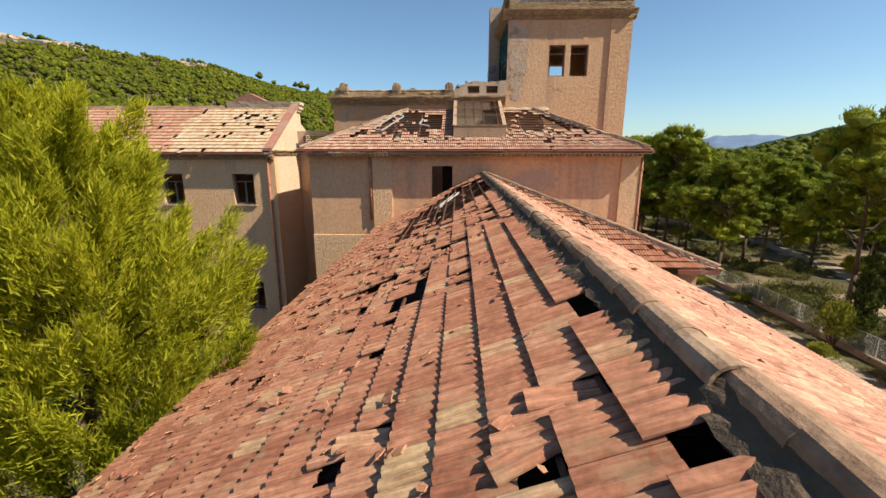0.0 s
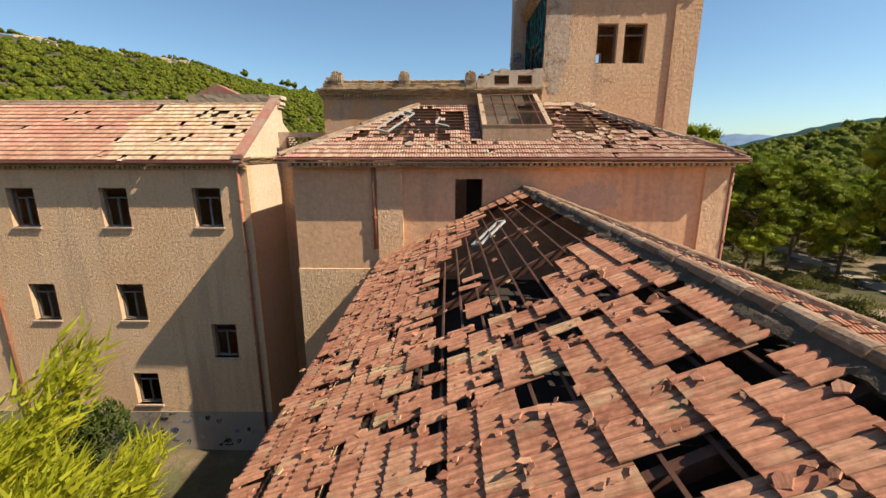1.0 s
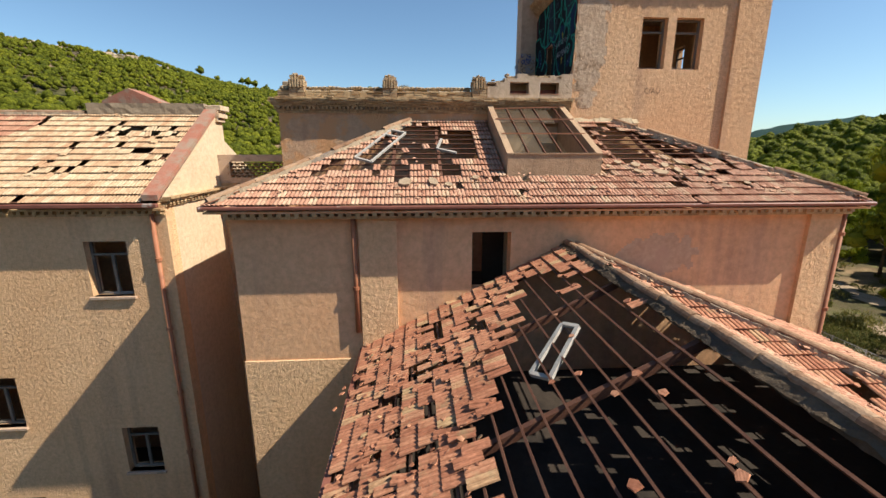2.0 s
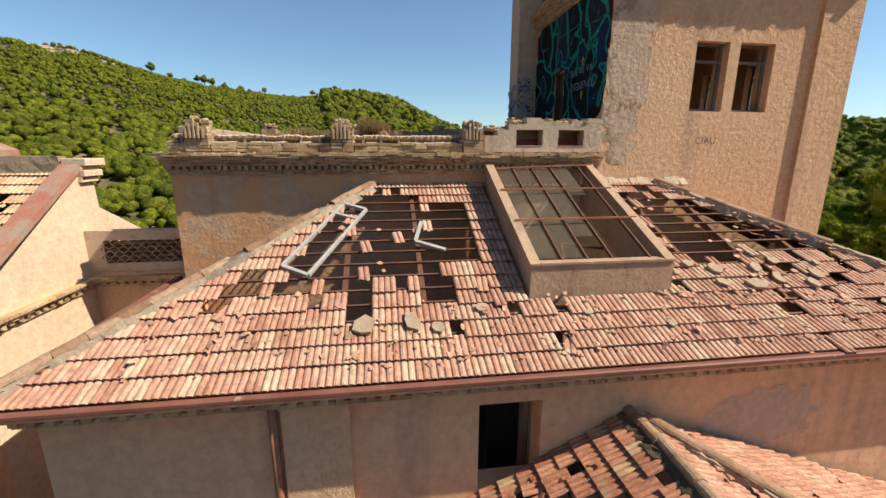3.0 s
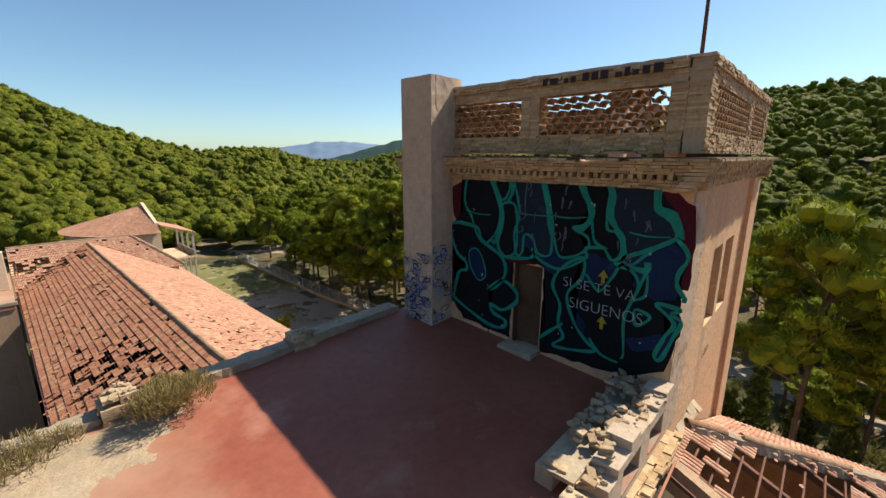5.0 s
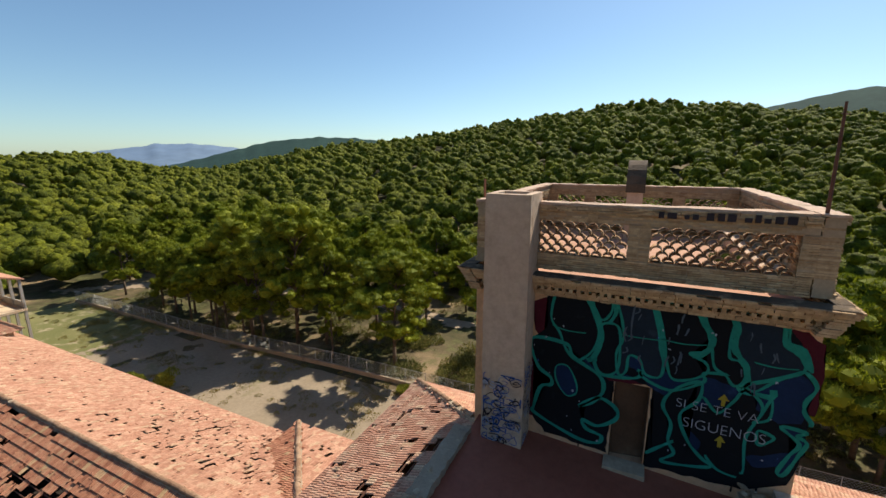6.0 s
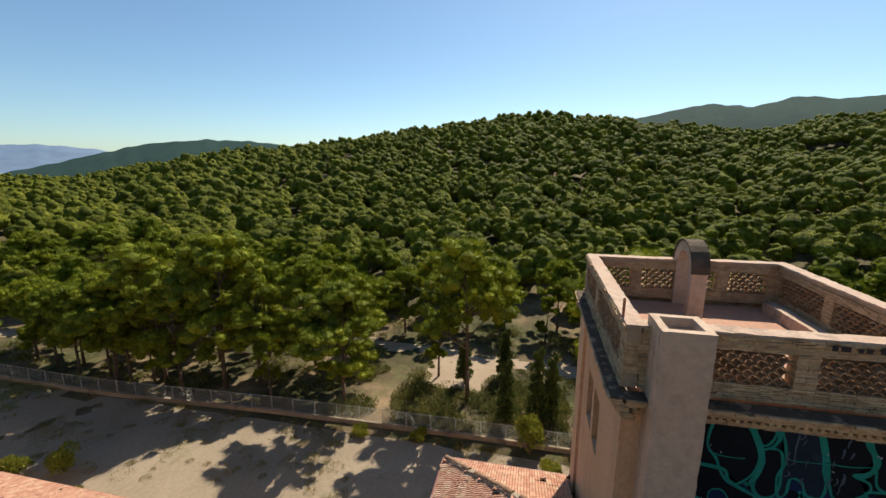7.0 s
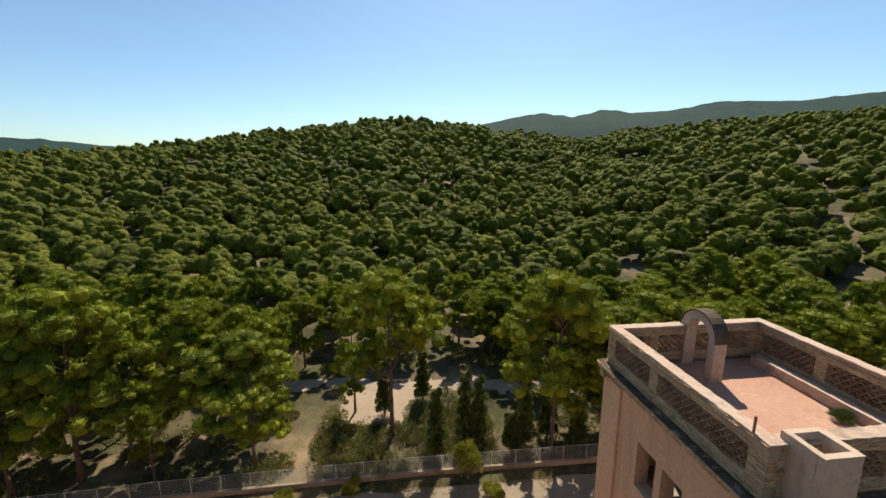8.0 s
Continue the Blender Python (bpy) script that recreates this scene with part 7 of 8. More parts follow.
def bush(name, label, at, h, r, n, per, size, leaf, seed, slim=0.3):
    rng = np.random.default_rng(seed)
    b = thing(name, label, "bush", at=at)
    C = [(rng.uniform(-r, r) * 0.6, rng.uniform(-r, r) * 0.6, h * rng.uniform(0.35, 0.75)) for k in range(n)]
    Rr = [(r * 0.55, r * 0.55, h * 0.33)] * n
    v, f = tufts(rng, C, Rr, per, size, slim, 0.5 if slim > 0.2 else 1.2)
    mesh_object("foliage", np_mesh("foliage", v, f), leaf, b)
    bm = bmesh.new()
    for c in C:
        tube(bm, (0, 0, -0.1), c, 0.05 * r, 0.02 * r, 5)
    part("stem", bm, M_BARK, b)


bush("bush", "dark green bush against the west wing wall", (-17.2, 19.3, 2.2), 4.6, 2.0, 9, 500, 0.25, M_BUSH, 61)
bush("bush", "dark green bush against the west wing wall", (-19.6, 18.0, 2.2), 3.4, 1.7, 8, 400, 0.25, M_BUSH, 62)
bush("shrub", "dry shrub growing on the terrace edge", (-3.1, 31.2, terrace_z(-3.1, 31.2)), 0.6, 0.62, 10, 420, 0.12, M_SHRUB, 63, 0.06)
bush("shrub", "dry shrub growing on the terrace edge", (-5.6, 31.3, terrace_z(-5.6, 31.3)), 0.35, 0.7, 9, 150, 0.12, M_SHRUB, 64, 0.06)
bush("shrub", "dry shrub growing on the terrace edge", (-4.6, 31.4, terrace_z(-4.6, 31.4)), 0.3, 0.5, 6, 130, 0.12, M_SHRUB, 65, 0.06)
bush("shrub", "green weeds sprouting on the tower roof", (5.3, 26.62, 23.86), 0.3, 0.4, 7, 200, 0.1, M_BUSH, 80, 0.1)
bush("sapling", "light yellow-green sapling by the fence", (31.2, 33.0, 0.3), 4.2, 1.5, 10, 200, 0.28, M_LIGHTLEAF, 66)
bush("sapling", "light yellow-green sapling in the yard", (12.2, 63.5, 0.6), 5.5, 1.8, 9, 220, 0.3, M_LIGHTLEAF, 67)

for k, (x, y, h, r) in enumerate(((19.3, 74.9, 2.6, 1.5), (18.0, 78.6, 1.8, 1.3), (16.8, 80.6, 1.5, 1.2), (31.2, 44.5, 1.0, 0.9), (30.6, 50.5, 0.8, 1.0), (28.5, 31.0, 1.2, 1.0))):
    bush("bush", "yellow-green bush growing wild in the yard", (x, y, terrain(x, y)), h, r, 8, 240, 0.22, M_LIGHTLEAF, 70 + k)
rng = np.random.default_rng(33)
C, Rr = [], []
while len(C) < 420:
    x, y = 31.4 - 14 * rng.beta(1.0, 2.2), rng.uniform(24, 114)
    if lump(x, y, 5, 57) < (0.0 if y < 90 else -0.3):
        continue
    q = rng.uniform(0.3, 1.1)
    C.append((x, y, terrain(x, y) + q * 0.12))
    Rr.append((q, q, q * 0.25))
v, f = tufts(rng, C, Rr, 90, 0.2, 0.1, 0.9)
tagged(mesh_object("weeds", np_mesh("weeds", v, f), M_WEED), "dry weeds and grass tufts in the yard", "weeds", kind="stuff")

# low scrub along the fence and under the pines
rng = np.random.default_rng(21)
C, Rr = [], []
while len(C) < 1500:
    x, y = (rng.uniform(32.6, 62), rng.uniform(-10, 110)) if len(C) < 950 else (rng.uniform(32.8, 44), rng.uniform(26, 58))
    if abs(x - track_x(y)) < 1.8 or (41 < x < 50.5 and 38.5 < y < 46.5) or lump(x, y, 6, 55) < -0.12:
        continue
    q = rng.uniform(0.3, 1.0) if rng.random() < 0.8 else rng.uniform(1.0, 1.6)
    C.append((x, y, terrain(x, y) + q * 0.25))
    Rr.append((q, q, q * 0.7))
v, f = tufts(rng, C, Rr, 75, 0.28, 0.2, 0.6)
tagged(mesh_object("scrub", np_mesh("scrub", v, f), M_SCRUB), "low dry scrub and grass under the pines", "scrub", kind="stuff")

# bare rock along the western crest
rng = np.random.default_rng(91)
fr, og = [], []
while len(og) < 420:
    az = rng.uniform(-66, -24)
    e, R = crest(az)
    rr = R - 48 * rng.beta(1.0, 1.6) + 2
    x, y = MID.x + rr * math.sin(radians(az)), MID.y + rr * math.cos(radians(az))
    if lump(x, y, 14, 22) < -0.15:
        continue
    q, a = rng.uniform(0.8, 3.2), rng.uniform(0, 6.28)
    fr.append(np.array([[q * math.cos(a), q * math.sin(a), 0.1 * q], [-q * math.sin(a) * 0.7, q * math.cos(a) * 0.7, 0], [0, 0, q * rng.uniform(0.3, 0.6)]]))
    og.append(np.array([x, y, terrain(x, y)]))
v, f = spread(BALLS[1][0] * rng.uniform(0.75, 1.2, (12, 1)), BALLS[1][1], np.array(fr), np.array(og))
tagged(mesh_object("crest_rocks", np_mesh("crest_rocks", v, f), M_ROCK), "tan rock outcrops along the bare hill crest", "rocks", kind="stuff")

# hillside forest
def forest(name, r_lo, r_hi, gap, lumps, per, size, seed, label):
    rng = np.random.default_rng(seed)
    kinds, stems = [], []
    for k in range(10):
        h, r = rng.uniform(8.5, 11.5), rng.uniform(3.4, 4.6)
        B, Rr = [], []
        for q in range(lumps):
            a, u = q * 2.39996 + rng.uniform(-0.4, 0.4), math.sqrt((q + 0.4) / lumps)
            B.append((r * 0.78 * u * math.cos(a), r * 0.78 * u * math.sin(a), h * (0.9 - 0.34 * u * u + rng.uniform(-0.07, 0.05))))
            p = r * rng.uniform(0.3, 0.44) * (1.0 if lumps > 6 else 1.35)
            Rr.append((p, p, p * rng.uniform(0.7, 0.95)))
        dome, flat = (0.0, 0.0, h * 0.66), (r * 0.86, r * 0.86, h * 0.25)
        mass = joined(cores(rng, [dome], [flat], 1.0, 2), cores(rng, B, Rr, 0.9))
        kinds.append(joined(mass, tufts(rng, B + [dome] * 2, [(a * 1.06, b * 1.06, c * 1.06) for a, b, c in Rr + [flat] * 2], per, size, 0.16, 0.7, 0.15)))
    # small dense pines for the western slopes: a dome and a few tufts
    grown = len(kinds)
    far = r_lo > 100
    for k in range(6):
        h, r = rng.uniform(8.5, 11.5), rng.uniform(3.6, 4.6)
        dome, flat = [(0.0, 0.0, h * 0.66)], [(r, r, h * 0.34)]
        kinds.append(joined(cores(rng, dome, flat, 1.0, 1 if far else 2), tufts(rng, dome, flat, 10 if far else 18, size * 2, 0.16, 0.7, 0.15)))
    places = [[] for _ in kinds]
    r = r_lo
    while r < r_hi:
        n = int(math.radians(215) * r / gap)
        for i in range(n):
            az = -66 + 215 * (i + rng.uniform(-0.45, 0.45)) / n
            rr = r + rng.uniform(-0.45, 0.45) * gap
            x, y = MID.x + rr * math.sin(radians(az)), MID.y + rr * math.cos(radians(az))
            e, R = crest(az)
            if rr > R + 12:
                continue
            if -56 < x < 33.5 and y < 120 and not (x < -20 and y > 52):
                continue
            if 33 < x < 64 and -26 < y < 122:
                continue
            if abs(az - 131.5 - 9 * (380 - rr) / 280) < 0.72 and rr > 100:
                continue
            if lump(x, y, 26, 21) > (0.42 if az > -8 else 0.6) or (az < -30 and rr > R - 40 and lump(x, y, 14, 22) > -0.1):
                continue
            bare = az < -27 and terrain(x, y) - 25 > (0.84 + 0.008 * (az + 45)) * rr * math.tan(radians(e))
            if bare and lump(x, y, 14, 22) > -0.25:
                continue
            turn = rng.uniform(0, 6.28)
            top = rr > R - 12 and az > -40
            if top and az < 20 and rng.random() < 0.5:
                continue
            if top and rng.random() < (0.5 if az > 20 else 0.35):
                stems.append((x, y))
                places[rng.integers(grown)].append((x, y, rng.uniform(0.5, 0.75), turn, 1.7))
            elif az > -8:
                places[rng.integers(grown)].append((x, y, rng.uniform(0.68, 1.1), turn, 0.0))
            else:
                for q in range(4 if bare else 13 if far else 8):
                    x2, y2 = x + rng.uniform(-3.6, 3.6), y + rng.uniform(-3.6, 3.6)
                    places[rng.integers(grown, len(kinds))].append((x2, y2, rng.uniform(0.14, 0.34) if far else rng.uniform(0.22, 0.46), turn + q, 0.0))
        r += gap * 0.88
    V, F, off = [], [], 0
    for (v, f), pl in zip(kinds, places):
        if not pl:
            continue
        fr = np.array([[[s * math.cos(a), s * math.sin(a), 0], [-s * math.sin(a), s * math.cos(a), 0], [0, 0, s * 1.05]] for x, y, s, a, lift in pl])
        og = np.array([[x, y, terrain(x, y) - 1.8 * s + lift] for x, y, s, a, lift in pl])
        v2, f2 = spread(v, f, fr, og)
        V.append(v2)
        F.append(f2 + off)
        off += len(v2)
    V, F = np.concatenate(V), np.concatenate(F)
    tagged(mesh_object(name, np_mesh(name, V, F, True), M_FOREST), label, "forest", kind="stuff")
    if stems:
        bm = bmesh.new()
        for x, y in stems:
            z = terrain(x, y)
            tube(bm, (x, y, z - 0.5), (x, y, z + 5.5), 0.22, 0.14, 4)
        tagged(part("crest_trunks", bm, M_BARK), "bare pine trunks along the hill crest", "trunks", kind="stuff")


forest("pine_forest", 64, 165, 6.1, 9, 32, 0.42, 1, "dense pine wood on the near slopes")
forest("pine_forest", 165, 470, 6.8, 4, 14, 0.55, 2, "pine wood covering the hills to the crest")


# ---- paint on the walls ----
def flat_paint(name, rgb, rough=0.95):
    return surface(name, rgb, tuple(c * 0.75 for c in rgb), tuple(min(1, c * 1.3 + 0.006) for c in rgb), 1.2, 14, 0.002, rough, 0.0, (0.6, 0.7), 2.2)


M_BLACK = flat_paint("black_spray", (0.007, 0.009, 0.012))
M_NAVY = flat_paint("navy_spray", (0.012, 0.03, 0.085))
M_TEAL = flat_paint("turquoise_spray", (0.022, 0.29, 0.215))
M_MAROON = flat_paint("maroon_spray", (0.10, 0.012, 0.022))
M_DUSK = flat_paint("dark_slate_spray", (0.018, 0.03, 0.045))
M_PALEDUST = flat_paint("scuffed_pale_marks", (0.10, 0.13, 0.16))
M_PALE = flat_paint("pale_spray", (0.42, 0.45, 0.52))
M_BLUE = flat_paint("blue_spray", (0.06, 0.12, 0.36))
M_YELLOW = flat_paint("yellow_spray", (0.45, 0.36, 0.04))
M_INK = flat_paint("black_ink", (0.05, 0.04, 0.045))


def smooth_loop(pts, n=8):
    """A closed curve through the points."""
    out, m = [], len(pts)
    for i in range(m):
        a, b, c, d = (Vector(pts[(i + k - 1) % m]) for k in range(4))
        for j in range(n):
            t = j / n
            out.append(0.5 * ((2 * b) + (c - a) * t + (2 * a - 5 * b + 4 * c - d) * t * t + (3 * b - a - 3 * c + d) * t ** 3))
    return out


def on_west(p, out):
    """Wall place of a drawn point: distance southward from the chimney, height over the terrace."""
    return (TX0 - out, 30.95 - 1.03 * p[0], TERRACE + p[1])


def fill(owner, name, pts, material, out, spread_by=0.0, n=8):
    loop = smooth_loop(pts, n)
    c = sum(loop, Vector((0, 0))) / len(loop)
    bm = bmesh.new()
    vs = [bm.verts.new(on_west(p + (p - c).normalized() * spread_by, out)) for p in loop]
    f = bm.faces.new(vs)
    bmesh.ops.triangulate(bm, faces=[f])
    return part(name, bm, material, owner)


def stroke(owner, name, pts, material, out, width, closed=True, place=on_west):
    loop = smooth_loop(pts, 6)
    if not closed:
        loop = loop[:6 * (len(pts) - 1) + 1]
    bm = bmesh.new()
    rows = []
    m = len(loop)
    for i in range(m):
        a, b = loop[i - 1 if i or closed else 0], loop[(i + 1) % m if closed else min(m - 1, i + 1)]
        d = (b - a).normalized()
        w = Vector((-d.y, d.x)) * width * 0.5 * (0.75 + 0.5 * abs(math.sin(i * 0.37)))
        rows.append((bm.verts.new(place(loop[i] + w, out)), bm.verts.new(place(loop[i] - w, out))))
    for i in range(m if closed else m - 1):
        p, q = rows[i], rows[(i + 1) % m]
        bm.faces.new((p[0], p[1], q[1], q[0]))
    return part(name, bm, material, owner)


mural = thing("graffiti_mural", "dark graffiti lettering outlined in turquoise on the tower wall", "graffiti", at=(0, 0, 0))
rng = random.Random(8)


def worn_edge(pts, step=0.11, amp=0.03):
    """A straight-sided outline with an uneven sprayed edge."""
    out = []
    for (x0, y0), (x1, y1) in zip(pts, pts[1:] + pts[:1]):
        n = max(1, int(math.hypot(x1 - x0, y1 - y0) / step))
        out += [(x0 + (x1 - x0) * k / n + rng.uniform(-amp, amp), y0 + (y1 - y0) * k / n + rng.uniform(-amp, amp)) for k in range(n)]
    return out


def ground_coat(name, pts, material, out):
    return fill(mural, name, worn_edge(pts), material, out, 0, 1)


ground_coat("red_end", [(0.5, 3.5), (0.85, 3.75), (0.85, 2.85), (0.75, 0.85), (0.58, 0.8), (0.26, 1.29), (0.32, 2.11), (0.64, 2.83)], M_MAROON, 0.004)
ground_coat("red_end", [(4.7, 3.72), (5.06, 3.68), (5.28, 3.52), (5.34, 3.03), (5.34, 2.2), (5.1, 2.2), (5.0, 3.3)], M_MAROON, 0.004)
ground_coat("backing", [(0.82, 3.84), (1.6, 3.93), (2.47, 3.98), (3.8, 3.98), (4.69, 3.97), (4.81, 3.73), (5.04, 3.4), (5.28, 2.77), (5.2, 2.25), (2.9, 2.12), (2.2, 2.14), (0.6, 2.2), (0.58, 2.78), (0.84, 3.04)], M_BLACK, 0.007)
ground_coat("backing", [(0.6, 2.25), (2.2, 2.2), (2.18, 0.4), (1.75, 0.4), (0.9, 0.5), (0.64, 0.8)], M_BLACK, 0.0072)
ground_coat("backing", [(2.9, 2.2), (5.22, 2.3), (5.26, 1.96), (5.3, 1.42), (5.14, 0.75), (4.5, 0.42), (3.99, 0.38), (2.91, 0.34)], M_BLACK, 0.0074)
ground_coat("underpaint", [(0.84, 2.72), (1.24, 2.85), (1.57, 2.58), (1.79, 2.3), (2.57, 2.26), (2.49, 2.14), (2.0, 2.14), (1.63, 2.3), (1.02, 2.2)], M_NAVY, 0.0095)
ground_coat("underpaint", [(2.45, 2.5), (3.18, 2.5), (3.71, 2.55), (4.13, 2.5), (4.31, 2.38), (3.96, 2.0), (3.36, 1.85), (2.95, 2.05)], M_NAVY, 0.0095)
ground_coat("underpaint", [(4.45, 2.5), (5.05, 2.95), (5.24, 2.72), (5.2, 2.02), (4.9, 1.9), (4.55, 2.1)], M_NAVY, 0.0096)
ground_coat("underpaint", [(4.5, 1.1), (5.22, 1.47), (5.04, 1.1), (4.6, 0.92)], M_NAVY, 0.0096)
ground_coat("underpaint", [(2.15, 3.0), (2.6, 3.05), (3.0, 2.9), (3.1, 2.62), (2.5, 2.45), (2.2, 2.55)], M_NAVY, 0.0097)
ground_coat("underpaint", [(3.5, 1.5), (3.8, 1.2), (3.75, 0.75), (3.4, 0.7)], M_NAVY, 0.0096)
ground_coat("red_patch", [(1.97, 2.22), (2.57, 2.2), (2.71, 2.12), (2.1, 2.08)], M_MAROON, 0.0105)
for k in range(36):
    c, w = (rng.uniform(0.5, 5.1), rng.uniform(0.6, 4.05)), rng.uniform(0.008, 0.024)
    if 2.2 < c[0] < 3.0 and c[1] < 2.2:
        continue
    fill(mural, "splash", [(c[0] + w * rng.uniform(0.6, 1.4) * math.cos(a), c[1] + w * rng.uniform(0.6, 2.0) * math.sin(a)) for a in (0, 1.3, 2.5, 3.8, 5.0)], M_PALE if k % 3 else M_BLUE, 0.0215, 0, 2)
for k in range(9):
    c = (rng.uniform(0.5, 5.0), rng.uniform(0.7, 1.0))
    if 2.1 < c[0] < 3.05:
        continue
    stroke(mural, "drip", [c, (c[0] + 0.01, c[1] - 0.25), (c[0], c[1] - rng.uniform(0.35, 0.6))], M_BLACK, 0.0085, 0.03, False)


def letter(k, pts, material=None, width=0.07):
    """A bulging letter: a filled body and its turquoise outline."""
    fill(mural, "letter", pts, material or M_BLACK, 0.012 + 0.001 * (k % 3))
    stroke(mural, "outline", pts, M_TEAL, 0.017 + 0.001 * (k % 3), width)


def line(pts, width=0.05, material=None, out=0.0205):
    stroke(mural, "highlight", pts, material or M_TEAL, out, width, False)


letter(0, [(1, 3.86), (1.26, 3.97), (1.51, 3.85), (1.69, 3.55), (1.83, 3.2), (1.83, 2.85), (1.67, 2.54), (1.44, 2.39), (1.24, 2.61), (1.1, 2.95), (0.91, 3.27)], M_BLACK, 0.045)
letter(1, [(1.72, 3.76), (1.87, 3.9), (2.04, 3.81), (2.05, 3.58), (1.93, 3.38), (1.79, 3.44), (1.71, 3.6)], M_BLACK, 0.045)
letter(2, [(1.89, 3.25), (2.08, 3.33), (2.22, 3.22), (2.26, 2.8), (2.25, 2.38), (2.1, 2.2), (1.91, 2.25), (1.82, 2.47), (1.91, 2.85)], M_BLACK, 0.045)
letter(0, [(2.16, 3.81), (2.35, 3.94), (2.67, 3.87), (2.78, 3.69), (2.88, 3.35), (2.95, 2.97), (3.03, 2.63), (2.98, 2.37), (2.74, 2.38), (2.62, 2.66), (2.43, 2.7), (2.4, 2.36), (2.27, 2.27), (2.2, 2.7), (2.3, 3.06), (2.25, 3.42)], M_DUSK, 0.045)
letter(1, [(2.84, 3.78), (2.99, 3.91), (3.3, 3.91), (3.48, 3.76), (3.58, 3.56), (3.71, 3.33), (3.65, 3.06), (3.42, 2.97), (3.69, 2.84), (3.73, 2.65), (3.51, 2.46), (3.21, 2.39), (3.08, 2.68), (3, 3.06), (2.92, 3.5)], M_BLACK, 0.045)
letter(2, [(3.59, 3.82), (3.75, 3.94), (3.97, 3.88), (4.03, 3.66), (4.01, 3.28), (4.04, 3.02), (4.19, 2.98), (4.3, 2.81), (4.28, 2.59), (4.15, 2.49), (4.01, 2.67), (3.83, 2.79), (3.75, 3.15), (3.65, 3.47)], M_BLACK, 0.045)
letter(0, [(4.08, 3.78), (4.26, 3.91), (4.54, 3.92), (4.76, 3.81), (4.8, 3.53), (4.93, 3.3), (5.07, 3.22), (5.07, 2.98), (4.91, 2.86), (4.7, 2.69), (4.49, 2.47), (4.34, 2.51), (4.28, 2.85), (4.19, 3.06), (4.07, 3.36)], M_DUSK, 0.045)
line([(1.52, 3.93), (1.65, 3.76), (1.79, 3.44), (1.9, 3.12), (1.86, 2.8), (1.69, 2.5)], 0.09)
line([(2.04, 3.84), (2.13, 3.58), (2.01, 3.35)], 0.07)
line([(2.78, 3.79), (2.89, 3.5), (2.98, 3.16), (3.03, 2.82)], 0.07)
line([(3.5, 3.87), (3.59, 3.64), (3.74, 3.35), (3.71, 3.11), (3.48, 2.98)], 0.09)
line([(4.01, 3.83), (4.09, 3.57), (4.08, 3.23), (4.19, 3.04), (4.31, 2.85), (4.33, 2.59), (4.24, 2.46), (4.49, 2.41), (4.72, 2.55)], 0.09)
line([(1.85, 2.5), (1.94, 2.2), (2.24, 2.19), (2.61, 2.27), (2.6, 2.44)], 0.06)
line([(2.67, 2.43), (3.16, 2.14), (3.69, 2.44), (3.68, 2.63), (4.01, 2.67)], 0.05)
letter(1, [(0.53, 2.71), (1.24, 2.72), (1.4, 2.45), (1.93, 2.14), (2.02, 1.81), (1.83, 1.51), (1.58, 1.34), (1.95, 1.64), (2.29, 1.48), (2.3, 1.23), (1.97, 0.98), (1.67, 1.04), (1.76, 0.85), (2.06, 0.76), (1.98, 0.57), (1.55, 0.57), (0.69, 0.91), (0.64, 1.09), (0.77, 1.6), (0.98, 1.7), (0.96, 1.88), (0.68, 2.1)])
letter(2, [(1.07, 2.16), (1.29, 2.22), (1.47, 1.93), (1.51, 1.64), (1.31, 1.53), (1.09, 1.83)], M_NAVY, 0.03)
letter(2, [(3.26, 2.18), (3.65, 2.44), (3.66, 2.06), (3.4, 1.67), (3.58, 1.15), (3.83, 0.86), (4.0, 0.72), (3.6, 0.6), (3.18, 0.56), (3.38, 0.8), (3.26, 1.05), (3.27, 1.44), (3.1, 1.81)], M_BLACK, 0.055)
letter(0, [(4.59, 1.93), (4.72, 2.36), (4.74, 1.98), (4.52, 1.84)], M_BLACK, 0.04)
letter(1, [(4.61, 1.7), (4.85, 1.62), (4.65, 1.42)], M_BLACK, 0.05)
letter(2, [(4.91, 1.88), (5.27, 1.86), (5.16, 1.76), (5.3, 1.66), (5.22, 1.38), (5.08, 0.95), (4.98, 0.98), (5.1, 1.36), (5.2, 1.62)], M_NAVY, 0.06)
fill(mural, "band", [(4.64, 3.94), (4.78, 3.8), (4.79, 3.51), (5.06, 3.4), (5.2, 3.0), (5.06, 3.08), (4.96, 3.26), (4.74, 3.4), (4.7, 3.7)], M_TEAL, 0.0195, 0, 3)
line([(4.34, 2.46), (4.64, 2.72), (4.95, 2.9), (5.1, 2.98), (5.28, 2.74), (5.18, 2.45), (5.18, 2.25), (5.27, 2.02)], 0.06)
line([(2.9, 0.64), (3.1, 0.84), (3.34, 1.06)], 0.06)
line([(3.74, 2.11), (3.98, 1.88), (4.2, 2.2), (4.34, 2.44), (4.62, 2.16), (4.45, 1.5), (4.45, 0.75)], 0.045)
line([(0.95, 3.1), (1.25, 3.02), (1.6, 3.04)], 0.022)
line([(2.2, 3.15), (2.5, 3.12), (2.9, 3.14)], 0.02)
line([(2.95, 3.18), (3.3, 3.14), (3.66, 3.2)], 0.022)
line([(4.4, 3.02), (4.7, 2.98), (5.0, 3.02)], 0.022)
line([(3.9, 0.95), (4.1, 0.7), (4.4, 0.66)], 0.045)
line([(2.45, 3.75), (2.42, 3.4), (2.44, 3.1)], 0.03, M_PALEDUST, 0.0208)
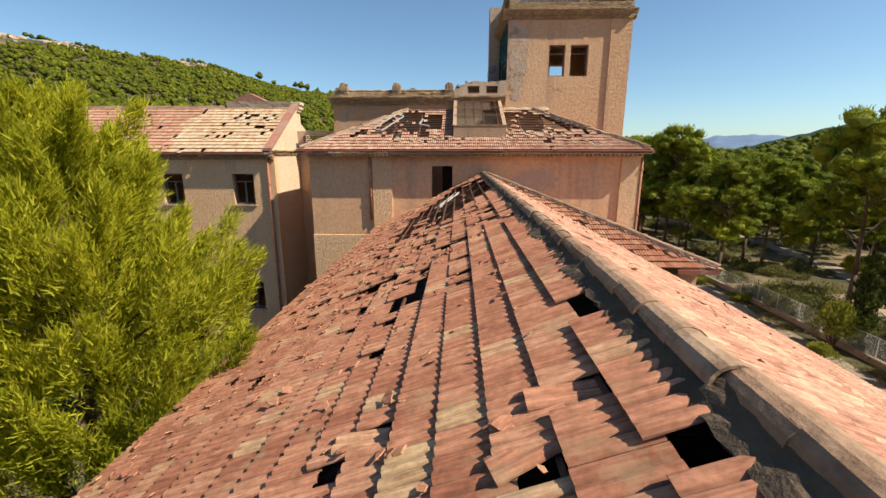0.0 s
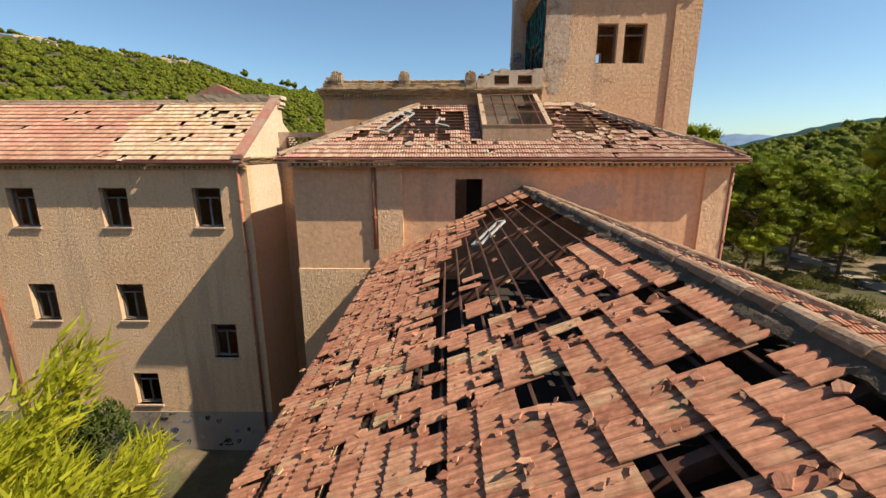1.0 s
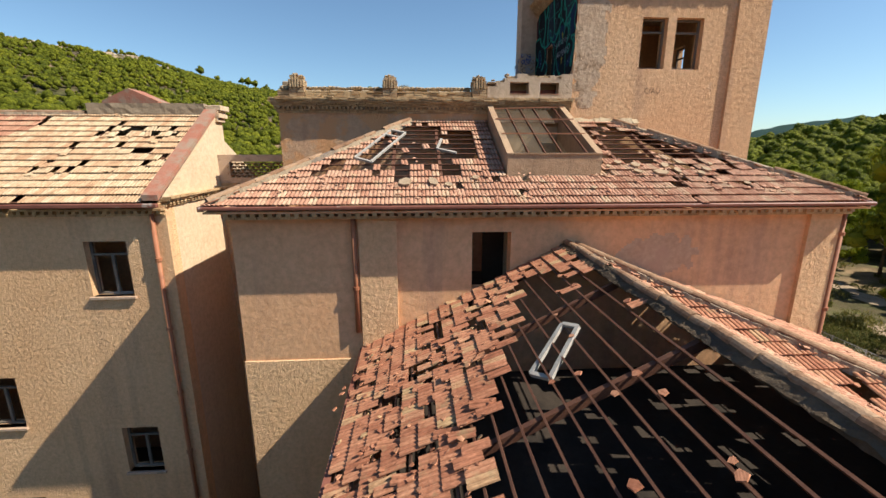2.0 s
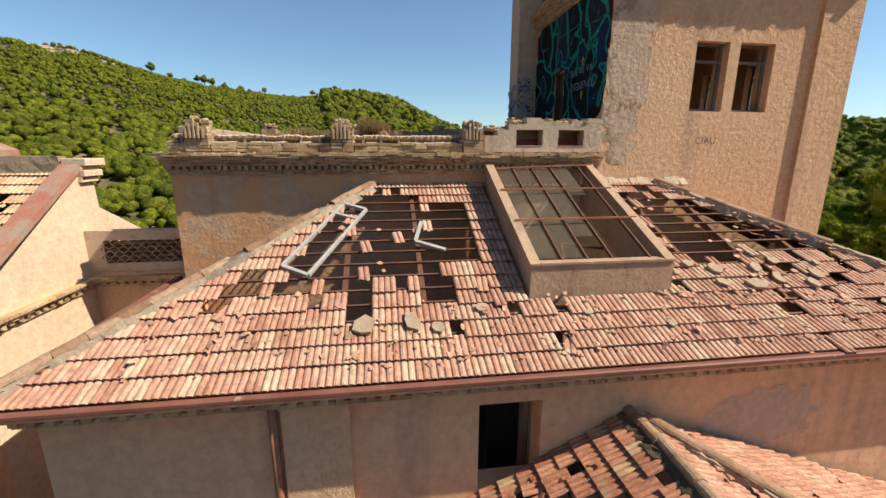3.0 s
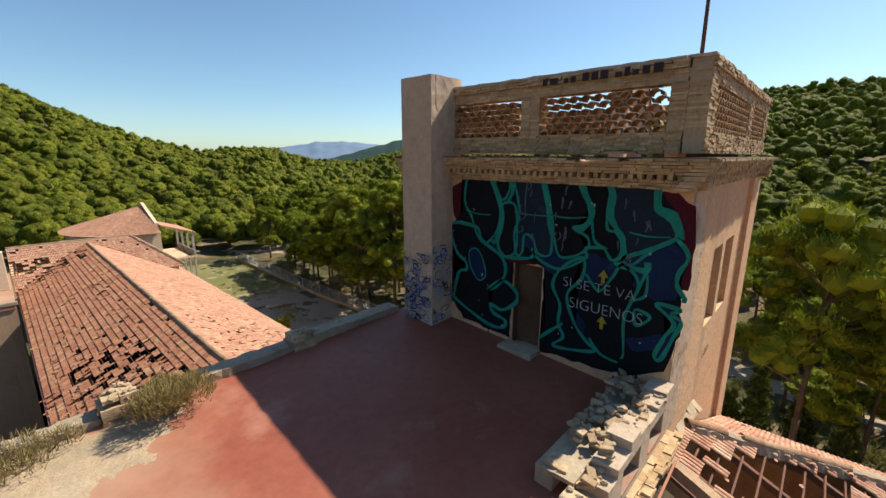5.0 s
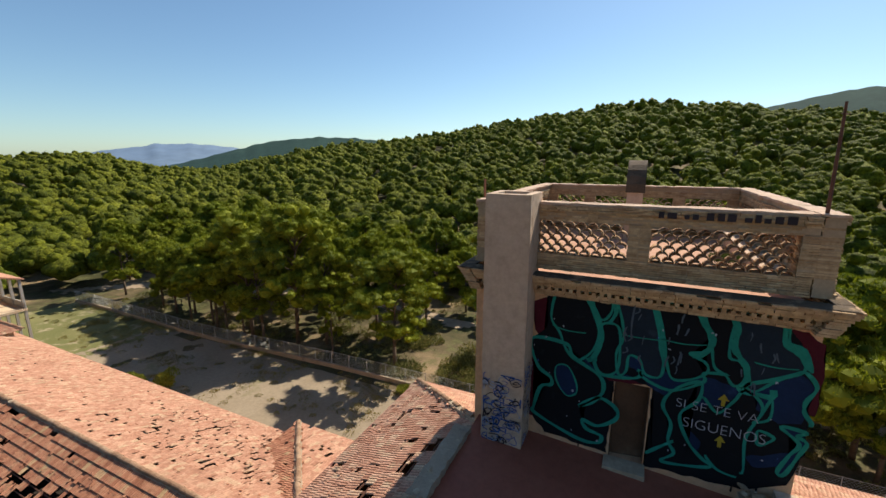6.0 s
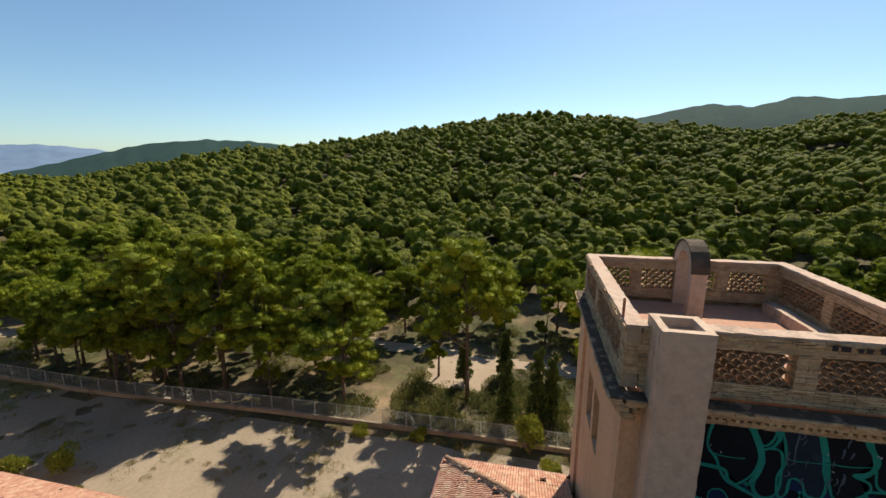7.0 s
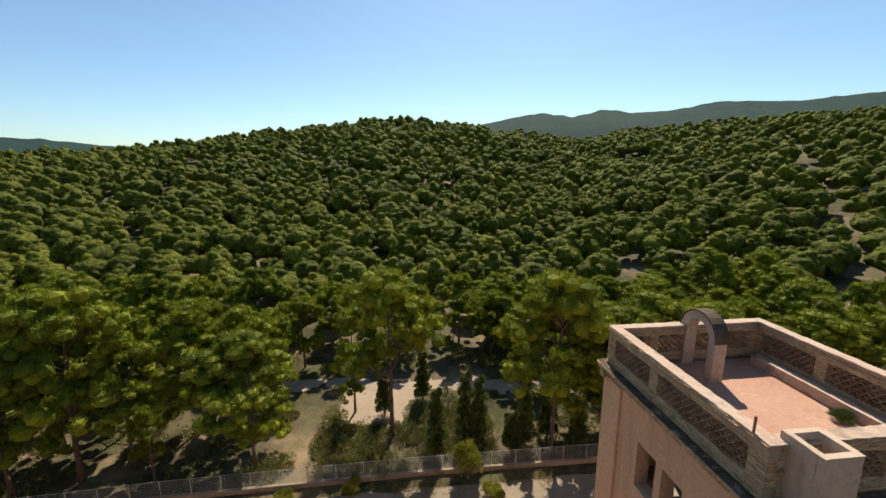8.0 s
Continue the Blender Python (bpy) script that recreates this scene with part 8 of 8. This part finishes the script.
for k in range(26):
    c = (rng.choice((2.4, 2.55, 3.2, 3.3, 4.3, 4.6)) + rng.uniform(-0.15, 0.15), rng.uniform(2.6, 3.75))
    line([c, (c[0] + rng.uniform(-0.04, 0.04), c[1] - 0.08), (c[0] + rng.uniform(-0.05, 0.05), c[1] - rng.uniform(0.12, 0.25))], rng.uniform(0.012, 0.035), M_PALEDUST, 0.0208 + 0.0001 * k)
for s0, z0 in ((4.04, 2.16), (4.08, 1.3)):
    bm = bmesh.new()
    for q in ([(s0 - 0.09, z0), (s0 + 0.09, z0), (s0, z0 + 0.13)], [(s0 - 0.03, z0 - 0.12), (s0 + 0.03, z0 - 0.12), (s0 + 0.03, z0), (s0 - 0.03, z0)]):
        bm.faces.new([bm.verts.new(on_west(p, 0.023)) for p in q])
    part("arrow", bm, M_YELLOW, mural, "small yellow sprayed arrow")


def lettering(text, m, size, material, owner=None, bold=0.0, width=1.0):
    cu = bpy.data.curves.new("lettering", "FONT")
    cu.body, cu.size, cu.extrude, cu.offset = text, size, 0.001, bold
    tmp = bpy.data.objects.new("lettering", cu)
    me = bpy.data.meshes.new_from_object(tmp)
    bpy.data.objects.remove(tmp)
    me.name = "lettering"
    me.transform(Matrix.Diagonal((width, 1, 1, 1)))
    ob = mesh_object("lettering", me, material, owner)
    ob.matrix_basis = m
    return ob


WEST_FACE = Matrix(((0, 0, -1), (-1, 0, 0), (0, 1, 0))).to_4x4()
lettering("SI SE TE VA", Matrix.Translation(on_west((3.3, 1.84), 0.024)) @ WEST_FACE, 0.27, M_PALE, mural, -0.006, 1.02)
lettering("SIGUENOS", Matrix.Translation(on_west((3.45, 1.45), 0.024)) @ WEST_FACE, 0.30, M_PALE, mural, -0.006, 0.95)
SOUTH_FACE = Matrix(((1, 0, 0), (0, 0, -1), (0, 1, 0))).to_4x4()
tag = thing("wall_tag", "small grey sprayed word on the tower wall", "graffiti", at=(5.36, TY0 - 0.006, 19.68))
lettering("CIAU", SOUTH_FACE, 0.27, M_INK, tag, -0.006, 0.95)
# unreadable words along the west parapet
bars = thing("painted_words", "black painted words along the parapet, not readable", "graffiti", at=(PX0 - 0.075, 0, 0))
rng = random.Random(3)
y = 28.2
while y > 26.3:
    w = rng.uniform(0.07, 0.16)
    bm = bmesh.new()
    h = rng.uniform(0.08, 0.14)
    box(bm, -0.004, 0.004, y - w, y, 25.2, 25.2 + h)
    part("bar", bm, M_INK, bars)
    y -= w + rng.choice((0.04, 0.05, 0.12))


def scribbles(name, label, place, u0, u1, v0, v1, count, mats, seed, width=0.03):
    """Loose sprayed loops on a wall face."""
    rng = random.Random(seed)
    t = thing(name, label, "graffiti")
    for k in range(count):
        cu, cv = rng.uniform(u0, u1), rng.uniform(v0, v1)
        pts, a = [], rng.uniform(0, 6)
        for i in range(rng.randint(4, 7)):
            cu += 0.22 * math.cos(a) * rng.uniform(0.3, 1)
            cv += 0.16 * math.sin(a) * rng.uniform(0.3, 1)
            a += rng.uniform(0.8, 2.2)
            pts.append((min(u1, max(u0, cu)), min(v1, max(v0, cv))))
        stroke(t, "scrawl", pts, mats[k % len(mats)], 0.004 + 0.0007 * k, width * rng.uniform(0.6, 1.5), False, place)
    return t


scribbles("scrawl_tags", "blue and black scrawls low on the chimney", lambda p, o: (2.49 - 0.48 - o, p[0], p[1]), 30.43, 31.25, 20.15, 21.75, 70, (M_BLUE, M_INK, M_BLUE, M_PALE), 4, 0.018)
scribbles("scrawl_tags", "blue and black scrawls low on the chimney", lambda p, o: (p[0], 30.85 - 0.46 - o, p[1]), 2.05, 2.65, 20.15, 21.95, 44, (M_INK, M_PALE, M_BLUE), 5, 0.018)
scribbles("scrawl_tags", "faded grey and blue scrawls along the wall base", lambda p, o: (p[0], WY - 0.03 - o, p[1]), -19.5, -11.0, 2.5, 4.2, 40, (M_INK, M_PALE, M_INK, M_BLUE), 6, 0.06)

# ---- broken render and rubble ----
def scab(name, label, outline, place, material, out, seed, step=0.07):
    """A thin ragged patch where the render has come away or been made good."""
    loop = smooth_loop(outline, 7)
    us, vs = [p.x for p in loop], [p.y for p in loop]
    bm, made = bmesh.new(), {}

    def inside(x, y):
        x, y, c = x + 0.25 * lump(x, y, 0.3, seed), y + 0.25 * lump(x, y, 0.3, seed + 9), False
        for a, b in zip(loop, loop[1:] + loop[:1]):
            if (a.y > y) != (b.y > y) and x < (b.x - a.x) * (y - a.y) / (b.y - a.y) + a.x:
                c = not c
        return c

    def v(i, j):
        if (i, j) not in made:
            x, y = min(us) + i * step, min(vs) + j * step
            made[i, j] = bm.verts.new(place((x + 0.03 * lump(x, y, 0.1, 3), y + 0.03 * lump(x, y, 0.1, 4)), out + 0.01 * (0.5 + 0.5 * lump(x, y, 0.15, 5))))
        return made[i, j]

    for i in range(int((max(us) - min(us)) / step) + 1):
        for j in range(int((max(vs) - min(vs)) / step) + 1):
            if inside(min(us) + (i + 0.5) * step, min(vs) + (j + 0.5) * step):
                bm.faces.new((v(i, j), v(i + 1, j), v(i + 1, j + 1), v(i, j + 1)))
    return tagged(part(name, bm, material), label, "wall patch", "worn wall patches", "structure")


M_SCAB = surface("exposed_grey_render", (0.54, 0.39, 0.27), (0.63, 0.48, 0.35), (0.27, 0.185, 0.12), 1.6, 10, 0.05, 0.95, 0.0, (0.55, 0.61), 2.2)
M_FADED = surface("bleached_render", (0.58, 0.39, 0.26), (0.62, 0.45, 0.31), (0.5, 0.34, 0.24), 1.0, 8, 0.01, 0.95, 0.0, (0.5, 0.62), 1.2)
south = lambda y: (lambda p, o: (p[0], y - o, p[1]))
scab("plaster_patch", "grey exposed render down the tower corner", [(2.78, 23.3), (3.2, 23.35), (3.7, 23.1), (3.9, 22.4), (3.72, 21.6), (3.85, 20.8), (3.6, 19.9), (3.3, 19.2), (2.9, 19.5), (2.76, 21.0)], south(TY0), M_SCAB, 0.005, 1)
scab("plaster_patch", "pale bleached patch on the pink wall", [(2.6, 14.9), (3.6, 15.5), (4.6, 15.3), (5.0, 14.9), (4.4, 14.5), (3.3, 14.2)], south(BY0), M_FADED, 0.004, 2)

# pale grit and a strip on the terrace
def grit(name, outline, material, label, step=0.05):
    """A thin uneven heap of grit that thins out to nothing round an outline."""
    loop = [(p.x, p.y) for p in smooth_loop(outline, 6)]
    A, B = np.array(loop), np.array(loop[1:] + loop[:1])
    x0, y0 = A.min(axis=0) - 0.3
    nx, ny = (int(q) for q in (A.max(axis=0) + 0.3 - (x0, y0)) / step)
    P = np.stack(np.meshgrid(x0 + np.arange(nx) * step, y0 + np.arange(ny) * step, indexing="ij"), -1).reshape(-1, 2)
    away, inside = np.full(len(P), 9.0), np.zeros(len(P), bool)
    for a, b in zip(A, B):
        t = np.clip(((P - a) @ (b - a)) / ((b - a) @ (b - a) + 1e-9), 0, 1)
        away = np.minimum(away, np.linalg.norm(P - a - t[:, None] * (b - a), axis=1))
        if a[1] != b[1]:
            inside ^= ((a[1] > P[:, 1]) != (b[1] > P[:, 1])) & (P[:, 0] < (b[0] - a[0]) * (P[:, 1] - a[1]) / (b[1] - a[1]) + a[0])
    depth = np.where(inside, away, -away)
    z = [terrace_z(x, y) + min(0.012, 0.03 * d) + 0.012 * lump(x, y, 0.35, 33) + 0.006 * lump(x, y, 0.09, 34) for (x, y), d in zip(P, depth)]
    verts = [(x, y, h) for (x, y), h in zip(P, z)]
    quads = [(i * ny + j, (i + 1) * ny + j, (i + 1) * ny + j + 1, i * ny + j + 1) for i in range(nx - 1) for j in range(ny - 1) if max(depth[i * ny + j], depth[(i + 1) * ny + j + 1]) > -0.55]
    me = bpy.data.meshes.new(name)
    me.from_pydata(verts, [], quads)
    return tagged(mesh_object(name, me, material), label, "grit", kind="structure")


grit("grit_bed", [(-7.0, 26.15), (-3.7, 26.15), (-3.35, 26.4), (-3.45, 26.8), (-3.95, 27.25), (-4.35, 27.4), (-4.9, 27.35), (-5.5, 27.7), (-5.9, 28.6), (-5.7, 29.6), (-5.0, 30.15), (-4.1, 30.2), (-3.3, 30.7), (-3.3, 31.3), (-7.0, 31.3)], M_GRAVEL, "pale wind-blown grit over the terrace edge")
bm = bmesh.new()
box(bm, -3.0, -1.2, 26.25, 26.36, 19.6, 20)
for corner in bm.verts:
    if corner.co.z > 19.9:
        corner.co.z = terrace_z(corner.co.x, corner.co.y) + 0.008
tagged(part("painted_strip", bm, M_GRAVEL), "worn pale strip on the terrace floor", "strip")


M_SLAB = surface("broken_mortar_slab", (0.46, 0.345, 0.235), (0.38, 0.28, 0.19), (0.22, 0.17, 0.12), 1.6, 14, 0.03)


def slab(name, label, slope_at, u, v, size, turn, seed, material):
    """A broken slab lying on a roof slope."""
    rng = random.Random(seed)
    bm = bmesh.new()
    n = rng.randint(5, 8)
    ring = [(size * rng.uniform(0.5, 1.15) * math.cos(6.283 * k / n), size * 0.75 * rng.uniform(0.7, 1.1) * math.sin(6.283 * k / n), 0) for k in range(n)]
    prism(bm, ring, (0, 0, min(0.06, size * 0.25)))
    ob = tagged(part(name, bm, material), label, "debris", "rubble on the roofs")
    b = np.stack([slope_at.u, slope_at.v, slope_at.n])
    o = slope_at.at(u, v, 0.075)
    ob.matrix_basis = Matrix([[*b[:, k], o[k]] for k in range(3)] + [[0, 0, 0, 1]]) @ Euler((rng.uniform(-0.1, 0.1), rng.uniform(-0.1, 0.1), turn)).to_matrix().to_4x4()


BLOCK_S = Slope((EV_X0, EV_Y, EV_Z), (1, 0, 0), (0, 1, PITCH))
rng = random.Random(12)
for k, (x, y, s) in enumerate([(-3.1, 21.45, 0.26), (-2.35, 21.5, 0.2), (-1.95, 21.35, 0.14), (-1.2, 21.7, 0.12), (4.1, 21.9, 0.24), (4.45, 22.35, 0.16), (3.6, 22.35, 0.2), (3.5, 22.0, 0.16), (5.0, 22.5, 0.14), (5.3, 21.9, 0.17),
                              (4.7, 22.05, 0.15), (5.6, 22.1, 0.16), (3.1, 22.5, 0.15), (5.9, 22.4, 0.12), (2.75, 22.3, 0.1), (1.9, 21.2, 0.1), (0.6, 21.5, 0.09), (6.3, 21.4, 0.1)]):
    slab("broken_slab", "broken pale masonry slab on the tiles", BLOCK_S, x - EV_X0, (y - EV_Y) * PL, s, rng.uniform(0, 3), 100 + k, M_SLAB)


def cast_frame(name, label, slope_at, corners, lift, width, material, extra=()):
    """A window frame thrown on a roof: four rails between corners (u, v)."""
    t = thing(name, label, "window frame", "thrown window frames")
    pts = [slope_at.at(u, v, lift + h) for u, v, h in corners]
    for a, b in [(0, 1), (1, 2), (2, 3), (3, 0)][:len(corners) - (1 if len(corners) < 4 else 0)]:
        bm = bmesh.new()
        bar(bm, pts[a], pts[b], width, 0.06, slope_at.n)
        part("rail", bm, material, t)
    for a, b in extra:
        bm = bmesh.new()
        bar(bm, slope_at.at(*a, lift), slope_at.at(*b, lift), width, 0.05, slope_at.n)
        part("mullion", bm, material, t)


def bs(x, y, h=0.0):
    return (x - EV_X0, (y - EV_Y) * PL, h)


cast_frame("window_frame", "white-painted wooden window frame thrown on the battens", BLOCK_S, [bs(-4.56, 22.85), bs(-3.6, 24.72), bs(-3.12, 24.48), bs(-4.08, 22.6)], 0.06, 0.062, M_WHITE, [(bs(-3.78, 24.38)[:2], bs(-3.28, 24.15)[:2])])
cast_frame("window_frame", "white-painted broken sash on the battens", BLOCK_S, [bs(-1.58, 23.15), bs(-2.14, 23.42), bs(-1.98, 23.95, 0.06)], 0.05, 0.07, M_WHITE)
SOUTH_W = Slope((W_EAVE, MID_S, W_EAVE_Z), (0, -1, 0), (RIDGE_X - W_EAVE, 0, RIDGE_Z - W_EAVE_Z))
cast_frame("window_frame", "white-painted window frame fallen among the battens", SOUTH_W, [(4.5, 3.75, -0.1), (3.7, 4.68, 0), (4.02, 4.86, 0), (4.85, 3.98, -0.1)], 0.02, 0.08, M_WHITE)
